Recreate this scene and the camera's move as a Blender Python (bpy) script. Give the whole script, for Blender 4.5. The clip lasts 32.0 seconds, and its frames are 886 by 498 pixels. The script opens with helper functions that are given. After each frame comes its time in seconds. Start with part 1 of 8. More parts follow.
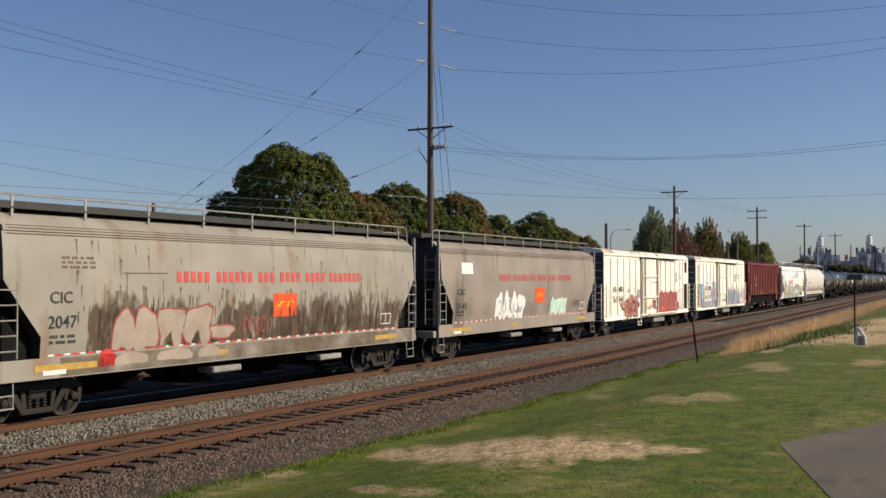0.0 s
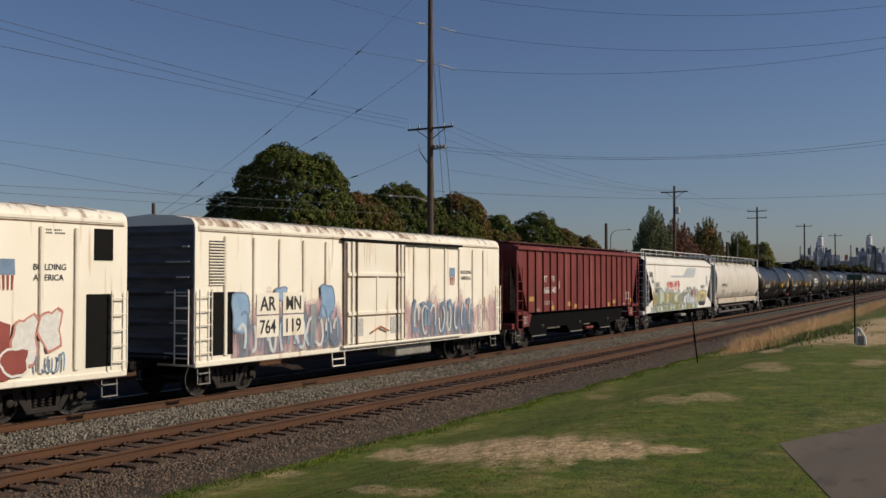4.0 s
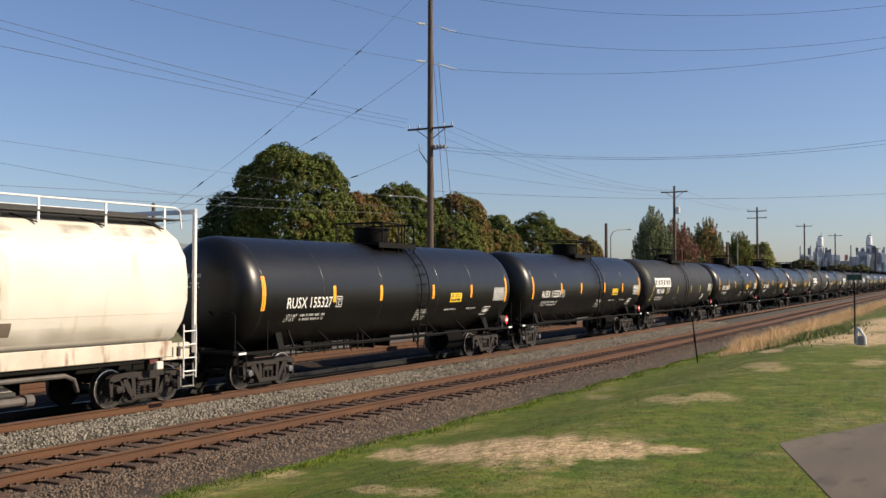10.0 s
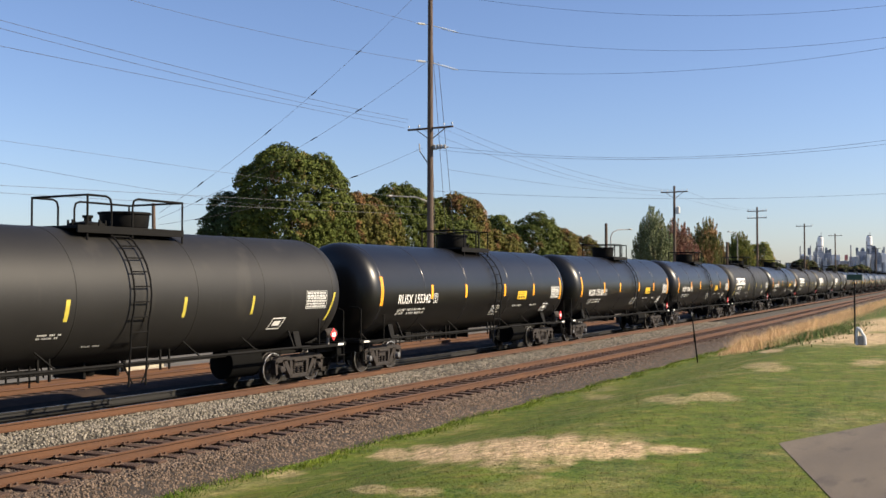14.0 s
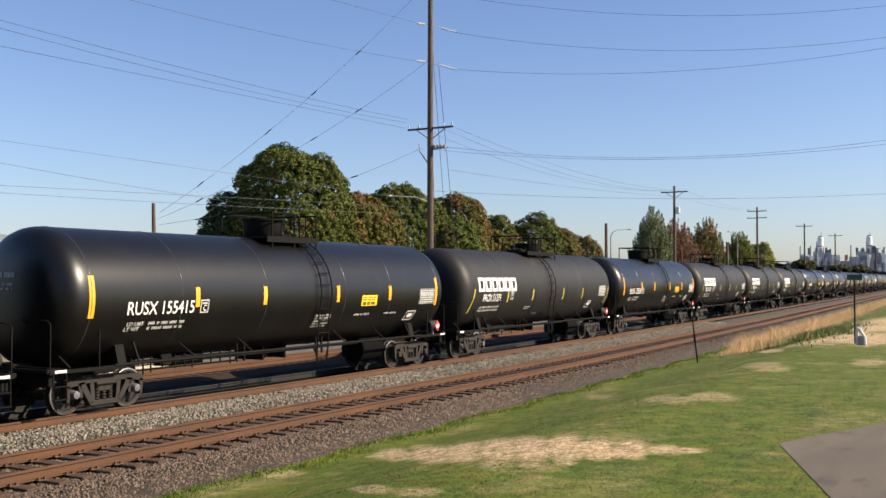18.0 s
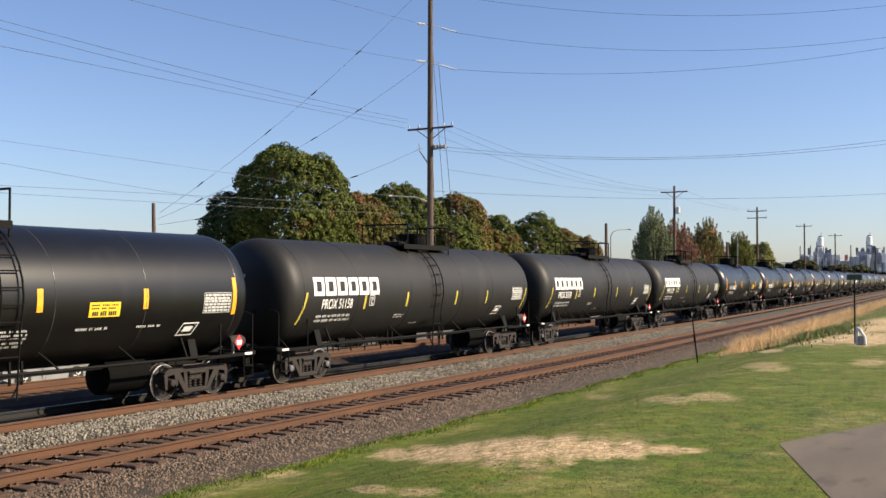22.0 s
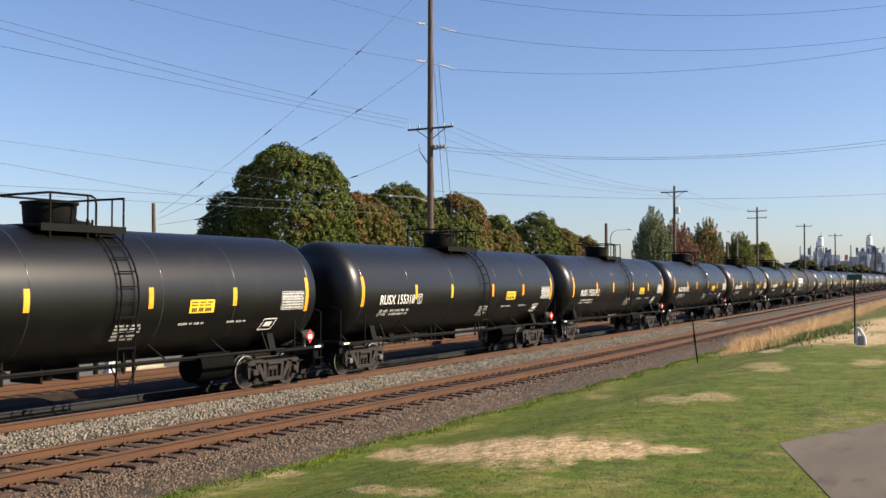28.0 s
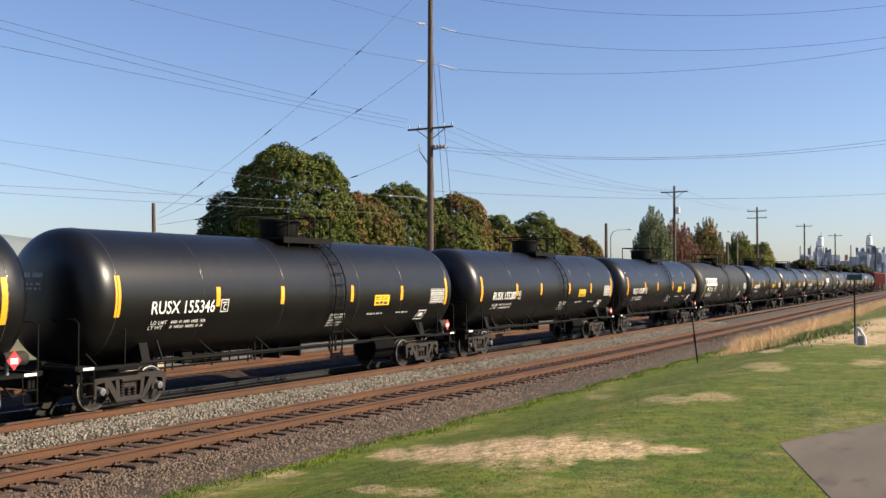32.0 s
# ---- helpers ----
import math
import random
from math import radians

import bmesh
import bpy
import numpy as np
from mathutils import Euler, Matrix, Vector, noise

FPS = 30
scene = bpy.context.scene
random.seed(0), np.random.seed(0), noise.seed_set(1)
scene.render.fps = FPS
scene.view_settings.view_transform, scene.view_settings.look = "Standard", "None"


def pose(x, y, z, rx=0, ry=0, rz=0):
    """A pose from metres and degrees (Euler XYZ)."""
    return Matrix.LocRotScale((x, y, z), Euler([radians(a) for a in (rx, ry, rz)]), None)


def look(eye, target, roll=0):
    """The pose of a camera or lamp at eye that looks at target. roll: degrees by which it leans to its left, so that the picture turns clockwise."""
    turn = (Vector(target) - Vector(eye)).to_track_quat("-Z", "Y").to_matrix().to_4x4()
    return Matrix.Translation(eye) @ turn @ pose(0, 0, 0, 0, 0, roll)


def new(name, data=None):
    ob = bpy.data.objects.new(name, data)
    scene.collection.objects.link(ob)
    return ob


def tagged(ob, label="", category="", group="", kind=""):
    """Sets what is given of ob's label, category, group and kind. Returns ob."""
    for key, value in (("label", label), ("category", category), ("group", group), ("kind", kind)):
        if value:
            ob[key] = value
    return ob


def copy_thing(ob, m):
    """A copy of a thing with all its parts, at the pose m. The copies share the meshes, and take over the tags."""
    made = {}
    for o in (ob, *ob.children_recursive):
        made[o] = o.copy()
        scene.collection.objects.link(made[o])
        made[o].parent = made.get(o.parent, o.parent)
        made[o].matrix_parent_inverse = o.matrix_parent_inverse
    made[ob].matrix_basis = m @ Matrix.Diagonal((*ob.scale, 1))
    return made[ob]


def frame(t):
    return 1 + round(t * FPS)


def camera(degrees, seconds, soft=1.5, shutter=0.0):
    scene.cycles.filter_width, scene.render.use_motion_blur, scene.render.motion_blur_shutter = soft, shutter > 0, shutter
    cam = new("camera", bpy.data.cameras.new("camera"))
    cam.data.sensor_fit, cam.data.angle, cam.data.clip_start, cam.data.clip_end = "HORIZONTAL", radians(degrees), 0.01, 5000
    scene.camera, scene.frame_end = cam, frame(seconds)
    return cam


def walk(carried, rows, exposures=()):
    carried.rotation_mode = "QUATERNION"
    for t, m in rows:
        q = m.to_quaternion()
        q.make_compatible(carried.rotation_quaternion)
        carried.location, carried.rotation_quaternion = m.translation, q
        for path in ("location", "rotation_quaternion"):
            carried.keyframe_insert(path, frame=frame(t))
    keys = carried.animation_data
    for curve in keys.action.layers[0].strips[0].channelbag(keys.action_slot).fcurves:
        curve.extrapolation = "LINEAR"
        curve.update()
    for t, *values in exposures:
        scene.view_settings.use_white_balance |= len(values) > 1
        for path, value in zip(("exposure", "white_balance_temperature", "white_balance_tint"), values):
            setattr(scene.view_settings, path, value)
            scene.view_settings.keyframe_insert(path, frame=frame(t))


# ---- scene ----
DURATION = 32.0
cam = camera(47.417, DURATION)
EYE = Vector((0.0, 0.0, 3.0164))
AIM = Vector((math.sin(radians(59.967)), math.cos(radians(59.967)), math.tan(radians(1.6928))))
STAND = look(EYE, EYE + AIM)
# the clip's camera closes its iris while pale cars fill the picture
COOL, PLAIN = (6280.0, 10.0), (6450.0, 10.0)
walk(cam, [(0.0, STAND), (DURATION, STAND)],
     [(0.0, 0.09, *COOL), (1.0, 0.11, *COOL), (2.0, -0.16, *COOL), (2.5, -0.31, *COOL), (3.5, -0.48, *COOL), (4.7, -0.36, *COOL), (5.5, 0.09, *COOL),
      (6.5, 0.27, *COOL), (7.0, -0.01, *COOL), (7.5, -0.31, *COOL), (8.5, -0.26, *COOL), (9.0, -0.08, *COOL), (9.5, 0.17, *COOL), (10.2, 0.61, *PLAIN),
      (10.8, 0.86, *PLAIN), (11.3, 0.89, *PLAIN), (DURATION, 0.89, *PLAIN)])


# ---- daylight: clear early-autumn afternoon, sun from the camera's side and right ----
SUN_WAY = Vector((0.345, -0.777, 0.53)).normalized()
sky_world = bpy.data.worlds.new("clear_sky")
scene.world = sky_world
sky_world.use_nodes = True
_t = sky_world.node_tree
_sky = _t.nodes.new("ShaderNodeTexSky")
_sky.sky_type = "NISHITA"
_sky.sun_disc = False
_sky.sun_elevation = math.asin(SUN_WAY.z)
_sky.sun_rotation = math.atan2(SUN_WAY.x, SUN_WAY.y)
_sky.altitude, _sky.air_density, _sky.dust_density, _sky.ozone_density = 80, 1.0, 0.7, 2.4
_bg = _t.nodes["Background"]
_bg.inputs["Strength"].default_value = 0.072
_hue = _t.nodes.new("ShaderNodeMix")
_hue.data_type, _hue.blend_type = "RGBA", "MULTIPLY"
_hue.inputs[0].default_value = 1.0
_hue.inputs[7].default_value = (0.995, 1.0, 1.17, 1.0)
_t.links.new(_sky.outputs[0], _hue.inputs[6])
_t.links.new(_hue.outputs[2], _bg.inputs["Color"])
sun = new("sun", bpy.data.lights.new("sun", "SUN"))
sun.data.energy, sun.data.angle, sun.data.color = 5.0, radians(0.53), (1.0, 0.85, 0.63)
sun.matrix_world = look(SUN_WAY * 50, (0, 0, 0))

# ---- the railway's line: a gentle bend that runs out into a straight ----
AWAY, BEND, EASE = 19.133, 0.0011027, -1.14141e-5
BEND_END = -BEND / EASE
FRONT = 4.737          # centre of the empty track, towards the camera
BACK = -9.0            # centre of the third track, beyond the train


def heading(s):
    u = min(max(s, 0.0), BEND_END)
    return BEND * u + EASE * u * u / 2


_STEP = 0.5
_LO = -500
_line = [(0.0, AWAY)]
for _i in range(3200):
    _h = heading((_i + 0.5) * _STEP)
    _line.append((_line[-1][0] + math.cos(_h) * _STEP, _line[-1][1] + math.sin(_h) * _STEP))


def track(s, lat=0.0, z=0.0):
    """A point at s metres along the train's track, lat metres towards the camera."""
    if s <= 0:
        return Vector((s, AWAY - lat, z))
    i = min(int(s / _STEP), len(_line) - 2)
    f = s / _STEP - i
    x = _line[i][0] * (1 - f) + _line[i + 1][0] * f
    y = _line[i][1] * (1 - f) + _line[i + 1][1] * f
    h = heading(s)
    return Vector((x + math.sin(h) * lat, y - math.cos(h) * lat, z))


_LX = np.array([p[0] for p in _line])
_LY = np.array([p[1] for p in _line])


def side_of(x, y):
    """How far points lie from the train's track, towards the camera."""
    return np.where(np.asarray(x) < 0, AWAY, np.interp(x, _LX, _LY)) - y


def lie(q):
    """Height of the ground q metres from the train's track."""
    q = np.asarray(q, float)
    t = np.clip((q - 7.0) / 6.5, 0, 1)
    low = np.clip((-3.0 - q) / 2.5, 0, 1) * 0.25
    dip = np.clip((-12.4 - q) / 1.8, 0, 1) * np.clip((q + 28.0) / 3.0, 0, 1) * 0.55
    return -0.55 + t * t * (3 - 2 * t) + 0.03 * np.clip(q - 13.5, 0, 30) - low - dip


def ran(t):
    """How far the train has run since the clip's middle; the run-in of the couplings checks it for a moment."""
    check = 0.4 * min(max((t - 21.1) / 0.3, 0.0), 1.0)
    t -= 16.0
    return 12.08253 * t - 0.0143982 * t * t - 6.694e-5 * t ** 3 - check


# ---- materials ----
MATS = {}


def mat(name, low, high=None, scale=6.0, rough=0.7, metal=0.0, bump=0.15, fine=60.0, stretch=(1, 1, 1),
        spread=(0.35, 0.65), stain=None, island=0.0, gloss=0.5, even=False, grain=0.2):
    """A surface with two scales of variation. stain: (colour, amount, scale, stretch); island: brightness spread piece by piece."""
    if name in MATS:
        return MATS[name]
    m = bpy.data.materials.new(name)
    m.use_nodes = True
    t = m.node_tree
    n, l = t.nodes, t.links
    b = n["Principled BSDF"]
    b.inputs["Roughness"].default_value = rough
    b.inputs["Metallic"].default_value = metal
    b.inputs["Specular IOR Level"].default_value = gloss
    high = high or tuple(min(1, c * 1.25) for c in low)
    co = n.new("ShaderNodeTexCoord")
    mp = n.new("ShaderNodeMapping")
    mp.inputs["Scale"].default_value = stretch
    l.new(co.outputs["Object"], mp.inputs["Vector"])

    def noise_tex(s, detail=5.0, vec=None):
        x = n.new("ShaderNodeTexNoise")
        x.inputs["Scale"].default_value = s
        x.inputs["Detail"].default_value = detail
        l.new((vec or mp).outputs[0], x.inputs["Vector"])
        return x

    def ramp(sock, a, bb, lo=0.0, hi=1.0):
        x = n.new("ShaderNodeMapRange")
        x.inputs["From Min"].default_value, x.inputs["From Max"].default_value = a, bb
        x.inputs["To Min"].default_value, x.inputs["To Max"].default_value = lo, hi
        l.new(sock, x.inputs["Value"])
        return x.outputs[0]

    def mix(f, a, bb, mode="MIX"):
        x = n.new("ShaderNodeMix")
        x.data_type, x.blend_type = "RGBA", mode
        for k, v in (("Factor", f), ("A", a), ("B", bb)):
            s = [q for q in x.inputs if q.name == k and q.type == ("VALUE" if k == "Factor" else "RGBA")][0]
            if isinstance(v, (int, float)):
                s.default_value = v
            elif isinstance(v, tuple):
                s.default_value = (*v, 1)
            else:
                l.new(v, s)
        return [q for q in x.outputs if q.type == "RGBA"][0]

    big, small = noise_tex(scale), noise_tex(fine, 3.0)
    col = mix(ramp(big.outputs["Fac"], *spread), low, high)
    speck = ramp(small.outputs["Fac"], 0.2, 0.8, 1 - grain * 1.1, 1 + grain * 0.9)
    g = n.new("ShaderNodeCombineColor")
    for k in range(3):
        l.new(speck, g.inputs[k])
    col = mix(1.0, col, g.outputs[0], "MULTIPLY")
    for st in ([stain] if stain and not isinstance(stain, list) else (stain or [])):
        c, amount, s, strch = st
        mp2 = n.new("ShaderNodeMapping")
        mp2.inputs["Scale"].default_value = strch
        l.new(co.outputs["Object"], mp2.inputs["Vector"])
        sn = noise_tex(s, 6.0, mp2)
        col = mix(ramp(sn.outputs["Fac"], 0.62 - amount * 0.3, 0.72 - amount * 0.2), col, c)
    if island:
        geo = n.new("ShaderNodeNewGeometry")
        r = ramp(geo.outputs["Random Per Island"], 0, 1, 1 - island, 1 + island)
        g2 = n.new("ShaderNodeCombineColor")
        for k in range(3):
            l.new(r, g2.inputs[k])
        col = mix(1.0, col, g2.outputs[0], "MULTIPLY")
    l.new(col, b.inputs["Base Color"])
    if not even:
        l.new(ramp(big.outputs["Fac"], 0.2, 0.8, max(0.02, rough - 0.1), min(1, rough + 0.1)), b.inputs["Roughness"])
    if bump:
        bp = n.new("ShaderNodeBump")
        bp.inputs["Strength"].default_value = bump
        bp.inputs["Distance"].default_value = 0.02
        l.new(small.outputs["Fac"], bp.inputs["Height"])
        l.new(bp.outputs[0], b.inputs["Normal"])
    MATS[name] = m
    return m


def leaf_mat(name, greens, turned, share):
    """Leaves: each one its own green, some clumps turned red or brown."""
    m = bpy.data.materials.new(name)
    m.use_nodes = True
    t = m.node_tree
    n, l = t.nodes, t.links
    b = n["Principled BSDF"]
    b.inputs["Roughness"].default_value = 0.7
    b.inputs["Specular IOR Level"].default_value = 0.12
    geo, co, no = n.new("ShaderNodeNewGeometry"), n.new("ShaderNodeTexCoord"), n.new("ShaderNodeTexNoise")
    no.inputs["Scale"].default_value = 0.45
    no.inputs["Detail"].default_value = 3
    l.new(co.outputs["Object"], no.inputs["Vector"])
    r1 = n.new("ShaderNodeValToRGB")
    r1.color_ramp.elements[0].color, r1.color_ramp.elements[1].color = (*greens[0], 1), (*greens[1], 1)
    l.new(geo.outputs["Random Per Island"], r1.inputs[0])
    r2 = n.new("ShaderNodeValToRGB")
    r2.color_ramp.elements[0].color, r2.color_ramp.elements[1].color = (*turned[0], 1), (*turned[1], 1)
    l.new(geo.outputs["Random Per Island"], r2.inputs[0])
    ad = n.new("ShaderNodeMath")
    ad.operation = "MULTIPLY_ADD"
    ad.inputs[1].default_value, ad.inputs[2].default_value = 0.12, -0.06
    l.new(geo.outputs["Random Per Island"], ad.inputs[0])
    ad2 = n.new("ShaderNodeMath")
    l.new(ad.outputs[0], ad2.inputs[0])
    l.new(no.outputs["Fac"], ad2.inputs[1])
    mr = n.new("ShaderNodeMapRange")
    mr.inputs["From Min"].default_value, mr.inputs["From Max"].default_value = 0.72 - share * 0.4, 0.80 - share * 0.4
    l.new(ad2.outputs[0], mr.inputs["Value"])
    mx = n.new("ShaderNodeMix")
    mx.data_type = "RGBA"
    l.new(mr.outputs[0], mx.inputs[0])
    l.new(r1.outputs[0], mx.inputs[6])
    l.new(r2.outputs[0], mx.inputs[7])
    no2 = n.new("ShaderNodeTexNoise")
    no2.inputs["Scale"].default_value, no2.inputs["Detail"].default_value = 1.3, 2
    l.new(co.outputs["Object"], no2.inputs["Vector"])
    mr2 = n.new("ShaderNodeMapRange")
    mr2.inputs["From Min"].default_value, mr2.inputs["From Max"].default_value = 0.32, 0.68
    mr2.inputs["To Min"].default_value, mr2.inputs["To Max"].default_value = 0.68, 1.36
    l.new(no2.outputs["Fac"], mr2.inputs["Value"])
    tone = n.new("ShaderNodeVectorMath")
    tone.operation = "SCALE"
    l.new(mx.outputs[2], tone.inputs[0])
    l.new(mr2.outputs[0], tone.inputs["Scale"])
    l.new(tone.outputs[0], b.inputs["Base Color"])
    return m


def lawn_mat():
    """Mown grass with sun-dried patches; the same for the soil sheet and the blades."""
    m = bpy.data.materials.new("lawn_grass")
    m.use_nodes = True
    t = m.node_tree
    n, l = t.nodes, t.links
    b = n["Principled BSDF"]
    b.inputs["Roughness"].default_value = 0.85
    b.inputs["Specular IOR Level"].default_value = 0.2
    geo = n.new("ShaderNodeNewGeometry")

    def noise_tex(s, detail=4):
        x = n.new("ShaderNodeTexNoise")
        x.inputs["Scale"].default_value, x.inputs["Detail"].default_value = s, detail
        l.new(geo.outputs["Position"], x.inputs["Vector"])
        return x.outputs["Fac"]

    def math_node(op, a, bb):
        x = n.new("ShaderNodeMath")
        x.operation = op
        for k, v in enumerate((a, bb)):
            if isinstance(v, (int, float)):
                x.inputs[k].default_value = v
            else:
                l.new(v, x.inputs[k])
        return x.outputs[0]

    def rng(v, a, bb):
        x = n.new("ShaderNodeMapRange")
        x.inputs["From Min"].default_value, x.inputs["From Max"].default_value = a, bb
        l.new(v, x.inputs["Value"])
        return x.outputs[0]

    wob = math_node("MULTIPLY", math_node("SUBTRACT", noise_tex(1.3, 7), 0.5), 1.7)
    dry = None
    for cx, cy, rx, ry, turn, much in DRY_PATCHES:
        mp = n.new("ShaderNodeMapping")
        mp.vector_type = "TEXTURE"
        mp.inputs["Location"].default_value = (cx, cy, 0)
        mp.inputs["Rotation"].default_value = (0, 0, radians(turn))
        mp.inputs["Scale"].default_value = (rx, ry, 1e4)
        l.new(geo.outputs["Position"], mp.inputs["Vector"])
        ln = n.new("ShaderNodeVectorMath")
        ln.operation = "LENGTH"
        l.new(mp.outputs[0], ln.inputs[0])
        d = math_node("SUBTRACT", 1.0, math_node("ADD", ln.outputs["Value"], wob))
        d = math_node("MULTIPLY", rng(d, -0.10, 0.40), much)
        dry = d if dry is None else math_node("MAXIMUM", dry, d)
    dry = math_node("MAXIMUM", dry, math_node("MULTIPLY", rng(noise_tex(0.55, 6), 0.54, 0.70), 0.22))
    dry = math_node("MULTIPLY", dry, rng(noise_tex(11.0, 5), 0.22, 0.48))
    dry = math_node("MULTIPLY", dry, rng(noise_tex(2.6, 4), 0.20, 0.42))

    def mix(f, a, bb):
        x = n.new("ShaderNodeMix")
        x.data_type = "RGBA"
        l.new(f, x.inputs[0])
        for k, v in ((6, a), (7, bb)):
            if isinstance(v, tuple):
                x.inputs[k].default_value = (*v, 1)
            else:
                l.new(v, x.inputs[k])
        return x.outputs[2]

    green = mix(rng(noise_tex(0.8, 5), 0.38, 0.62), (0.036, 0.078, 0.007), (0.088, 0.118, 0.012))
    green = mix(rng(noise_tex(2.4, 5), 0.50, 0.72), green, (0.170, 0.138, 0.040))
    green = mix(rng(noise_tex(17.0, 4), 0.38, 0.78), green, (0.135, 0.150, 0.022))
    straw = mix(rng(noise_tex(12.0, 4), 0.3, 0.7), (0.27, 0.185, 0.095), (0.72, 0.53, 0.32))
    col = mix(dry, green, straw)
    # tufts and thin places
    mottle = math_node("ADD", math_node("MULTIPLY", rng(noise_tex(22.0, 5), 0.35, 0.65), 0.52), math_node("MULTIPLY", rng(noise_tex(3.6, 5), 0.33, 0.67), 0.52))
    mottle = math_node("ADD", mottle, 0.48)
    tone = n.new("ShaderNodeVectorMath")
    tone.operation = "SCALE"
    l.new(col, tone.inputs[0])
    l.new(mottle, tone.inputs["Scale"])
    col = tone.outputs[0]
    l.new(col, b.inputs["Base Color"])
    bp = n.new("ShaderNodeBump")
    bp.inputs["Strength"].default_value, bp.inputs["Distance"].default_value = 0.6, 0.03
    l.new(noise_tex(40.0, 4), bp.inputs["Height"])
    l.new(bp.outputs[0], b.inputs["Normal"])
    return m


DRY_PATCHES = [(16.5, 10.6, 1.80, 0.40, 42, 0.8), (15.8, 9.4, 2.60, 0.42, 34, 1), (15.3, 8.4, 2.60, 0.41, 31, 1), (14.7, 7.5, 2.60, 0.40, 29, 1), (14.5, 6.8, 2.22, 0.39, 27, 1),
               (14.5, 6.2, 1.70, 0.39, 24, 1), (14.6, 5.7, 1.32, 0.38, 21, 1), (14.6, 5.2, 0.97, 0.38, 19, 1), (14.7, 4.7, 0.53, 0.37, 14, 0.9), (14.8, 4.4, 0.37, 0.32, -58, 0.8),
               (21.8, 6.9, 1.43, 0.48, 29, 0.45), (22.1, 6.0, 1.01, 0.60, 15, 0.5), (26.8, 10.4, 2.60, 0.39, 29, 0.35), (31.2, 6.9, 2.38, 0.68, 20, 0.5), (41.9, 9.0, 2.60, 0.44, 17, 1),
               (14.5, 11.8, 0.68, 0.40, 73, 0.5), (11.1, 7.5, 0.87, 0.24, 50, 0.5), (10.7, 6.6, 0.52, 0.26, 56, 0.5), (32.8, 4.1, 1.62, 0.55, 7, 0.6), (46.5, 6.0, 5.5, 3.4, 0, 1.0),
               (62.0, 7.0, 16.0, 4.5, -10, 1.0)]
LAWN = lawn_mat()
BLACK_GLOSS = mat("glossy_black_paint", (0.0034, 0.0032, 0.0030), (0.0048, 0.0045, 0.0042), 1.2, 0.36, bump=0.0, gloss=0.46, even=True,
                  stain=((0.008, 0.0075, 0.007), 0.10, 2.0, (1, 1, 0.25)))
BLACK_DULL = mat("dull_black_paint", (0.0100, 0.0094, 0.0088), (0.0132, 0.0124, 0.0115), 1.0, 0.56, bump=0.0, gloss=0.36, even=True,
                 stain=((0.021, 0.019, 0.0165), 0.15, 1.6, (1, 1, 0.2)))
BLACK_IRON = mat("sooty_black_steel", (0.0035, 0.0034, 0.0034), (0.0075, 0.0070, 0.0065), 5.0, 0.75, bump=0.1, gloss=0.15)
# Near-black for undersides; the shade below the cars is put into it.
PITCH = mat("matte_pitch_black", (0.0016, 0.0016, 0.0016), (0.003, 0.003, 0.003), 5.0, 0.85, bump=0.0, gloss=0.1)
TRUCK = mat("dusty_brown_cast_steel", (0.0108, 0.0078, 0.0066), (0.0240, 0.0172, 0.0145), 6.0, 0.8, bump=0.25)
WHEEL = mat("rusty_wheel_steel", (0.0085, 0.0063, 0.0053), (0.0165, 0.0122, 0.0098), 6.0, 0.6, bump=0.15)
TREAD = mat("polished_wheel_rim", (0.36, 0.35, 0.33), (0.5, 0.48, 0.46), 8.0, 0.35, 1.0, bump=0.05)
GREY_STEEL = mat("greyish_galvanised_steel", (0.25, 0.24, 0.222), (0.35, 0.335, 0.31), 5.0, 0.5, 0.2, bump=0.1)
DARK_GRATE = mat("dark_walkway_steel", (0.0252, 0.02436, 0.0231), (0.0462, 0.0441, 0.042), 7.0, 0.7, bump=0.2)
ORANGE = mat("orange_reflective_tape", (0.85, 0.33, 0.015), (0.95, 0.42, 0.02), 6.0, 0.45, bump=0.02)
YELLOW = mat("yellow_reflective_tape", (0.80, 0.50, 0.02), (0.92, 0.60, 0.03), 6.0, 0.45, bump=0.02)
WHITE_INK = mat("white_stencil_paint", (0.7178, 0.7081, 0.679), (0.8148, 0.8051, 0.776), 8.0, 0.5, bump=0.02)
GREY_INK = mat("weathered_white_stencil", (0.42, 0.42, 0.40), (0.6, 0.6, 0.58), 9.0, 0.55, bump=0.02)
BLACK_INK = mat("black_stencil_paint", (0.02, 0.02, 0.02), (0.04, 0.04, 0.04), 8.0, 0.55, bump=0.02)
RED_INK = mat("red_lettering_paint", (0.62, 0.035, 0.03), (0.72, 0.07, 0.05), 5.0, 0.5, bump=0.02)
ORANGE_PANEL = mat("orange_red_panel_paint", (0.70, 0.075, 0.012), (0.80, 0.13, 0.02), 4.0, 0.5, bump=0.02)
PLACARD_RED = mat("red_placard", (0.75, 0.03, 0.04), (0.85, 0.06, 0.06), 8.0, 0.4, bump=0.0)
HOPPER_GREY = mat("soot_streaked_pale_grey_paint", (0.2741, 0.2507, 0.2099), (0.3265, 0.3032, 0.2595), 0.8, 0.6, bump=0.0, grain=0.05,
                  stain=[((0.23, 0.195, 0.15), 0.10, 1.3, (1.3, 1, 0.14)), ((0.25, 0.18, 0.12), 0.02, 1.2, (1, 1, 0.5))])
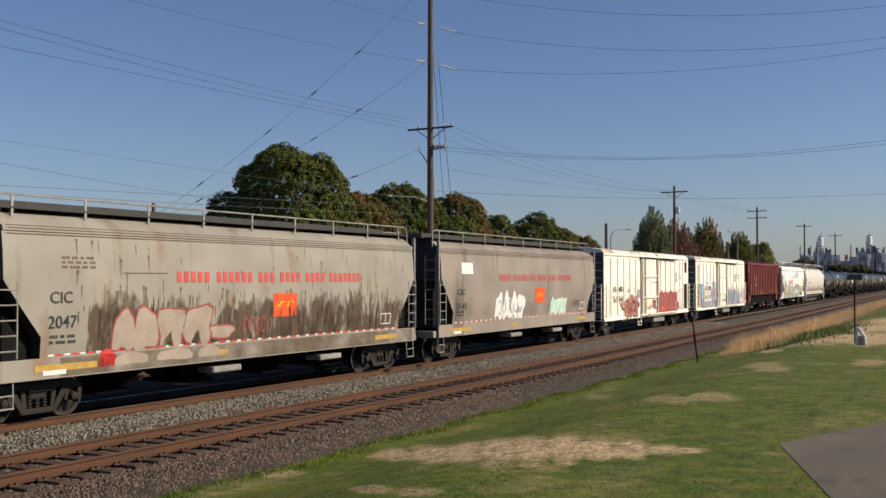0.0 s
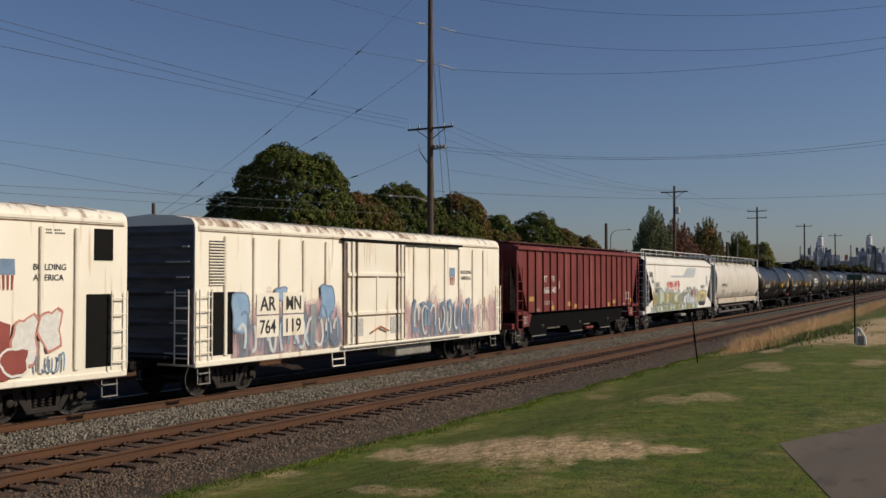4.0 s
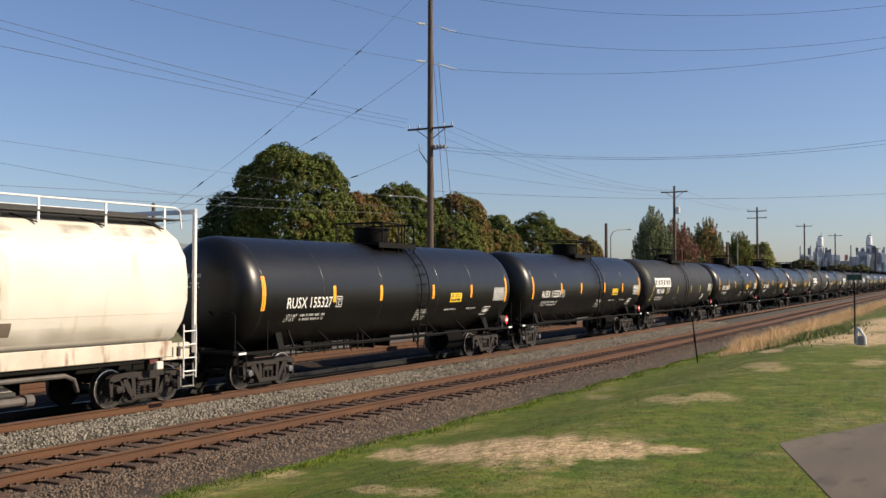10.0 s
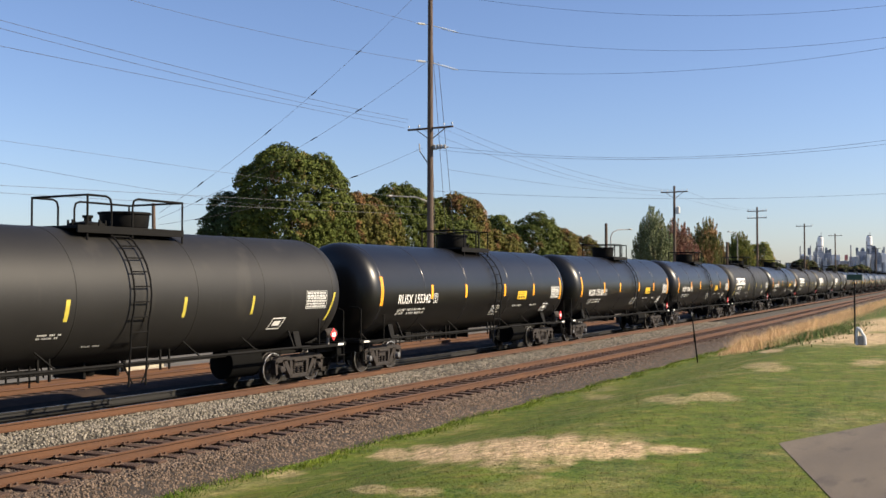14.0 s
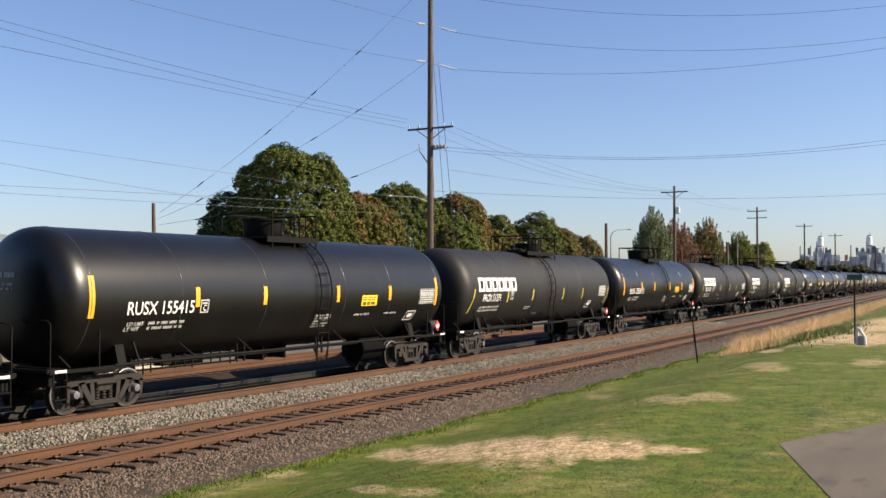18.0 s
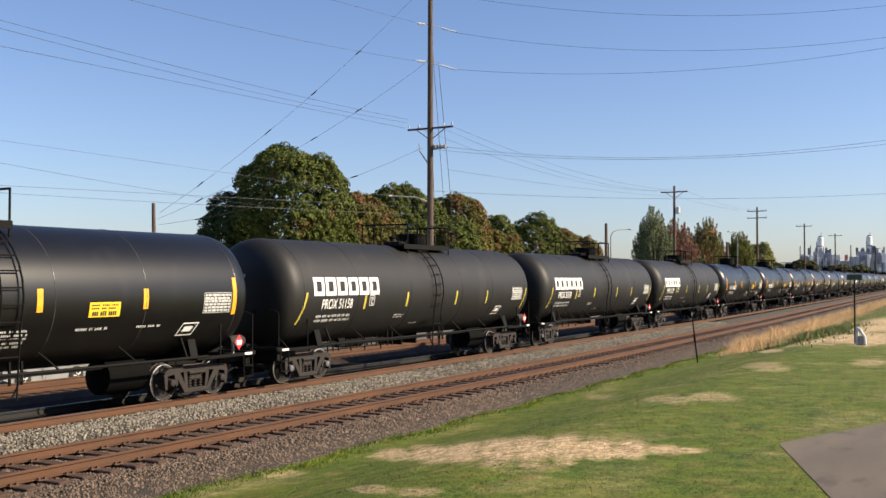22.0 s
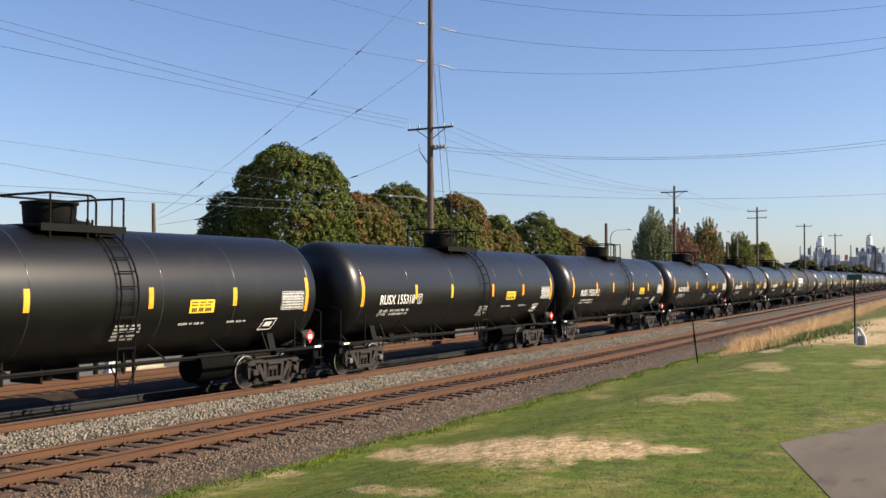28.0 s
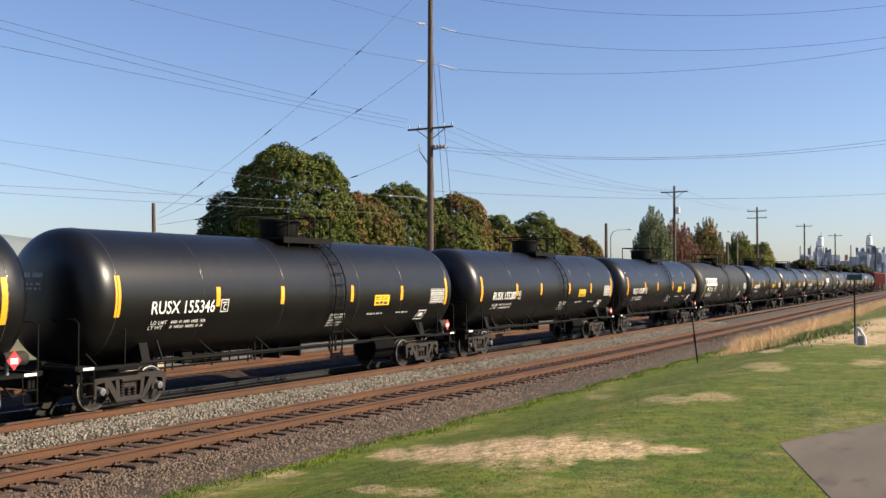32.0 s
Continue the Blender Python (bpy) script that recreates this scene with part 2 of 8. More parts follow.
HOPPER_TAUPE = mat("weathered_taupe_grey_paint", (0.232, 0.196, 0.166), (0.305, 0.262, 0.224), 0.6, 0.6, bump=0.0, grain=0.06,
                   stain=((0.12, 0.10, 0.08), 0.08, 1.0, (1.4, 1, 0.16)))
HOPPER_WHITE = mat("bright_white_paint", (0.7954, 0.776, 0.7178), (0.8536, 0.8342, 0.7857), 0.7, 0.5, bump=0.0, grain=0.03,
                   stain=((0.6, 0.54, 0.43), 0.04, 1.4, (1.5, 1, 0.2)))
CREAM = mat("cream_white_paint_with_grime", (0.612, 0.566, 0.492), (0.680, 0.638, 0.572), 0.6, 0.5, bump=0.0, grain=0.03,
            stain=((0.50, 0.44, 0.34), 0.03, 1.2, (1.6, 1, 0.35)))
SILL_CREAM = mat("tan_stained_cream_paint", (0.50, 0.44, 0.36), (0.60, 0.54, 0.45), 2.5, 0.65, bump=0.0, grain=0.05,
                 stain=((0.25, 0.16, 0.10), 0.16, 2.2, (1.5, 1, 0.5)))
PIPE_GREY = mat("dusty_grey_pipe_steel", (0.070, 0.060, 0.054), (0.115, 0.100, 0.090), 4.0, 0.65, bump=0.05)
REEFER = mat("warm_white_car_paint", (0.861, 0.7995, 0.6765), (0.902, 0.861, 0.7585), 0.7, 0.55, bump=0.0, grain=0.03,
             stain=((0.60, 0.47, 0.33), 0.06, 1.8, (2.2, 1, 0.22)))
OXIDE = mat("weathered_oxide_red_paint", (0.150, 0.0195, 0.0175), (0.195, 0.0285, 0.0245), 0.7, 0.6, bump=0.0, grain=0.06,
            stain=[((0.25, 0.085, 0.072), 0.04, 0.9, (1.6, 1, 0.2)), ((0.085, 0.018, 0.016), 0.06, 1.1, (1.2, 1, 0.3))])
OXIDE_DARK = mat("dark_oxide_red_paint", (0.07, 0.0154, 0.014), (0.105, 0.0238, 0.021), 2.0, 0.65, bump=0.06)
RAIL = mat("rusty_rail_steel", (0.06097, 0.02328, 0.008029), (0.09293, 0.03752, 0.01338), 4.0, 0.75, bump=0.12, stretch=(0.2, 1, 1))
RAIL_TOP = mat("worn_rail_head", (0.0924, 0.0714, 0.0588), (0.1512, 0.126, 0.1092), 3.0, 0.35, 0.8, bump=0.03)
RAIL_OLD = mat("dark_rusty_rail_head", (0.075, 0.04125, 0.02625), (0.1125, 0.06375, 0.04125), 3.0, 0.6, 0.2, bump=0.05)
TIE = mat("creosoted_brown_timber", (0.04277, 0.02298, 0.01469), (0.09029, 0.05089, 0.03305), 3.0, 0.85, bump=0.5, stretch=(6, 0.8, 6))
# Much darker than its stones: shade in their gaps is painted in.
BALLAST = mat("brown_stone_with_gap_shade", (0.0168, 0.0126, 0.0096), (0.0372, 0.0282, 0.0222), 9.0, 0.9, bump=0.8, fine=26.0)
STONE_BROWN = mat("brown_grey_stone_chips", (0.09042, 0.06122, 0.04347), (0.1391, 0.09972, 0.07303), 3.0, 0.9, bump=0.2, island=0.55)
STONE_GREY = mat("pale_grey_stone_chips", (0.1544, 0.1354, 0.1066), (0.2257, 0.1988, 0.1612), 3.0, 0.9, bump=0.2, island=0.5)
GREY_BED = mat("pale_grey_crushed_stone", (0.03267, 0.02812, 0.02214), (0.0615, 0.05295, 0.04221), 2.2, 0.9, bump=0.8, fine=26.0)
DIRT = mat("trackside_dirt", (0.057, 0.036, 0.0252), (0.096, 0.063, 0.045), 2.0, 0.95, gloss=0.1, bump=0.4, fine=20.0)
VERGE = mat("dry_yellow_verge_grass", (0.17, 0.1445, 0.051), (0.2805, 0.2295, 0.0935), 0.9, 0.95, bump=0.6, fine=14.0)
FIELD = mat("distant_dry_ground", (0.12, 0.12, 0.0525), (0.1875, 0.165, 0.0825), 0.05, 0.95, bump=0.3, fine=2.0)
# Oil-dark stone, with the train's shade put into the colour too.
OIL_AND_SHADE = mat("oily_shaded_ballast", (0.003, 0.00275, 0.0025), (0.007, 0.006, 0.005), 6.0, 0.95, gloss=0.05, bump=0.6, fine=26.0)
ROAD = mat("pale_asphalt", (0.08925, 0.07966, 0.06507), (0.126, 0.1135, 0.0924), 0.8, 0.9, bump=0.2, fine=40.0)
PATH = mat("tan_worn_asphalt_path", (0.105, 0.083, 0.060), (0.140, 0.112, 0.082), 0.7, 0.9, bump=0.2, fine=45.0, stretch=(0.5, 2.5, 1), stain=((0.075, 0.060, 0.045), 0.12, 1.1, (1, 2.5, 1)))
POLE = mat("weathered_brown_pole_timber", (0.06375, 0.04125, 0.0285), (0.12, 0.0825, 0.0585), 2.5, 0.85, bump=0.4, stretch=(3, 3, 0.2))
WIRE = mat("dark_overhead_wire", (0.05, 0.05, 0.0575), (0.075, 0.075, 0.0825), 3.0, 0.5, 0.3, bump=0.0)
PORCELAIN = mat("pale_insulator", (0.5, 0.5, 0.48), (0.65, 0.65, 0.62), 8.0, 0.3, bump=0.0)
BARK = mat("grey_brown_bark", (0.063, 0.049, 0.035), (0.112, 0.0875, 0.0665), 4.0, 0.95, bump=0.6)
STRAW = mat("tall_dry_grass", (0.648, 0.42, 0.2016), (0.8424, 0.58, 0.3248), 0.8, 0.9, bump=0.0, island=0.25)


def wash_mat(name, colour, scale, stretch, lo, hi, low, high, soft=0.5, most=0.8):
    """A thin dirty film that lies in ragged runs between two heights on the paint under it."""
    m = mat(name, tuple(c * 0.8 for c in colour), colour, 3.0, 0.85, bump=0.0)
    t = m.node_tree
    n, l = t.nodes, t.links

    def node(kind, **put):
        x = n.new(kind)
        for k, v in put.items():
            x.inputs[k.replace("_", " ")].default_value = v
        return x

    co, mp = n.new("ShaderNodeTexCoord"), node("ShaderNodeMapping", Scale=stretch)
    runs, fields = node("ShaderNodeTexNoise", Scale=scale, Detail=7.0), node("ShaderNodeTexNoise", Scale=0.55, Detail=2.0)
    sep = n.new("ShaderNodeSeparateXYZ")
    l.new(co.outputs["Object"], mp.inputs["Vector"])
    l.new(co.outputs["Object"], fields.inputs["Vector"])
    l.new(co.outputs["Object"], sep.inputs[0])
    l.new(mp.outputs[0], runs.inputs["Vector"])
    mix = node("ShaderNodeMath")
    mix.operation = "MULTIPLY_ADD"
    mix.inputs[1].default_value = 0.5
    l.new(fields.outputs["Fac"], mix.inputs[0])
    l.new(runs.outputs["Fac"], mix.inputs[2])
    last = mix.outputs[0]
    for a, b in ((low, low + soft * 0.5), (high, high - soft)):
        mr = node("ShaderNodeMapRange", From_Min=a, From_Max=b, To_Min=-0.35, To_Max=0.0)
        l.new(sep.outputs["Z"], mr.inputs["Value"])
        ad = n.new("ShaderNodeMath")
        l.new(last, ad.inputs[0])
        l.new(mr.outputs[0], ad.inputs[1])
        last = ad.outputs[0]
    out = node("ShaderNodeMapRange", From_Min=lo + 0.25, From_Max=hi + 0.25, To_Max=most)
    l.new(last, out.inputs["Value"])
    l.new(out.outputs[0], n["Principled BSDF"].inputs["Alpha"])
    return m


WASH_BROWN = wash_mat("brown_grime_film", (0.118, 0.078, 0.050), 2.3, (1.3, 1, 0.62), 0.32, 0.52, 0.6, 2.9, 0.8, 0.92)
WASH_DARK = wash_mat("dark_grime_runs", (0.062, 0.044, 0.031), 3.8, (2.0, 1, 0.42), 0.49, 0.63, 1.2, 2.7, 0.5, 0.75)
WASH_TOP = wash_mat("grey_roof_grime", (0.27, 0.24, 0.185), 1.5, (1.0, 1, 0.7), 0.46, 0.78, 3.30, 6.2, 1.3, 0.78)
WASH_LOW = wash_mat("faint_low_grime_and_shade", (0.30, 0.25, 0.18), 1.1, (0.7, 1, 0.8), 0.36, 0.80, 1.2, 2.45, 0.6, 0.42)
# Dirty car end whose shade, away from the sun, is painted in.
SOOT_SHADE_END = mat("sooty_shaded_car_end", (0.055, 0.055, 0.058), (0.12, 0.12, 0.125), 1.6, 0.7, bump=0.05, stretch=(1, 0.4, 2.5))
# Smoother and paler than the shell paint; the paler colour helps the glint.
WELD = mat("glinting_weld_bead", (0.03, 0.03, 0.032), (0.05, 0.05, 0.052), 4.0, 0.22, bump=0.0, even=True)
# Far rail: oil, plus the shade under the train, in one near-black.
RAIL_OIL_SHADE = mat("oily_shaded_rail_steel", (0.0025, 0.0022, 0.002), (0.005, 0.0042, 0.0036), 4.0, 0.7, bump=0.05)
HUB = mat("dusty_bearing_cap_paint", (0.091, 0.0945, 0.105), (0.14, 0.1435, 0.154), 8.0, 0.6, bump=0.05)
WEED = mat("green_track_weeds", (0.05, 0.10, 0.015), (0.11, 0.16, 0.03), 2.0, 0.8, bump=0.0, island=0.3)
WASH_RUST = wash_mat("rust_roof_stains", (0.30, 0.17, 0.10), 3.0, (1.3, 0.5, 0.6), 0.48, 0.70, 3.9, 5.2, 0.2, 0.8)
WASH_LILAC = wash_mat("lilac_spray_haze", (0.62, 0.42, 0.46), 1.6, (1.4, 1, 0.6), 0.30, 0.55, 0.4, 2.75, 0.8, 0.75)
WASH_SLATE = wash_mat("slate_spray_haze", (0.20, 0.25, 0.32), 2.4, (2.6, 1, 0.5), 0.40, 0.62, 0.4, 2.6, 0.8, 0.85)
WASH_BLUE = wash_mat("pale_blue_spray_haze", (0.44, 0.54, 0.60), 1.2, (1.0, 1, 0.8), 0.22, 0.50, 0.4, 2.55, 0.5, 0.85)
WASH_OLIVE = wash_mat("olive_spray_haze", (0.30, 0.29, 0.14), 2.0, (2.4, 1, 0.7), 0.40, 0.56, 0.4, 2.4, 0.4, 0.9)
# Rust of the door gear; also serves for painted shade lines.
DARK_RUST_SHADE = mat("dark_rust_and_shade", (0.13, 0.075, 0.048), (0.22, 0.13, 0.085), 5.0, 0.8, bump=0.05)
FADED_RED = mat("faded_red_lettering", (0.50, 0.065, 0.055), (0.58, 0.10, 0.085), 5.0, 0.55, bump=0.0)
WORN_RED = mat("worn_red_lettering", (0.36, 0.075, 0.065), (0.44, 0.11, 0.095), 5.0, 0.6, bump=0.0)
# Dirty bed, darkened further: the train's shade is put into its colour.
OLD_BED = mat("dirty_shaded_trackbed", (0.022, 0.015, 0.011), (0.05, 0.034, 0.025), 1.5, 0.95, gloss=0.1, bump=0.4, fine=20.0)
FRINGE = mat("lush_edge_grass", (0.075, 0.125, 0.010), (0.15, 0.19, 0.022), 1.2, 0.8, bump=0.0, island=0.25, gloss=0.2)
WASH_SILL = wash_mat("brown_sill_grime", (0.16, 0.112, 0.074), 1.6, (0.9, 1, 1.2), 0.24, 0.70, 0.0, 3.0, 0.3, 0.75)
DULL_YELLOW = mat("weathered_yellow_tape", (0.40, 0.33, 0.035), (0.52, 0.43, 0.06), 6.0, 0.55, bump=0.02)
SCUFFED = mat("scuffed_yellow_paint", (0.40, 0.25, 0.05), (0.55, 0.35, 0.07), 6.0, 0.6, bump=0.02, stain=((0.22, 0.16, 0.10), 0.15, 4.0, (1, 1, 1)))


# ---- building tools ----
class Shape:
    """Collects faces of one part."""

    def __init__(self):
        self.v, self.f = [], []

    def add(self, verts, faces):
        o = len(self.v)
        self.v += [tuple(p) for p in verts]
        self.f += [tuple(i + o for i in q) for q in faces]
        return self

    def box(self, x0, x1, y0, y1, z0, z1, b=0.0, m=None):
        """A box, its edges chamfered by b."""
        b = min(b, abs(x1 - x0) * 0.45, abs(y1 - y0) * 0.45, abs(z1 - z0) * 0.45)
        if b <= 0:
            vs = [(x, y, z) for z in (z0, z1) for y in (y0, y1) for x in (x0, x1)]
            fs = [(0, 2, 3, 1), (4, 5, 7, 6), (0, 1, 5, 4), (2, 6, 7, 3), (0, 4, 6, 2), (1, 3, 7, 5)]
        else:
            vs, idx = [], {}
            for k in range(8):
                s = (k & 1, (k >> 1) & 1, (k >> 2) & 1)
                p = [(x0, x1)[s[0]], (y0, y1)[s[1]], (z0, z1)[s[2]]]
                inn = [p[0] + (b, -b)[s[0]], p[1] + (b, -b)[s[1]], p[2] + (b, -b)[s[2]]]
                for a in range(3):
                    q = list(inn)
                    q[a] = p[a]
                    idx[k, a] = len(vs)
                    vs.append(tuple(q))
            fs = []
            for a in range(3):
                o1, o2 = (a + 1) % 3, (a + 2) % 3
                for s in (0, 1):
                    ks = [(s << a) | (i << o1) | (j << o2) for i, j in ((0, 0), (1, 0), (1, 1), (0, 1))]
                    face = [idx[k, a] for k in ks]
                    fs.append(tuple(face if s else face[::-1]))
                for i in (0, 1):
                    for j in (0, 1):
                        k0 = (i << o1) | (j << o2)
                        k1 = k0 | (1 << a)
                        face = (idx[k0, o1], idx[k1, o1], idx[k1, o2], idx[k0, o2])
                        fs.append(face if (i ^ j) else face[::-1])
            for k in range(8):
                face = (idx[k, 0], idx[k, 1], idx[k, 2])
                fs.append(face if bin(k).count("1") % 2 else face[::-1])
        if m is not None:
            vs = [tuple(m @ Vector(p)) for p in vs]
        return self.add(vs, fs)

    def tube(self, pts, r, n=8, r1=None, closed=False):
        """A round bar along a line of points."""
        pts = [Vector(p) for p in pts]
        rings = []
        up = None
        for i, p in enumerate(pts):
            d = (pts[min(i + 1, len(pts) - 1)] - pts[max(i - 1, 0)]).normalized()
            if up is None:
                up = d.orthogonal().normalized()
            up = (up - d * up.dot(d)).normalized()
            w = d.cross(up)
            rr = r if r1 is None else r + (r1 - r) * i / max(1, len(pts) - 1)
            rings.append([p + (up * math.cos(a) + w * math.sin(a)) * rr for a in [2 * math.pi * k / n for k in range(n)]])
        vs = [q for ring in rings for q in ring]
        fs = [(i * n + k, i * n + (k + 1) % n, (i + 1) * n + (k + 1) % n, (i + 1) * n + k) for i in range(len(pts) - 1) for k in range(n)]
        fs += [tuple(range(n - 1, -1, -1)), tuple((len(pts) - 1) * n + k for k in range(n))]
        return self.add(vs, fs)

    def lathe(self, prof, n, origin=(0, 0, 0), axis="x", caps=True):
        """A body turned round an axis; prof: (along, radius)."""
        vs = []
        ox, oy, oz = origin
        for a, r in prof:
            for k in range(n):
                c, s = r * math.cos(2 * math.pi * k / n), r * math.sin(2 * math.pi * k / n)
                vs.append({"x": (ox + a, oy + c, oz + s), "y": (ox + s, oy + a, oz + c), "z": (ox + c, oy + s, oz + a)}[axis])
        fs = [(i * n + k, i * n + (k + 1) % n, (i + 1) * n + (k + 1) % n, (i + 1) * n + k) for i in range(len(prof) - 1) for k in range(n)]
        if caps:
            fs += [tuple(range(n - 1, -1, -1)), tuple((len(prof) - 1) * n + k for k in range(n))]
        return self.add(vs, fs)

    def prism(self, poly, lo, hi, plane="xz"):
        """A polygon given in a plane, made thick across it."""
        n = len(poly)
        if plane == "xz":
            vs = [(a, lo, b) for a, b in poly] + [(a, hi, b) for a, b in poly]
        elif plane == "yz":
            vs = [(lo, a, b) for a, b in poly] + [(hi, a, b) for a, b in poly]
        else:
            vs = [(a, b, lo) for a, b in poly] + [(a, b, hi) for a, b in poly]
        fs = [tuple(range(n)), tuple(range(2 * n - 1, n - 1, -1))] + [((i + 1) % n, i, i + n, (i + 1) % n + n) for i in range(n)]
        return self.add(vs, fs)

    def mesh(self, name, material, smooth=35.0):
        me = bpy.data.meshes.new(name)
        me.from_pydata(self.v, [], self.f)
        me.validate()
        bm = bmesh.new()
        bm.from_mesh(me)
        bmesh.ops.recalc_face_normals(bm, faces=bm.faces)
        bm.to_mesh(me)
        bm.free()
        me.materials.append(material)
        if smooth:
            me.shade_smooth()
            me.set_sharp_from_angle(angle=radians(smooth))
        return me


def part(name, shape, material, parent, label="", at=None, turn=0.0, smooth=35.0):
    """One mesh object under a thing or a part. shape: a Shape, or a mesh to share."""
    me = shape.mesh(name, material, smooth) if isinstance(shape, Shape) else shape
    ob = new(name, me)
    ob.parent = parent
    if at is not None:
        ob.location = at
    if turn:
        ob.rotation_euler = (0, 0, turn)
    return tagged(ob, label)


def big_mesh(name, verts, faces, material, smooth=False):
    """Quick mesh from arrays; all faces with the same number of corners."""
    verts, faces = np.asarray(verts, np.float32), np.asarray(faces, np.int32)
    me = bpy.data.meshes.new(name)
    me.vertices.add(len(verts))
    me.vertices.foreach_set("co", verts.ravel())
    k = faces.shape[1]
    me.loops.add(faces.size)
    me.loops.foreach_set("vertex_index", faces.ravel())
    me.polygons.add(len(faces))
    me.polygons.foreach_set("loop_start", np.arange(0, faces.size, k, dtype=np.int32))
    me.polygons.foreach_set("loop_total", np.full(len(faces), k, np.int32))
    me.update(calc_edges=True)
    me.validate()
    if material:
        me.materials.append(material)
    if smooth:
        me.shade_smooth()
    return me


def lettering(text, material):
    """Flat letters as a mesh, one unit high, starting at the origin."""
    cu = bpy.data.curves.new("lettering", "FONT")
    cu.body, cu.size, cu.resolution_u, cu.offset = text, 1.0, 3, 0.009
    ob = new("lettering", cu)
    me = bpy.data.meshes.new_from_object(ob.evaluated_get(bpy.context.evaluated_depsgraph_get()))
    bpy.data.objects.remove(ob)
    co = np.empty(len(me.vertices) * 3, np.float32)
    me.vertices.foreach_get("co", co)
    co = co.reshape(-1, 3)
    co -= co.min(0)
    co /= max(1e-6, co[:, 1].max())
    me.vertices.foreach_set("co", co.ravel())
    me.materials.clear()
    me.materials.append(material)
    return me


def words(name, text, x0, x1, z0, z1, skin, parent, material, label="", lean=0.0):
    """Lettering laid on a car's side; skin(z) gives how far out the side stands."""
    me = lettering(text, material)
    co = np.empty(len(me.vertices) * 3, np.float32)
    me.vertices.foreach_get("co", co)
    co = co.reshape(-1, 3)
    w = co[:, 0].max()
    z = z0 + co[:, 1] * (z1 - z0)
    x = x0 + co[:, 0] / w * (x1 - x0) + co[:, 1] * lean
    y = np.array([-skin(q) - 0.012 for q in z])
    me.vertices.foreach_set("co", np.stack([x, y, z], 1).astype(np.float32).ravel())
    me.update()
    return part(name, me, material, parent, label)


def patch(shape, x0, x1, z0, z1, skin, up=0.006, n=4, lean=0.0):
    """A rectangle laid on a car's side."""
    vs = []
    for i in range(n + 1):
        f = i / n
        z = z0 + (z1 - z0) * f
        vs += [(x0 + lean * f, -skin(z) - up, z), (x1 + lean * f, -skin(z) - up, z)]
    return shape.add(vs, [(2 * i, 2 * i + 1, 2 * i + 3, 2 * i + 2) for i in range(n)])


def bars_of(shape, x0, x1, z0, z1, skin, groups, rng, up=0.006, lean=0.0, fill=0.75):
    """Writing too small or not to be spelled out: plain bars, letter by letter, in groups."""
    total = sum(groups) + (len(groups) - 1) * 0.8
    w = (x1 - x0) / total
    x = x0
    for g in groups:
        for _ in range(g):
            patch(shape, x, x + w * fill, z0, z1 - (z1 - z0) * 0.05 * rng.random(), skin, up, 2, lean)
            x += w
        x += w * 0.8
    return shape


def lines_of(shape, x0, x1, z0, z1, skin, rows, rng, up=0.006):
    """A block of small writing: rows of plain dashes."""
    h = (z1 - z0) / rows
    for r in range(rows):
        x = x0
        while x < x1 - 0.02:
            for _ in range(rng.randint(2, 6)):
                w = rng.uniform(0.028, 0.045)
                if x + w < x1:
                    patch(shape, x, x + w, z0 + r * h + h * 0.2, z0 + r * h + h * 0.75, skin, up, 1)
                x += w + 0.016
            x += 0.06
    return shape


def ladder(name, parent, material, pts, width, rungs, r=0.02, label="", across=(1, 0, 0)):
    """Two rails along pts and rungs between them; across: from one rail to the other."""
    a = Vector(across) * width
    s = Shape()
    s.tube(pts, r, 6)
    s.tube([Vector(p) + a for p in pts], r, 6)
    ln = [0]
    P = [Vector(p) for p in pts]
    for i in range(len(P) - 1):
        ln.append(ln[-1] + (P[i + 1] - P[i]).length)
    for k in range(rungs):
        d = ln[-1] * (k + 0.5) / rungs
        i = max(j for j in range(len(P) - 1) if ln[j] <= d)
        p = P[i].lerp(P[i + 1], (d - ln[i]) / (ln[i + 1] - ln[i]))
        s.tube([p, p + a], r * 0.8, 6)
    return part(name, s, material, parent, label)


# ---- running gear, shared by all cars ----
GAUGE = 0.7525
WHEEL_R = 0.457


def _wheel_mesh():
    s = Shape()
    s.lathe([(-0.03, 0.10), (-0.03, 0.14), (0.0, 0.16), (0.015, 0.34), (-0.045, 0.375), (-0.05, 0.45), (0.055, 0.462), (0.06, 0.485),
             (0.085, 0.485), (0.09, 0.37), (0.05, 0.34), (0.045, 0.16), (0.10, 0.13), (0.10, 0.10)], 28, axis="y")
    return s.mesh("wheel", WHEEL)


def _rim_mesh():
    s = Shape()
    n = 28
    for r0, r1, y0, y1 in ((0.425, 0.452, -0.056, -0.052),):
        vs = []
        for r, y in ((r0, y0), (r1, y1)):
            vs += [(r * math.sin(2 * math.pi * k / n), y, r * math.cos(2 * math.pi * k / n)) for k in range(n)]
        s.add(vs, [(k, (k + 1) % n, n + (k + 1) % n, n + k) for k in range(n)])
    return s.mesh("wheel_rim", TREAD)


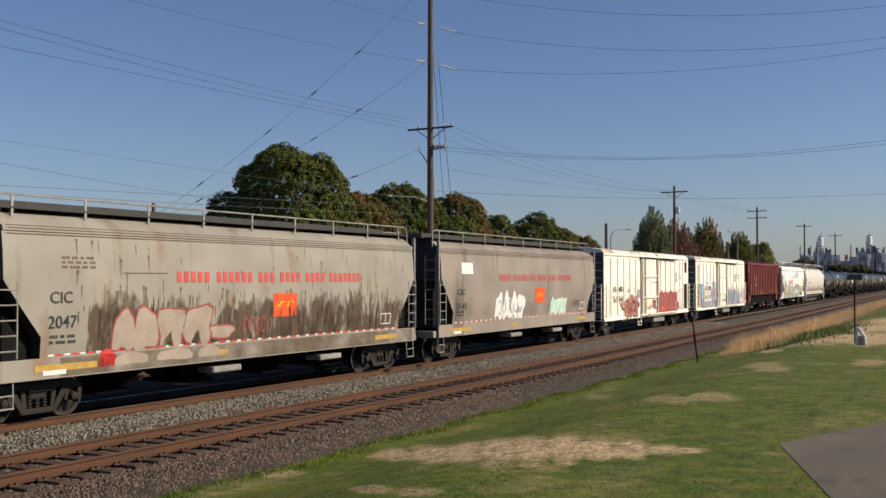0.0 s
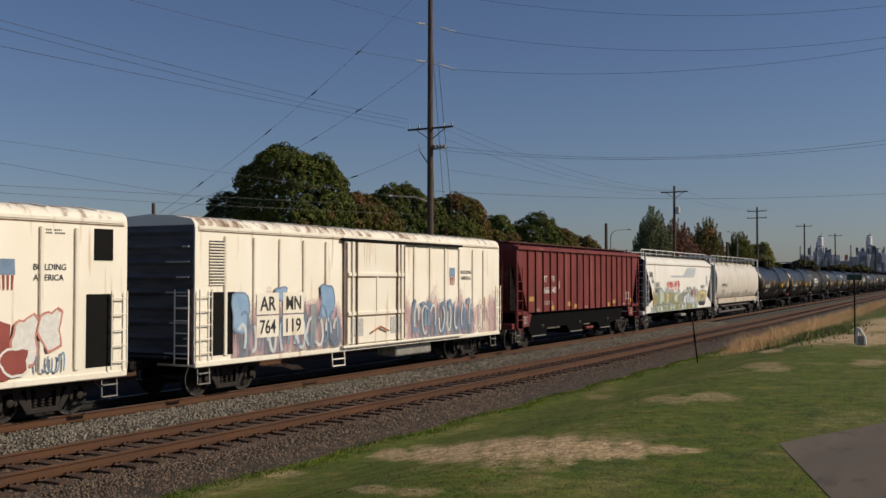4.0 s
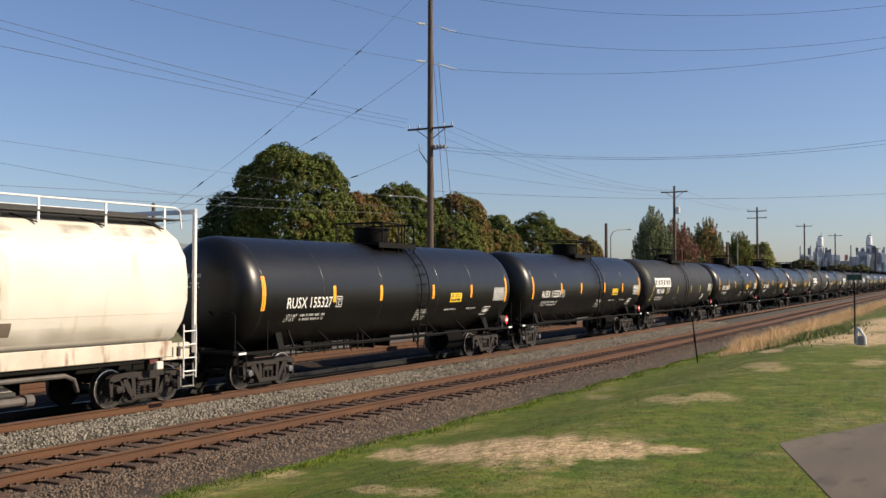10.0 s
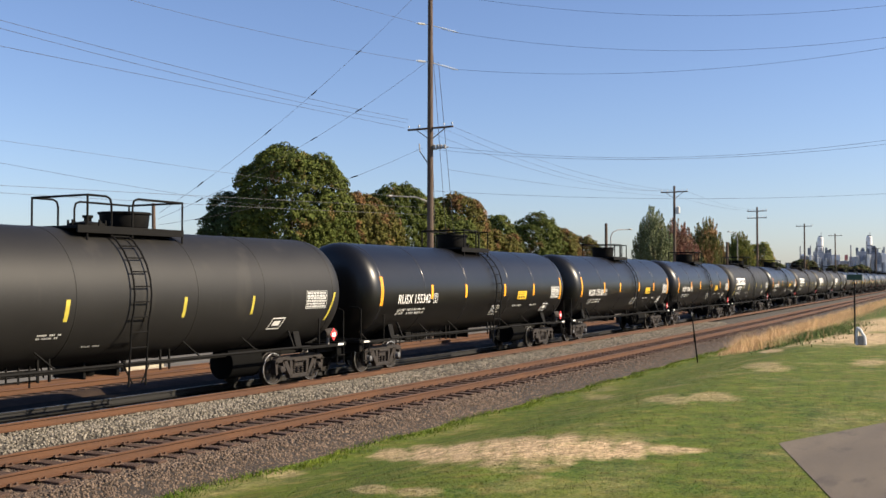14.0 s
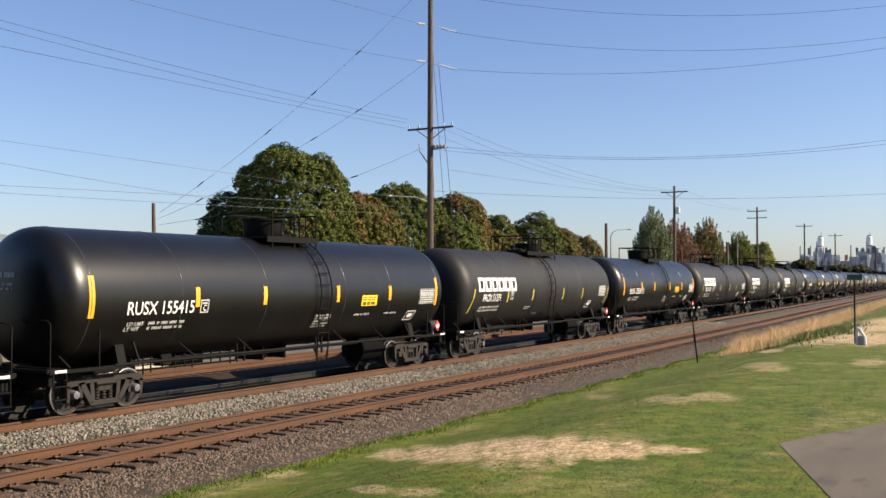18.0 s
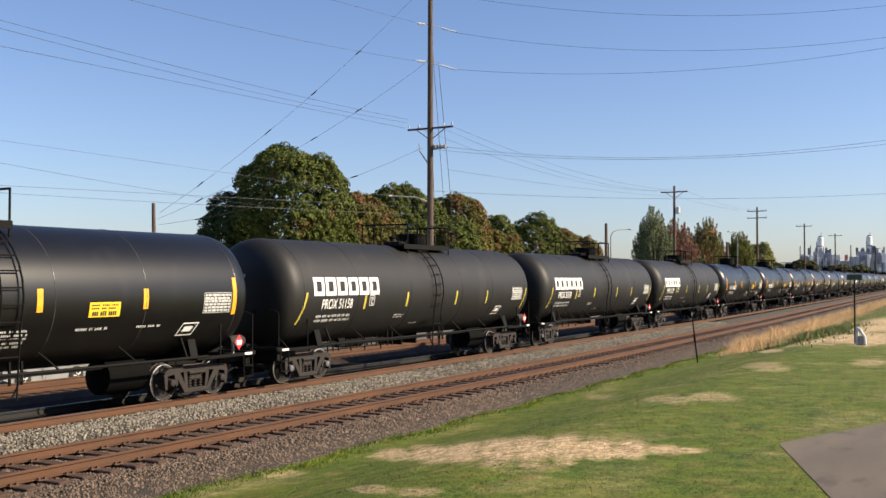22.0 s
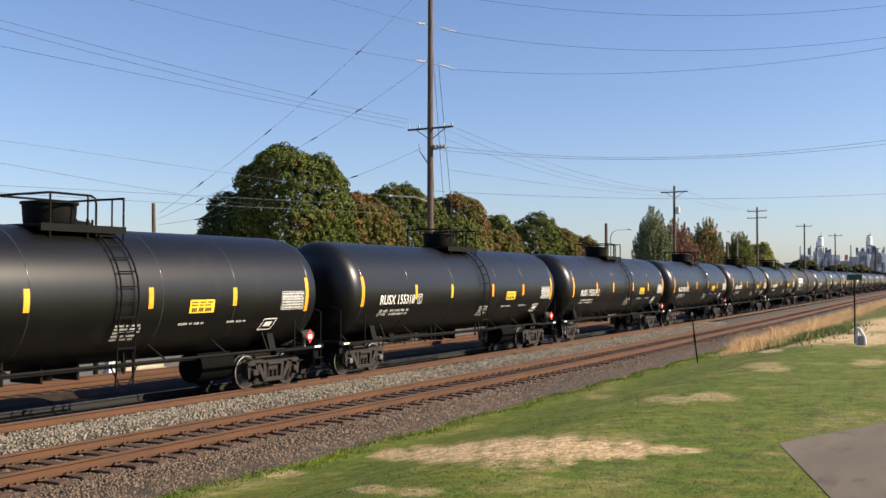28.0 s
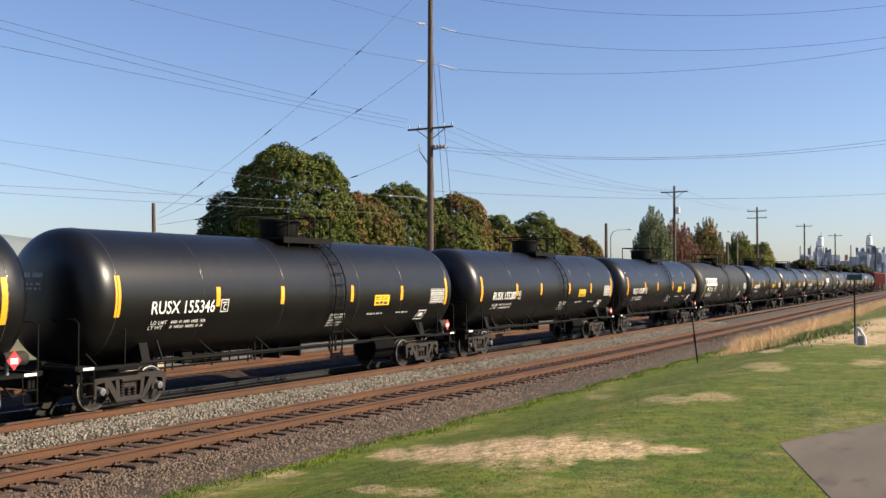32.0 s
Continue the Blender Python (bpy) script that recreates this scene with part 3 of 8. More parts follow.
def _side_frame_mesh():
    s = Shape()
    t0, t1 = -0.085, 0.085
    s.prism([(-1.12, 0.60), (-1.12, 0.72), (-0.98, 0.80), (-0.5, 0.83), (0.5, 0.83), (0.98, 0.80), (1.12, 0.72), (1.12, 0.60),
             (0.95, 0.64), (0.5, 0.69), (-0.5, 0.69), (-0.95, 0.64)], t0, t1)
    for sg in (-1, 1):
        s.prism([(sg * 0.80, 0.70), (sg * 0.62, 0.72), (sg * 0.34, 0.26), (sg * 0.46, 0.22)], t0, t1)
        s.prism([(sg * 0.46, 0.72), (sg * 0.34, 0.72), (sg * 0.30, 0.26), (sg * 0.40, 0.26)], t0 * 0.8, t1 * 0.8)
        s.prism([(sg * 1.14, 0.66), (sg * 1.02, 0.66), (sg * 1.03, 0.30), (sg * 1.10, 0.30)], t0, t1)
        s.prism([(sg * 0.80, 0.68), (sg * 0.72, 0.68), (sg * 0.66, 0.40), (sg * 0.73, 0.36)], t0, t1)
    s.box(-0.46, 0.46, t0, t1, 0.16, 0.28, 0.02)
    return s.mesh("side_frame", TRUCK)


def _spring_mesh():
    s, prof = Shape(), []
    for k in range(5):
        z = 0.285 + k * 0.068
        prof += [(z, 0.036), (z + 0.012, 0.060), (z + 0.034, 0.060), (z + 0.046, 0.036)]
    return s.lathe(prof, 10, axis="z").mesh("spring", TRUCK)


def _seat_mesh():
    return Shape().box(-0.30, 0.30, -0.12, 0.12, 0.62, 0.70, 0.02).mesh("spring_seat", TRUCK)


def _cap_mesh():
    s = Shape()
    s.lathe([(-0.16, 0.05), (-0.15, 0.085), (-0.08, 0.10), (0.06, 0.115), (0.10, 0.115)], 14, axis="y")
    return s.mesh("bearing_cap", TRUCK)


def _axle_mesh():
    return Shape().lathe([(-1.05, 0.07), (-0.85, 0.085), (-0.7, 0.10), (0, 0.085), (0.7, 0.10), (0.85, 0.085), (1.05, 0.07)], 12, axis="y").mesh("axle", WHEEL)


def _bolster_mesh():
    s = Shape()
    s.box(-0.20, 0.20, -1.05, 1.05, 0.46, 0.70, 0.03)
    s.lathe([(0.70, 0.20), (0.84, 0.20)], 14, (0, 0, 0), "z")
    for x in (-0.52, 0.52):
        s.box(x - 0.05, x + 0.05, -0.9, 0.9, 0.33, 0.43, 0.01)
    return s.mesh("truck", TRUCK)


def _coupler_mesh():
    s = Shape()
    s.box(-0.5, 0.32, -0.10, 0.10, 0.76, 0.96, 0.03)
    s.box(0.28, 0.62, -0.16, 0.02, 0.70, 1.02, 0.05)
    s.box(0.34, 0.62, 0.06, 0.18, 0.74, 0.98, 0.05)
    return s.mesh("coupler", TRUCK)


GEAR = dict(wheel=_wheel_mesh(), rim=_rim_mesh(), frame=_side_frame_mesh(), spring=_spring_mesh(), seat=_seat_mesh(), cap=_cap_mesh(), axle=_axle_mesh(),
            bolster=_bolster_mesh(), coupler=_coupler_mesh())
CAP_PALE = GEAR["cap"].copy()
CAP_PALE.materials.clear()
CAP_PALE.materials.append(HUB)


def truck(car, x, caps="cap"):
    t = part("truck", GEAR["bolster"], None, car, "dusty cast steel four-wheel truck", (x, 0, 0))
    for sy in (-1, 1):
        part("side_frame", GEAR["frame"], None, t, "", (0, sy * 1.0, 0))
        part("spring_seat", GEAR["seat"], None, t, "", (0, sy * 1.0, 0))
        for x in (-0.19, 0.0, 0.19):
            part("spring", GEAR["spring"], None, t, "", (x, sy * 1.0, 0))
    for dx in (-0.89, 0.89):
        part("axle", GEAR["axle"], None, t, "", (dx, 0, WHEEL_R))
        for sy in (-1, 1):
            w = part("wheel", GEAR["wheel"], None, t, "", (dx, sy * (GAUGE + 0.01), WHEEL_R), math.pi if sy > 0 else 0)
            part("bearing_cap", CAP_PALE if caps == "pale" else GEAR["cap"], None, t, "", (dx, sy * 1.0, WHEEL_R), math.pi if sy > 0 else 0)
    return t


def wheel_rims(car, x):
    for dx in (-0.89, 0.89):
        part("wheel_rim", GEAR["rim"], None, car, "worn bright wheel rim", (x + dx, -GAUGE - 0.01, WHEEL_R))


def couplers(car, ends):
    for sg in (-1, 1):
        part("coupler", GEAR["coupler"], None, car, "", (sg * ends, 0, 0), 0 if sg > 0 else math.pi)
        s = Shape().tube([(sg * (ends - 0.1), -0.35, 0.80), (sg * (ends + 0.15), -0.38, 0.48), (sg * (ends + 0.55), -0.25, 0.55)], 0.03, 6)
        part("air_hose", s, BLACK_IRON, car)


def thing(name, label, category, group=""):
    return tagged(new(name), label, category, group)


# ---- tank cars ----
TANK_R, TANK_Z, TANK_L = 1.595, 2.605, 7.75
HEAD = 0.84            # depth of the dished ends


def tank_skin(z):
    return math.sqrt(max(0.05, TANK_R ** 2 - (z - TANK_Z) ** 2))


def on_tank(x, deg, up=0.0):
    """A point on the shell; deg above the near side's middle."""
    a = radians(deg)
    return (x, -(TANK_R + up) * math.cos(a), TANK_Z + (TANK_R + up) * math.sin(a))


def tank_car(kind):
    dull = kind == "dull"
    paint = BLACK_DULL if dull else BLACK_GLOSS
    tape = DULL_YELLOW if dull else ORANGE
    rng = random.Random(11 if dull else 12)
    car = thing("tank_car", "dull charcoal-black tank car with white lettering and yellow tape" if dull else
                "glossy black tank car with orange reflective tape bars", "tank car", "tank cars of the train")
    s = Shape()
    head = [(TANK_L + HEAD * math.sin(a) ** 0.66, TANK_R * math.cos(a) ** 0.66) for a in [radians(d) for d in (0, 2, 5, 9, 15, 23, 33, 45, 57, 67, 75, 81, 85, 88, 89.9)]]
    head[-1] = (head[-1][0], 0.02)
    mid = [(x, TANK_R) for x in (-5.2, -2.6, 0.0, 2.6, 5.2)]
    s.lathe([(-x, r) for x, r in head[::-1]] + mid + head, 72, (0, 0, TANK_Z))
    part("tank_shell", s, paint, car, smooth=50)
    for x in (-TANK_L, -4.95, -1.7, 2.05, 4.62, TANK_L):
        s = Shape().lathe([(x - 0.016, TANK_R - 0.004), (x - 0.010, TANK_R + 0.006), (x, TANK_R + 0.010), (x + 0.010, TANK_R + 0.006), (x + 0.016, TANK_R - 0.004)], 60, (0, 0, TANK_Z), caps=False)
        part("weld_bead", s, BLACK_DULL if dull else WELD, car, smooth=60)
    for sg in (-1, 1):
        # stub sill, bolster saddle, end platform and its rails
        s = Shape()
        s.box(min(sg * 5.2, sg * 8.75), max(sg * 5.2, sg * 8.75), -0.32, 0.32, 0.78, 1.18, 0.02)
        part("stub_sill", s, BLACK_IRON, car)
        s = Shape().prism([(-1.30, 0.98), (1.30, 0.98), (1.12, 1.62), (0.6, 1.25), (-0.6, 1.25), (-1.12, 1.62)], sg * 6.55 - 0.13, sg * 6.55 + 0.13, "yz")
        part("saddle", s, BLACK_IRON, car)
        s = Shape()
        s.box(sg * 8.62 - 0.14, sg * 8.62 + 0.14, -1.40, 1.40, 1.00, 1.10, 0.015)
        s.box(min(sg * 6.5, sg * 8.7), max(sg * 6.5, sg * 8.7), -1.42, -1.26, 0.98, 1.06, 0.01)
        s.box(min(sg * 6.5, sg * 8.7), max(sg * 6.5, sg * 8.7), 1.26, 1.42, 0.98, 1.06, 0.01)
        part("end_platform", s, BLACK_IRON, car)
        s = Shape().box(min(sg * 7.9, sg * 8.5), max(sg * 7.9, sg * 8.5), -1.26, 1.26, 1.0, 1.05, 0.01)
        for y in (-1.1, -0.75, 0.75, 1.1):
            s.box(min(sg * 7.6, sg * 8.6), max(sg * 7.6, sg * 8.6), y - 0.05, y + 0.05, 0.82, 1.0, 0.01)
        part("end_deck", s, BLACK_IRON, car)
        part("end_beam", Shape().box(sg * 8.55 - 0.09, sg * 8.55 + 0.09, -1.30, 1.30, 0.72, 1.0, 0.02), BLACK_IRON, car)
        s = Shape()
        s.tube([(sg * 7.35, -1.40, 1.05), (sg * 7.35, -1.40, 1.95), (sg * 7.42, -1.36, 2.05), (sg * 7.62, -1.30, 2.07)], 0.022, 6)
        s.tube([(sg * 8.65, -1.36, 1.08), (sg * 8.65, -1.36, 2.05), (sg * 8.60, -1.2, 2.12), (sg * 8.50, -0.8, 2.12)], 0.022, 6)
        s.tube([(sg * 8.66, -1.30, 1.12), (sg * 8.66, 1.30, 1.12)], 0.025, 6)
        s.tube([(sg * 8.62, -0.45, 2.15), (sg * 7.85, -1.05, 1.06)], 0.022, 6)
        part("end_handrail", s, BLACK_IRON, car)
        # side step under the end platform
        s = Shape()
        for x in (8.25, 8.6):
            s.tube([(sg * x, -1.40, 1.02), (sg * x, -1.42, 0.42)], 0.018, 6)
        for z in (0.44, 0.72):
            s.box(min(sg * 8.25, sg * 8.6), max(sg * 8.25, sg * 8.6), -1.46, -1.38, z - 0.012, z + 0.012)
        part("sill_step", s, BLACK_IRON, car)
        s = Shape().box(sg * 8.42 - 0.15, sg * 8.42 + 0.15, -1.435, -1.424, 1.01, 1.07)
        part("white_stripe", s, WHITE_INK, car)
        s = Shape().tube([on_tank(sg * 6.15, -42, 0.0), (sg * 6.15, -1.40, 1.06)], 0.035, 6)
        part("side_brace", s, BLACK_IRON, car)
    # long side pipe rails with their slanted struts
    for sy in (-1, 1):
        s = Shape()
        s.tube([(-6.9, sy * 1.40, 1.06), (6.9, sy * 1.40, 1.06)], 0.038, 8)
        part("side_rail", s, BLACK_IRON, car)
        for x in (-4.4, -2.2, 2.2, 4.4):
            s = Shape().tube([(x - 0.2, sy * (TANK_R * math.cos(radians(46)) + 0.02), TANK_Z - TANK_R * math.sin(radians(46))), (x + 0.12, sy * 1.40, 1.08)], 0.022, 6)
            part("rail_strut", s, BLACK_IRON, car)
    # top platform, manway housing, valves and hand rails
    top = TANK_Z + TANK_R
    if dull:
        deck0, deck1, house, lid, up_at, step_x = -1.16, 2.16, (1.13, 0.45), (0.0, 0.42), 0.72, -0.14
        near, far = ((-0.85, -0.15, 1), (0.50, 2.16, -1)), ((-0.85, -0.10, 1), (0.39, 2.16, -1))
    else:
        deck0, deck1, house, lid, up_at, step_x = -0.95, 1.45, (0.07, 0.56), (0.90, 0.34), 0.70, 0.66
        near, far = ((-0.68, 0.59, 1),), ((-0.68, 1.41, 0),)
    s = Shape()
    s.box(deck0, deck1, -0.95, 0.95, top - 0.05, top + 0.02, 0.01)
    s.box(deck0, deck1, -0.98, -0.93, top - 0.14, top + 0.03)
    part("platform", s, BLACK_IRON, car)
    hx, hh = house
    s = Shape().lathe([(top - 0.02, 0.46), (top + 0.06, 0.54), (top + 0.10, 0.57), (top + hh - 0.06, 0.60), (top + hh - 0.05, 0.64), (top + hh, 0.64), (top + hh + 0.01, 0.1)], 24, (hx, 0, 0), "z")
    part("manway_housing", s, BLACK_IRON, car)
    lx, lr = lid
    s = Shape().lathe([(top, lr), (top + 0.13, lr), (top + 0.15, lr * 0.8), (top + 0.19, 0.05)], 18, (lx, 0.05, 0), "z")
    part("manway_lid", s, BLACK_IRON, car)
    for k in range(8):
        a = k * math.pi / 4
        bx, by = lx + lr * math.cos(a), 0.05 + lr * math.sin(a)
        part("lid_bolt", Shape().tube([(bx, by, top + 0.06), (bx, by, top + 0.21)], 0.03, 6), BLACK_IRON, car)
    s = Shape().lathe([(top, 0.09), (top + 0.28, 0.09), (top + 0.30, 0.13), (top + 0.36, 0.13)], 12, (hx - 0.75, 0.45, 0), "z")
    if dull:
        part("safety_valve", s, BLACK_IRON, car)
    rz = top + up_at
    for y, runs in ((-0.93, near), (0.93, far)):
        for x0, x1, bent in runs:
            run = [(x0, y, rz), (x1, y, rz)]
            if bent > 0:
                run = [(x0, y, rz), (x1 - 0.16, y, rz), (x1 - 0.04, y, rz - 0.05), (x1, y, rz - 0.18), (x1, y, top - 0.22)]
            if bent < 0:
                run = [(x0, y, top - 0.22), (x0, y, rz - 0.18), (x0 + 0.04, y, rz - 0.05), (x0 + 0.16, y, rz), (x1, y, rz)]
            part("hand_rail", Shape().tube(run, 0.027, 6), BLACK_IRON, car)
    ends = (near[0][0], far[-1][1])
    for x in ends:
        part("end_rail", Shape().tube([(x, -0.93, rz), (x, 0.93, rz)], 0.027, 6), BLACK_IRON, car)
        for y in (-0.93, 0.93):
            part("rail_post", Shape().tube([(x, y, top - 0.30), (x, y, rz + 0.02)], 0.027, 6), BLACK_IRON, car)
    if not dull:
        for x, y in ((0.35, -0.93), (1.41, -0.55)):
            part("rail_post", Shape().tube([(x, y, top - 0.28), (x, y, rz)], 0.024, 6), BLACK_IRON, car)
    # ladders over both sides
    for sy in (-1, 1):
        pts = [(step_x, sy * abs(on_tank(0, d, 0.10)[1]), on_tank(0, d, 0.10)[2]) for d in (62, 50, 38, 26, 14, 2, -10)]
        pts += [(step_x, sy * 1.60, 2.0), (step_x, sy * 1.52, 0.55)]
        ladder("ladder", car, BLACK_IRON, pts, 0.52, 11, 0.022)
        for k in (-0.35, 0.55):
            part("ladder_brace", Shape().tube([(step_x + 0.25 + k * 0.9, sy * 1.42, 1.05), (step_x + 0.25 + k * 0.3, sy * 1.50, 0.6)], 0.02, 6), BLACK_IRON, car)
    # bottom outlet, heater pipes, brake gear
    s = Shape()
    s.lathe([(0.72, 0.14), (0.80, 0.20), (0.96, 0.22), (1.22, 0.34)], 16, (0.0, 0, 0), "z")
    for x in (-0.5, 0.5):
        s.box(x - 0.04, x + 0.04, -0.5, 0.5, 0.70, 1.25, 0.01)
    part("bottom_outlet", s, BLACK_IRON, car)
    s = Shape()
    for x in (-2.1, -1.8, 1.5, 1.8):
        s.tube([(x, -0.85, 1.45), (x, -0.88, 0.78)], 0.035, 6)
    s.tube([(-2.2, -0.88, 0.95), (2.0, -0.88, 0.95)], 0.025, 6)
    part("heater_pipe", s, BLACK_IRON, car)
    s = Shape().tube([(-5.7, -0.62, 0.80), (-1.9, -0.62, 0.80)], 0.022, 6).tube([(-5.7, -0.62, 1.02), (-1.9, -0.62, 1.02)], 0.03, 6)
    for k in range(11):
        x = -5.65 + 0.36 * k + rng.uniform(-0.08, 0.08)
        s.tube([(x, -0.62, 1.35), (x, -0.62, rng.uniform(0.66, 0.82))], 0.024, 6)
    part("brake_rigging", s, BLACK_IRON, car)
    s = Shape().lathe([(-0.6, 0.05), (-0.55, 0.18), (0.55, 0.18), (0.6, 0.05)], 14, (-3.6, -0.4, 0.98))
    part("air_reservoir", s, BLACK_IRON, car)
    s = Shape().box(-4.75, -4.35, -0.7, -0.4, 0.85, 1.15, 0.03).tube([(-6.4, -0.55, 0.9), (6.0, -0.55, 0.92)], 0.02, 6)
    part("brake_valve", s, BLACK_IRON, car)
    s = Shape().lathe([(4.25, 0.30), (4.3, 0.42), (5.55, 0.42), (5.6, 0.30)], 18, (0, -0.35, 0.70))
    part("brake_reservoir", s, PITCH, car)
    s = Shape().lathe([(7.98, 0.03), (8.0, 0.13), (8.06, 0.16), (8.5, 0.16), (8.56, 0.13), (8.58, 0.03)], 16, (0, -1.08, 1.36))
    part("end_air_tank", s, TRUCK, car, "small grey air cylinder on the end platform")
    # tape bars, stencils, panels
    if dull:
        spots = [(-7.62, 2.62, 1.70, 0.09, -0.24), (-4.52, 2.57, 2.07, 0.11, -0.03), (-1.92, 2.57, 2.10, 0.11, -0.03), (1.62, 2.57, 2.08, 0.10, -0.03), (4.17, 2.56, 2.08, 0.09, -0.03), (7.86, 2.62, 1.80, 0.09, -0.26)]
    else:
        spots = [(-7.74, 3.09, 2.15, 0.16, 0.0), (-4.41, 2.81, 2.32, 0.15, 0), (-1.78, 2.81, 2.32, 0.15, 0), (1.66, 2.81, 2.32, 0.15, 0), (4.60, 2.79, 2.32, 0.15, 0), (7.68, 3.05, 2.10, 0.16, 0)]
    for x, z1, z0, w, lean in spots:
        s = patch(Shape(), x - w / 2 + lean, x + w / 2 + lean, z0, z1, tank_skin, 0.006, 6, -lean)
        part("reflective_bar", s, tape, car)
    if dull:
        for k in range(6):
            x = -7.30 + k * 0.602
            s = Shape()
            slabs = [(0, 0.53, 2.94, 3.06), (0, 0.14, 2.52, 2.94), (0.39, 0.53, 2.52, 2.94), (0.14, 0.39, 2.52, 2.64)]
            for a, b, c, d in slabs:
                patch(s, x + a, x + b, c, d, tank_skin, 0.008)
            part("logo_block", s, WHITE_INK, car, "large white block of the owner's mark")
        s = Shape()
        lines_of(s, -7.0, -5.2, 1.72, 1.98, tank_skin, 2, rng)
        lines_of(s, -2.55, -1.9, 1.72, 1.86, tank_skin, 2, rng)
        lines_of(s, -1.2, -0.6, 1.48, 1.54, tank_skin, 1, rng)
    else:
        s = Shape()
        lines_of(s, -5.95, -4.75, 1.80, 2.04, tank_skin, 2, rng)
        lines_of(s, 0.7, 1.5, 1.58, 1.98, tank_skin, 5, rng)
        lines_of(s, 2.7, 3.6, 1.86, 1.96, tank_skin, 1, rng)
        lines_of(s, 4.45, 5.2, 1.86, 1.96, tank_skin, 1, rng)
        tagged(words("load_limit", "LD LMT", -6.62, -6.1, 1.93, 2.02, tank_skin, car, GREY_INK), kind="stuff")
        tagged(words("light_weight", "LT WT", -6.66, -6.2, 1.81, 1.90, tank_skin, car, GREY_INK), kind="stuff")
    tagged(part("stencil_writing", s, GREY_INK, car, "small white stencilled writing"), kind="stuff")
    x0 = -4.30
    s = Shape()
    for a, b, c, d in ((0, 0.30, 2.47, 2.50), (0, 0.30, 2.17, 2.20), (0, 0.03, 2.2, 2.47), (0.27, 0.30, 2.2, 2.47), (0.06, 0.24, 2.39, 2.43)):
        patch(s, x0 + a, x0 + b, c, d, tank_skin)
    part("test_box", s, GREY_INK, car)
    words("test_letter", "C", x0 + 0.1, x0 + 0.21, 2.22, 2.37, tank_skin, car, WHITE_INK)
    px = 6.48 if dull else 6.54
    s = Shape()
    for a, b, c, d in ((0.0, 1.0, 2.655, 2.67), (0.0, 1.0, 2.16, 2.175), (0.0, 0.015, 2.175, 2.655), (0.985, 1.0, 2.175, 2.655), (0.40, 0.412, 2.175, 2.60), (0.70, 0.712, 2.175, 2.60), (0.0, 1.0, 2.49, 2.50)):
        patch(s, px + a, px + b, c, d, tank_skin, 0.006)
    part("data_panel", s, GREY_INK, car, "ruled white frame of the stencilled data table")
    s = Shape()
    for r in range(6):
        x = px + 0.04
        while x < px + 0.93:
            w = rng.uniform(0.07, 0.16)
            patch(s, x, min(x + w, px + 0.97), 2.195 + r * 0.077, 2.248 + r * 0.077, tank_skin, 0.006, 1)
            x += w + 0.022
    tagged(part("data_panel_print", s, GREY_INK, car), kind="stuff")
    sx = 5.05 if dull else 5.85
    s = Shape()
    for a, b, c, d in ((0, 0.55, 1.91, 1.94), (0, 0.55, 1.62, 1.65), (0, 0.03, 1.65, 1.91), (0.52, 0.55, 1.65, 1.91), (0.12, 0.42, 1.72, 1.85)):
        patch(s, sx + a + (c - 1.62) * 0.35, sx + b + (c - 1.62) * 0.35, c, d, tank_skin, 0.006, 2, (d - c) * 0.35)
    part("stencil_frame", s, WHITE_INK, car)
    if not dull:
        part("yellow_notice", patch(Shape(), 2.96, 3.84, 2.17, 2.50, tank_skin, 0.005), YELLOW, car, "yellow emergency notice")
        s = Shape()
        lines_of(s, 3.02, 3.78, 2.33, 2.47, tank_skin, 2, rng, 0.009)
        bars_of(s, 3.05, 3.75, 2.20, 2.30, tank_skin, [3, 3, 4], rng, 0.009)
        tagged(part("notice_print", s, BLACK_INK, car), kind="stuff")
    # hazard placard on its bracket, with print on the far head's post
    s = Shape().box(7.95, 8.0, -1.30, -1.24, 1.05, 1.30)
    part("placard_bracket", s, GREY_STEEL, car)
    s = Shape().prism([(8.0, 1.16), (8.17, 1.36), (8.0, 1.56), (7.83, 1.36)], -1.465, -1.455)
    pl = part("placard", s, PLACARD_RED, car, "red and white diamond hazard placard", smooth=0)
    part("placard_band", Shape().prism([(7.91, 1.29), (8.09, 1.29), (8.09, 1.41), (7.91, 1.41)], -1.472, -1.466), WHITE_INK, pl, smooth=0)
    s = Shape()
    bars_of(s, -0.55, 0.15, 3.05, 3.16, lambda z: 0, [4, 5], rng, 0)
    lines_of(s, -0.5, 0.1, 2.75, 2.95, lambda z: 0, 2, rng, 0)
    s.v = [(-(TANK_L + HEAD * max(0, 1 - (math.hypot(x, z - TANK_Z) / TANK_R) ** 3.03) ** 0.33 + 0.012), -x, z) for x, y, z in s.v]
    tagged(part("head_stencil", s, GREY_INK, car), kind="stuff")
    for sg in (-1, 1):
        truck(car, sg * 6.85, "pale" if sg < 0 else "cap")
        wheel_rims(car, sg * 6.85)
    couplers(car, 8.62)
    return car


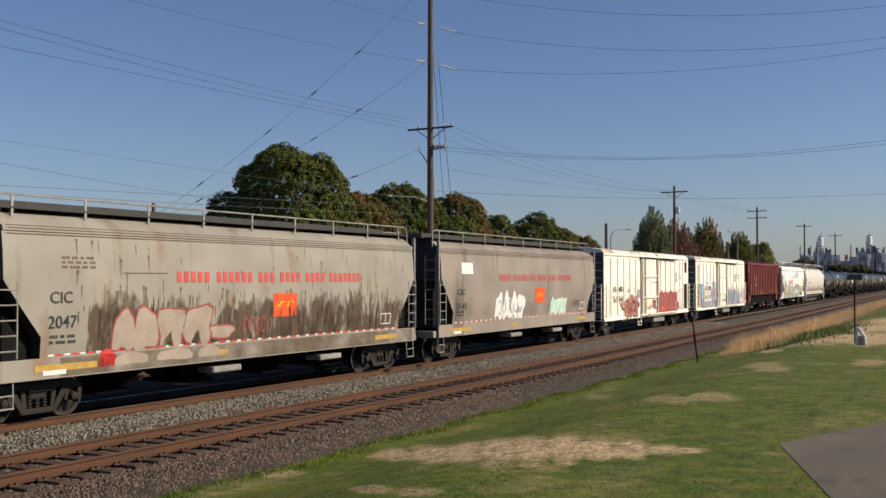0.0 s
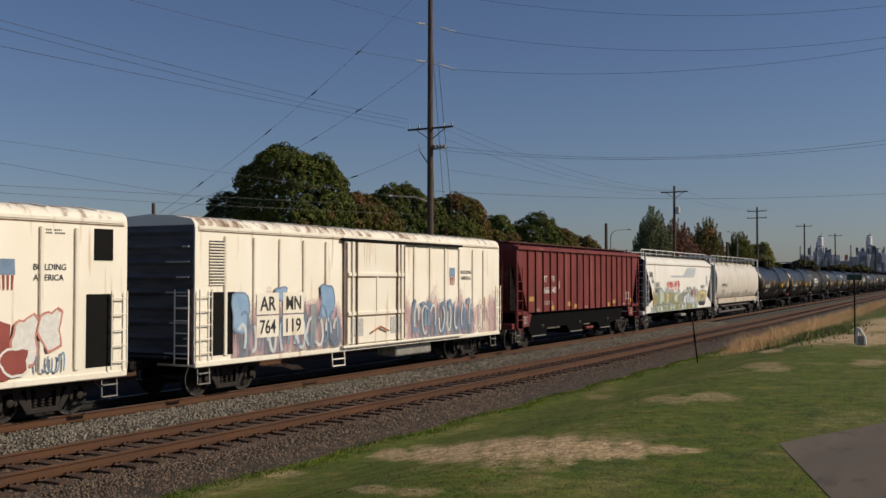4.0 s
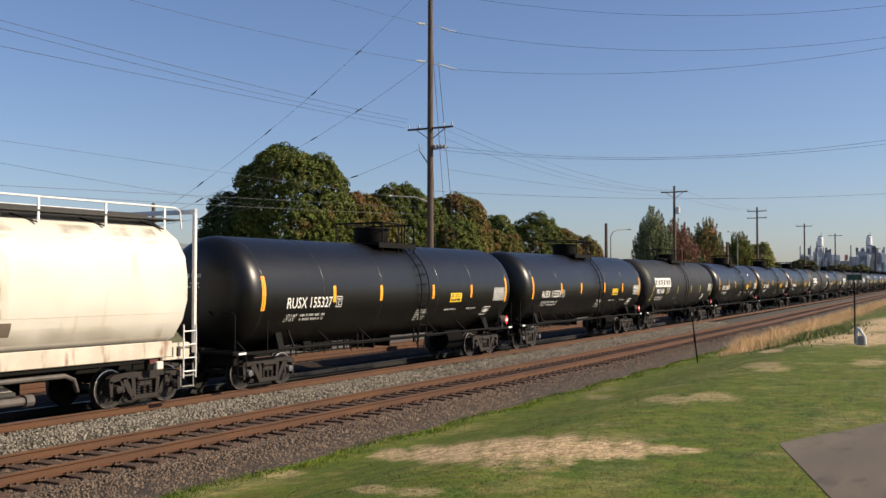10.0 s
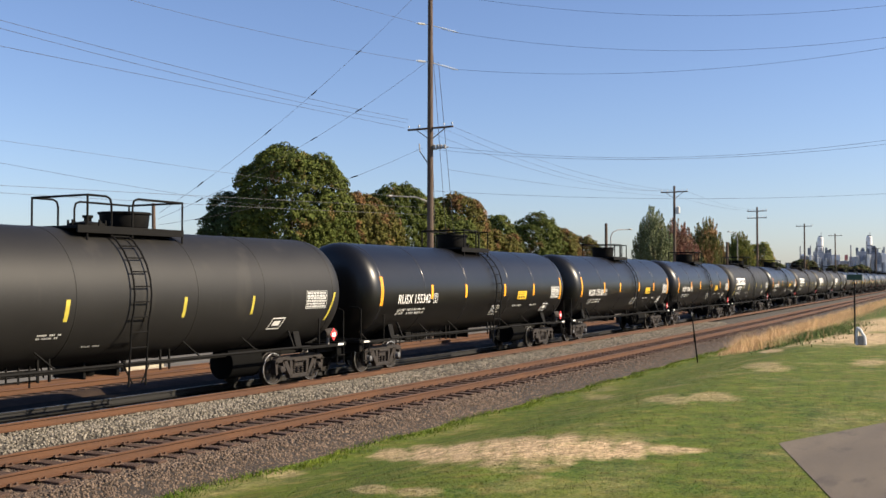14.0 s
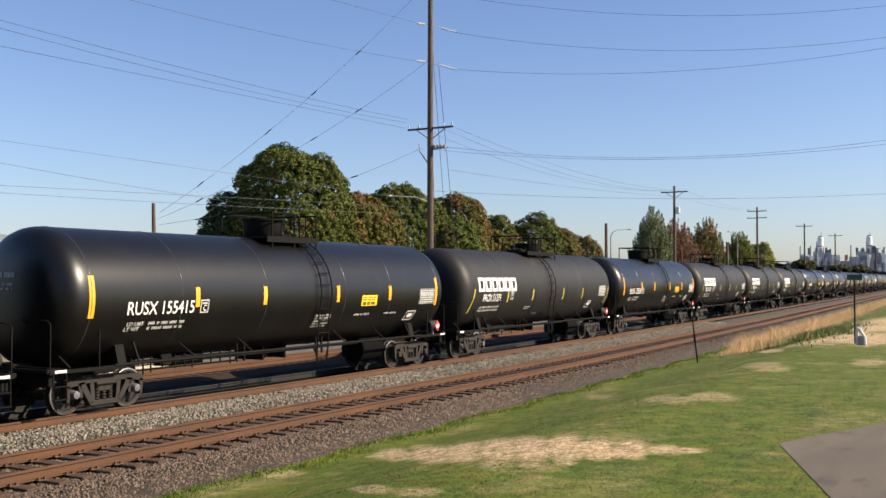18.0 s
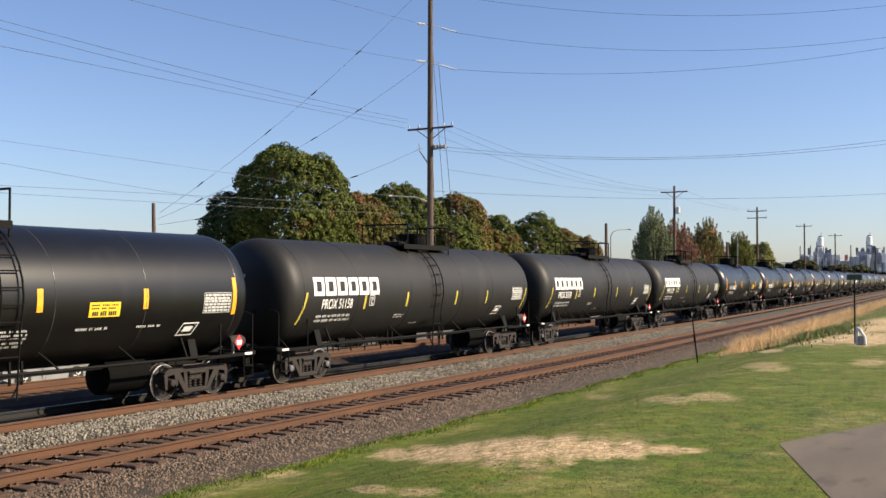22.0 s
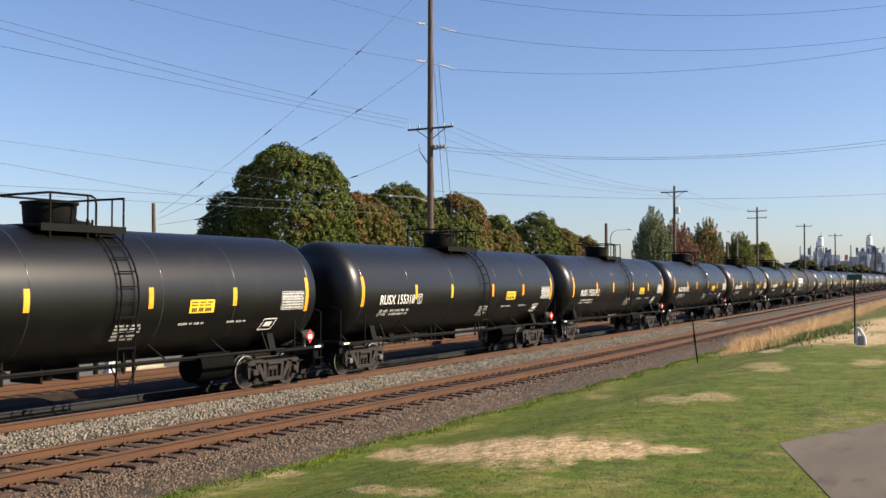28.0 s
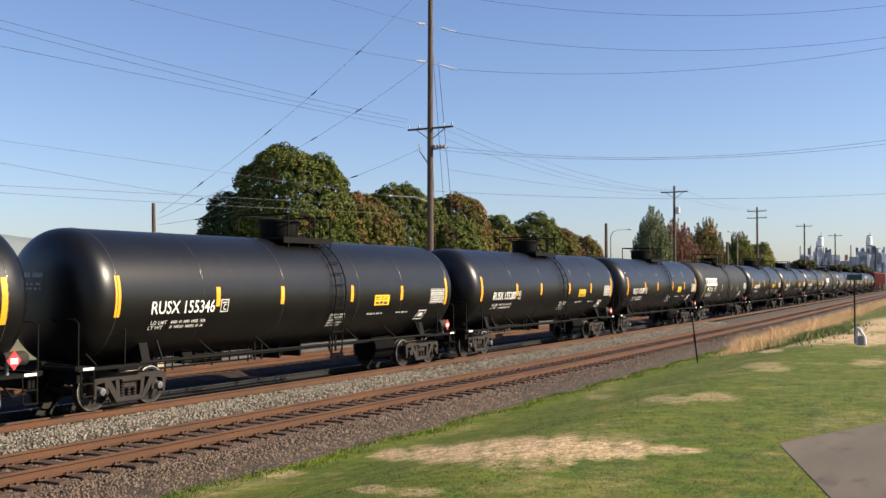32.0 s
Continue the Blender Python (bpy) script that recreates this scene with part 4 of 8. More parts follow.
# ---- ground: one sheet to the horizon ----
def ground_sheet():
    xs = np.unique(np.concatenate([np.linspace(-3000, -60, 12), np.arange(-60, 120, 3.0), np.arange(120, 420, 12.0), np.linspace(420, 4000, 24)]))
    qs = np.unique(np.concatenate([np.linspace(-3500, -60, 14), [-45, -36, -30, -28, -25, -24, -20.5, -15, -14.2, -12.4, -12, -8.6, -5.5, -3, 0, 3, 6.9], np.arange(7, 24, 0.5), [26, 30, 45, 80, 200, 800, 2500]]))
    verts = []
    for x in xs:
        base = float(np.interp(x, _LX, _LY)) if x > 0 else AWAY
        for q in qs:
            verts.append((x, base - q, float(lie(q)) - 0.004))
    n = len(qs)
    faces, slots = [], []
    for i in range(len(xs) - 1):
        for j in range(n - 1):
            faces.append((i * n + j, i * n + j + 1, (i + 1) * n + j + 1, (i + 1) * n + j))
            q = (qs[j] + qs[j + 1]) / 2
            far = xs[i] > 300 or xs[i] < -100
            slots.append(3 if (q < -20.5 or q > 45 or far and abs(q) > 12) else 2 if q < -11 else 1 if q < 6.9 else 0)
    me = big_mesh("ground", verts, faces, None, True)
    for m in (LAWN, DIRT, VERGE, FIELD):
        me.materials.append(m)
    me.polygons.foreach_set("material_index", np.array(slots, np.int32))
    return tagged(new("ground", me), "mown lawn with straw-dry patches, bare dirt and dry verges", "ground", kind="structure")


ground_sheet()


def along(profile, s0, s1, step, lat0, closed=True, grow=None):
    """Sweeps a cross-section of (lat, z) along the railway."""
    ss = [s0]
    while ss[-1] < s1:
        ss.append(min(s1, ss[-1] + step * (1 if ss[-1] < 150 else 4)))
    sh = Shape()
    n = len(profile)
    vs = [track(s, lat0 + a, z) for s in ss for a, z in profile]
    fs = [(i * n + k, i * n + (k + 1) % n, (i + 1) * n + (k + 1) % n, (i + 1) * n + k) for i in range(len(ss) - 1) for k in range(n if closed else n - 1)]
    if closed:
        fs += [tuple(range(n)), tuple((len(ss) - 1) * n + k for k in range(n))]
    return sh.add(vs, fs)


def ballast_bed(name, lat, half, top, toe, m, label, foot=-0.58):
    """Stone bed with shoulders, under the sleepers."""
    prof = [(-half - toe, min(foot + 0.03, -0.55)), (-half, top), (-1.3, top + 0.01), (0, top), (1.3, top + 0.01), (half, top), (half + toe, foot)]
    ob = new(name, along(prof, -80, 900, 2.0, lat, False).mesh(name, m))
    return tagged(ob, label, "ballast", kind="structure")


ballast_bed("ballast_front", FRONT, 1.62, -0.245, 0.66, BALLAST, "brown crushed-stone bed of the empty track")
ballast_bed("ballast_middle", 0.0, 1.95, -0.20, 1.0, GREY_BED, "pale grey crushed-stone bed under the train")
ballast_bed("ballast_back", BACK, 1.7, -0.66, 0.5, OLD_BED, "dirty reddish bed of the third track, darkened for the train's shade", -0.82)
# Near-black sheet: oily stone and the train's painted shade beyond it.
_oil = new("ballast_oily", along([(-7.0, -0.83), (-6.9, -0.79), (-5.5, -0.79), (-3.0, -0.54), (-1.95, -0.192), (0.80, -0.19)], -80, 500, 2.0, 0.0, False).mesh("ballast_oily", OIL_AND_SHADE))
tagged(_oil, "oily stone under the train, with its shade put into the colour", "ballast", kind="structure")

RAIL_HALF = [(-0.07, -0.178), (-0.07, -0.165), (-0.012, -0.150), (-0.009, -0.05), (-0.036, -0.038), (-0.037, -0.012), (-0.025, 0.0)]
RAIL_PROF = RAIL_HALF + [(-a, z) for a, z in RAIL_HALF[::-1]]


def railway(name, lat, label, top, shift=0.0, oily=False):
    tr = thing(name, label, "railway track", "railway tracks")
    tr["kind"] = "structure"
    for sg in (-1, 1):
        r = part("rail", along([(a + sg * GAUGE, z + shift) for a, z in RAIL_PROF], -80, 900, 2.5, lat), RAIL_OIL_SHADE if oily and sg < 0 else RAIL, tr)
        part("rail_head", along([(sg * GAUGE - 0.024, shift + 0.0015), (sg * GAUGE + 0.024, shift + 0.0015)], -80, 900, 2.5, lat, False), top, r, "worn rail head")
    return tr


TRACK_FRONT = railway("track_front", FRONT, "empty rusty railway track on dark timber sleepers", RAIL_OLD)
TRACK_MIDDLE = railway("track_middle", 0.0, "railway track that carries the train", RAIL_TOP, oily=True)
TRACK_BACK = railway("track_back", BACK, "rusty third track beyond the train", RAIL_OLD, -0.45)


def sleepers():
    rng = random.Random(5)
    kinds = []
    for k in range(4):
        w = 0.112 + 0.006 * k
        kinds.append(Shape().box(-w, w, -1.29 + 0.03 * k, 1.29 - 0.02 * k, -0.36, -0.176 - 0.006 * k, 0.012).mesh("sleeper", TIE))
    s = 4.0
    while s < 90:
        p = track(s, FRONT)
        ob = part("sleeper", kinds[rng.randrange(4)], None, TRACK_FRONT, "", p, heading(s) + rng.uniform(-0.02, 0.02))
        s += 0.52 + rng.uniform(-0.03, 0.03)
    for tr, lat, s0, s1, st in ((TRACK_FRONT, FRONT, 90, 420, 0.55), (TRACK_MIDDLE, 0.0, -20, 300, 0.55), (TRACK_BACK, BACK, -20, 200, 0.55)):
        sh = Shape()
        s = s0
        while s < s1:
            p, h = track(s, lat), heading(s)
            sh.box(-0.11, 0.11, -1.28, 1.28, -0.36, -0.185, 0, Matrix.Translation(p + Vector((0, 0, -0.45 if lat == BACK else 0))) @ Matrix.Rotation(h, 4, "Z"))
            s += st
        tagged(part("sleepers_beyond", sh, OIL_AND_SHADE if tr is TRACK_MIDDLE else TIE, tr, smooth=0), kind="stuff")
    # tie plates and spike heads on the empty track
    sh = Shape()
    s = 4.0
    rng = random.Random(5)
    while s < 70:
        rng.randrange(4), rng.uniform(-0.02, 0.02)
        m = Matrix.Translation(track(s, FRONT)) @ Matrix.Rotation(heading(s), 4, "Z")
        for sg in (-1, 1):
            sh.box(-0.095, 0.095, sg * GAUGE - 0.16, sg * GAUGE + 0.16, -0.182, -0.168, 0, m)
            for dx, dy in ((-0.05, -0.10), (0.05, 0.10), (0.06, -0.11)):
                sh.box(dx - 0.016, dx + 0.016, sg * GAUGE + dy - 0.02, sg * GAUGE + dy + 0.02, -0.17, -0.135, 0, m)
        for k in range(3):
            sh.box(0.16, 0.22, -1.0 + k, -0.96 + k, -0.21, -0.16, 0, m) if rng.random() < 0.15 else None
        s += 0.52 + rng.uniform(-0.03, 0.03)
    tagged(part("tie_plates", sh, RAIL_OLD, TRACK_FRONT, smooth=0), kind="stuff")


# ---- loose stone, grass ----
def bed_height(q, lo, half, top, toe):
    d = np.abs(q - lo) - half
    return np.where(d < 0, top, top - d / toe * 0.36)


def scatter_stones(name, m, label, areas, size, seed):
    """Crushed stone: squashed, turned octahedra in one mesh."""
    r = np.random.RandomState(seed)
    octa = np.array([(1, 0, 0), (-1, 0, 0), (0, 1, 0), (0, -1, 0), (0, 0, 1), (0, 0, -1)], float)
    tri = np.array([(0, 2, 4), (2, 1, 4), (1, 3, 4), (3, 0, 4), (2, 0, 5), (1, 2, 5), (3, 1, 5), (0, 3, 5)])
    P = []
    for s0, s1, q0, q1, dens, lo, half, top, toe in areas:
        n = int((s1 - s0) * (q1 - q0) * dens)
        s, q = r.uniform(s0, s1, n), r.uniform(q0, q1, n)
        h = np.array([heading(x) for x in s])
        base = np.array([track(x)[:2] for x in s])
        z = bed_height(q, lo, half, top, toe)
        P.append(np.stack([base[:, 0] + np.sin(h) * q, base[:, 1] - np.cos(h) * q, z + 0.004], 1))
    P = np.concatenate(P)
    n = len(P)
    sc = r.uniform(0.55, 1.25, (n, 1, 3)) * size * np.array([1, 1, 0.8])
    a, b = r.uniform(0, 6.28, n), r.uniform(0, 6.28, n)
    v = octa[None] * sc + r.uniform(-0.3, 0.3, (n, 6, 3)) * size
    ca, sa, cb, sb = np.cos(a)[:, None], np.sin(a)[:, None], np.cos(b)[:, None], np.sin(b)[:, None]
    x, y, z = v[..., 0] * ca - v[..., 1] * sa, v[..., 0] * sa + v[..., 1] * ca, v[..., 2]
    y, z = y * cb - z * sb, y * sb + z * cb
    v = np.stack([x, y, z], 2) + P[:, None]
    f = (tri[None] + (np.arange(n) * 6)[:, None, None]).reshape(-1, 3)
    return tagged(new(name, big_mesh(name, v.reshape(-1, 3), f, m)), label, "ballast stones", kind="stuff")


def blades(name, m, label, n, place, tall, wide, seed, lean=0.5, clumps=False):
    """Grass: one narrow leaf a blade."""
    r = np.random.RandomState(seed)
    x, y = place(r, n)
    n = len(x)
    q = side_of(x, y)
    z = lie(q)
    a = r.uniform(0, 6.28, n)
    h = tall * r.uniform(0.5, 1.3, n)
    if clumps:
        h *= 0.30 + 0.85 * np.abs(np.sin(x * 0.53 + np.sin(x * 1.7 + q * 1.3))) ** 1.5
    w = wide * r.uniform(0.6, 1.4, n)
    lx, ly = r.normal(0, lean, n) * h, r.normal(0, lean, n) * h
    base = np.stack([x, y, z - 0.01], 1)
    dx = np.stack([np.cos(a) * w, np.sin(a) * w, np.zeros(n)], 1)
    tip = base + np.stack([lx, ly, h], 1)
    v = np.stack([base - dx, base + dx, tip], 1).reshape(-1, 3)
    f = np.arange(3 * n).reshape(-1, 3)
    return tagged(new(name, big_mesh(name, v, f, m)), label, "grass", kind="stuff")


def turf_place(r, n):
    """Denser near the camera; keeps off the path."""
    d = 9.5 + 45 * r.uniform(0, 1, n) ** 1.9
    a = radians(59.967) + r.uniform(-radians(25), radians(27), n)
    x, y = d * np.sin(a), d * np.cos(a)
    q = side_of(x, y) + 0.25 * np.sin(x * 1.7) + 0.15 * np.sin(x * 4.1)
    ok = (q > 7.0) & ~on_path(x, y)
    return x[ok], y[ok]


PATH_CORNER, PATH_A, PATH_B = np.array((15.85, 3.29)), np.array((18.80, 2.12)), np.array((12.01, 1.93))


def on_path(x, y):
    d = np.stack([x - PATH_CORNER[0], y - PATH_CORNER[1]], -1)
    a, b = PATH_A - PATH_CORNER, PATH_B - PATH_CORNER
    den = a[0] * b[1] - a[1] * b[0]
    u = (d[..., 0] * b[1] - d[..., 1] * b[0]) / den
    v = (a[0] * d[..., 1] - a[1] * d[..., 0]) / den
    return (u > -0.005) & (v > -0.005)


def straw_place(r, n):
    x = 46 + 190 * r.uniform(0, 1, n) ** 1.7
    q = 7.2 + np.abs(r.normal(0, 1.5, n)) + np.clip((56 - x) * 0.06, 0, 1)
    thin = (np.sin(x * 1.1 + 2.0 * q) + np.sin(x * 2.7 - q) + r.normal(0, 0.8, n) < -0.6) | (r.rand(n) > (x - 40) / 22)
    x, q = x[~thin], q[~thin]
    return x, np.interp(x, _LX, _LY) - q


def weeds_place(r, n):
    x, q = r.normal(55, 4.2, n), r.normal(10.6, 1.1, n)
    bald = np.sin(x * 1.9 + q) + np.sin(x * 0.8 - 2.1 * q) < -0.3
    x, q = x[~bald], q[~bald]
    return x, np.interp(x, _LX, _LY) - q


def fringe_place(r, n):
    x = 8 + 50 * r.uniform(0, 1, n) ** 1.5
    q = 6.95 + np.abs(r.normal(0, 0.25, n)) + 0.2 * np.sin(x * 1.3)
    return x, np.interp(x, _LX, _LY) - q


def path_slab():
    a, b = (PATH_A - PATH_CORNER) * 9, (PATH_B - PATH_CORNER) * 9
    sh = Shape()
    n = 24
    vs = []
    for i in range(n + 1):
        for j in range(n + 1):
            p = PATH_CORNER + a * (i / n) + b * (j / n)
            vs.append((p[0], p[1], float(lie(side_of(p[0], p[1]))) + 0.003))
    sh.add(vs, [(i * (n + 1) + j, i * (n + 1) + j + 1, (i + 1) * (n + 1) + j + 1, (i + 1) * (n + 1) + j) for i in range(n) for j in range(n)])
    ob = new("pavement", sh.mesh("pavement", PATH))
    tagged(ob, "tan worn asphalt path with a square corner in the lawn", "path", kind="structure")


path_slab()


def road_beyond():
    ob = new("road", along([(-4, 0.0), (4, 0.0)], -320, 700, 3.0, -18.6, False).mesh("road", ROAD))
    ob.location.z = -1.335
    tagged(ob, "pale asphalt road beyond the tracks", "road", kind="structure")
    ob = new("road_edge_line", along([(-0.08, 0), (0.08, 0)], -80, 300, 3.0, -14.95, False).mesh("road_edge_line", WHITE_INK))
    ob.location.z = -1.328
    tagged(ob, "white painted road edge line", "road marking", kind="structure")


road_beyond()


# ---- poles, wires, lamps ----
def crossarm(pole, z, half, along_y=True, pins=(-0.95, -0.6, 0.5, 0.95), braces=True, r=0.06):
    s = Shape().box(-r, r, -half, half, z - r, z + r, 0.01)
    arm = part("crossarm", s, POLE, pole)
    for k in pins:
        p = Shape().lathe([(z + r, 0.02), (z + r + 0.10, 0.02), (z + r + 0.11, 0.06), (z + r + 0.2, 0.055), (z + r + 0.24, 0.02)], 8, (0, k * half, 0), "z")
        part("insulator", p, PORCELAIN, arm)
    if braces:
        for sg in (-1, 1):
            part("arm_brace", Shape().tube([(r, sg * half * 0.62, z - r), (r, sg * 0.05, z - 0.75)], 0.03, 6), POLE, pole)


def utility_pole(x, y, height, label, r=0.16, lean=0.0):
    pole = thing("utility_pole", label, "utility pole", "line of utility poles")
    pole.location = (x, y, -0.6)
    part("shaft", Shape().tube([(0, 0, -0.9), (lean * 0.5, 0, height * 0.5), (lean, 0, height)], r, 14, r * 0.62), POLE, pole)
    return pole


def all_poles():
    p = utility_pole(57.3, 34.1, 26.0, "tall dark brown wooden transmission pole with several wire levels", 0.24)
    for z, h in ((13.6, 1.75),):
        crossarm(p, z, h)
    for z in (18.0, 20.5, 23.0):
        dead = Shape()
        for sg in (-1, 1):
            d = Vector((0.72, -1.52, -0.5)) if sg > 0 else Vector((-0.75, 0.55, 0.02))
            dead.tube([(0, 0, z), Vector((0, 0, z)) + d * 0.45], 0.025, 6)
            for k in range(7):
                c = Vector((0, 0, z)) + d * (0.48 + k * 0.075)
                dead.tube([c - d.normalized() * 0.03, c + d.normalized() * 0.03], 0.075, 8)
            dead.tube([Vector((0, 0, z)) + d * 0.9, Vector((0, 0, z)) + d * 1.12], 0.025, 6)
        part("strain_insulator", dead, PORCELAIN, p)
    s = Shape().tube([(0.05, -0.2, 12.2), (0.3, -0.9, 12.3), (0.5, -1.1, 12.35)], 0.05, 6).tube([(0, 0.2, 11.3), (-0.1, 0.75, 12.1), (-0.1, 0.8, 12.6)], 0.04, 6)
    for k in range(4):
        s.lathe([(12.2, 0.04), (12.25, 0.10), (12.45, 0.10), (12.5, 0.04)], 8, (0.08 * k, -0.3 - 0.22 * k, 0), "z")
    part("cable_bracket", s, GREY_STEEL, p)
    p = utility_pole(112.5, 34.6, 14.2, "brown wooden utility pole with one crossarm and a transformer can", 0.20)
    crossarm(p, 13.5, 1.55)
    part("transformer", Shape().lathe([(11.0, 0.18), (11.05, 0.24), (11.75, 0.24), (11.85, 0.1)], 14, (0.0, -0.42, 0), "z"), PORCELAIN, p, "pale grey transformer can")
    p = utility_pole(152.0, 34.3, 14.2, "brown wooden utility pole with two crossarms", 0.2)
    crossarm(p, 13.6, 1.4, braces=False)
    crossarm(p, 12.6, 1.4, braces=False)
    for x, y in ((198.0, 36.0), (244.8, 37.8), (356.4, 42.5)):
        p = utility_pole(x, y, 14.0, "distant brown wooden utility pole", 0.2)
        crossarm(p, 13.5, 1.5, braces=False)
    utility_pole(43.3, 44.7, 8.1, "short leaning brown guy stub pole", 0.17, -0.25)
    utility_pole(113.5, 43.2, 10.2, "short thick dark wooden pole stub", 0.26)
    utility_pole(140.9, 35.9, 8.7, "short grey wooden pole stub", 0.28)
    utility_pole(236.0, 62.0, 12.0, "thin grey wooden pole by the far road", 0.25)
    utility_pole(228.0, 55.0, 13.0, "thin pale pole by the far road", 0.2)


all_poles()


def wire(a, b, sag, r=0.0095):
    a, b = Vector(a), Vector(b)
    pts = [a.lerp(b, k / 24) - Vector((0, 0, 4 * sag * (k / 24) * (1 - k / 24))) for k in range(25)]
    ob = new("overhead_wire", Shape().tube(pts, r, 5).mesh("overhead_wire", WIRE))
    return tagged(ob, "thin dark overhead wire between utility poles", "wire", "overhead wires")


def all_wires():
    for a, b, sag in (((56.7, 34.9, 20.04), (37.5, 34.1, 18.24), 0.0), ((56.7, 34.9, 17.49), (29.3, 36.4, 16.02), 0.31),
                      ((56.6, 35.4, 13.59), (22.4, 32.6, 12.57), 0.20), ((56.6, 35.4, 13.36), (22.4, 32.6, 12.28), 0.28), ((56.5, 35.6, 13.02), (22.4, 32.6, 11.56), 0.0),
                      ((37.9, 53.9, 11.44), (71.2, 46.3, 9.95), -0.02), ((31.6, 44.9, 8.97), (69.3, 55.2, 9.02), 0.18),
                      ((28.5, 40.5, 7.24), (57.4, 34.4, 7.73), 0.0), ((28.5, 40.5, 6.92), (57.4, 34.4, 7.28), 0.09),
                      ((58.0, 32.6, 19.36), (68.2, 5.1, 18.21), 1.20), ((58.1, 32.6, 16.92), (66.0, 4.9, 17.18), 0.97), ((57.7, 33.1, 21.91), (68.1, 5.1, 20.09), 1.16),
                      ((57.5, 33.9, 11.86), (66.1, 5.0, 11.61), 1.09), ((57.5, 33.9, 11.60), (66.2, 5.0, 11.34), 0.93), ((57.4, 34.2, 8.86), (82.8, 6.3, 9.52), 0.54),
                      ((58.2, 32.7, 13.06), (113.3, 33.3, 13.05), 0.99), ((57.7, 33.5, 13.06), (112.9, 34.1, 13.05), 1.22), ((56.9, 34.8, 13.06), (112.1, 35.4, 13.05), 1.18),
                      ((58.0, 33.2, 10.28), (112.5, 34.6, 12.40), 0.25), ((113.3, 33.3, 12.98), (152.5, 33.4, 13.09), 0.52), ((111.9, 35.8, 12.98), (151.5, 35.2, 13.09), 0.44)):
        wire(a, b, sag)
    for a, b, sag in (((57.0, 34.1, 22.66), (43.4, 44.6, 6.91), 0.80), ((57.2, 34.2, 17.49), (43.4, 44.7, 6.57), 0.70), ((57.1, 34.6, 11.71), (43.4, 44.6, 6.23), 0.72)):
        g = wire(a, b, sag)
        tagged(g, "dark guy wire with insulators from pole to stub", "guy wire", "guy wires")
        a, b = Vector(a), Vector(b)
        for f in (0.28, 0.45, 0.62, 0.86):
            c = a.lerp(b, f) - Vector((0, 0, 4 * sag * f * (1 - f)))
            d = (b - a).normalized() * 0.25
            part("guy_insulator", Shape().tube([c - d, c + d], 0.035, 6), BLACK_IRON, g)
    for a, b in (((57.2, 34.0, 19.85), (63.7, 36.0, -0.5)), ((57.2, 34.1, 17.49), (61.6, 36.0, -0.5)), ((57.5, 33.6, 17.41), (64.4, 35.6, -0.5))):
        tagged(wire(a, b, 0.0, 0.018), "taut guy wire from pole to ground", "guy wire", "guy wires")


all_wires()


def street_lamp(x, y, top, arm, label="grey steel street lamp with a curved arm"):
    lamp = thing("street_lamp", label, "street lamp", "street lamps")
    lamp.location = (x, y, -0.6)
    h = top + 0.6
    ax, ay = arm
    pts = [(0, 0, -0.9), (0, 0, h - 1.0), (ax * 0.1, ay * 0.1, h - 0.45), (ax * 0.35, ay * 0.35, h - 0.1), (ax, ay, h)]
    part("mast", Shape().tube(pts, 0.09, 8, 0.05), GREY_STEEL, lamp)
    part("lamp_head", Shape().box(ax - 0.4, ax + 0.4, ay - 0.15, ay + 0.15, h - 0.08, h + 0.08, 0.05), GREY_STEEL, lamp)


street_lamp(122.5, 46.0, 9.4, (2.2, -1.8))
street_lamp(161.8, 39.6, 10.4, (-2.2, 0.8))
street_lamp(73.2, 43.5, 10.0, (-2.0, 2.8))


# ---- trees ----
LEAF_A = leaf_mat("dark_green_turning_leaves", ((0.044, 0.062, 0.011), (0.092, 0.106, 0.022)), ((0.095, 0.062, 0.020), (0.15, 0.092, 0.034)), 0.26)
LEAF_B = leaf_mat("reddening_leaves", ((0.0603, 0.0627, 0.0117), (0.121, 0.106, 0.0258)), ((0.115, 0.056, 0.023), (0.185, 0.098, 0.042)), 0.52)
LEAF_G = leaf_mat("grey_green_feathery_leaves", ((0.105, 0.128, 0.055), (0.245, 0.265, 0.14)), ((0.17, 0.14, 0.075), (0.25, 0.20, 0.11)), 0.20)
LEAF_R = leaf_mat("dull_red_feathery_leaves", ((0.115, 0.095, 0.052), (0.22, 0.175, 0.09)), ((0.20, 0.095, 0.070), (0.32, 0.17, 0.12)), 0.72)
LEAF_O = leaf_mat("rust_orange_feathery_leaves", ((0.115, 0.122, 0.035), (0.215, 0.21, 0.07)), ((0.30, 0.17, 0.068), (0.42, 0.26, 0.12)), 0.50)
LEAF_Y = leaf_mat("yellow_green_leaves", ((0.10, 0.115, 0.022), (0.20, 0.20, 0.05)), ((0.20, 0.15, 0.04), (0.28, 0.20, 0.06)), 0.40)
LEAF_D = leaf_mat("deep_blue_green_leaves", ((0.026, 0.043, 0.014), (0.056, 0.074, 0.026)), ((0.06, 0.05, 0.02), (0.09, 0.07, 0.03)), 0.15)
LEAF_C = leaf_mat("olive_green_leaves", ((0.0435, 0.059, 0.0173), (0.105, 0.112, 0.0431)), ((0.0869, 0.056, 0.0216), (0.14, 0.0899, 0.037)), 0.42)


def lumps(d, r, waves, freq):
    """An uneven surface over directions, about -1 to 1."""
    out = np.zeros(len(d))
    for _ in range(waves):
        w = r.normal(size=3)
        out += np.sin(d @ (w / np.linalg.norm(w)) * freq + r.uniform(0, 6.28))
    return out / math.sqrt(waves / 2)


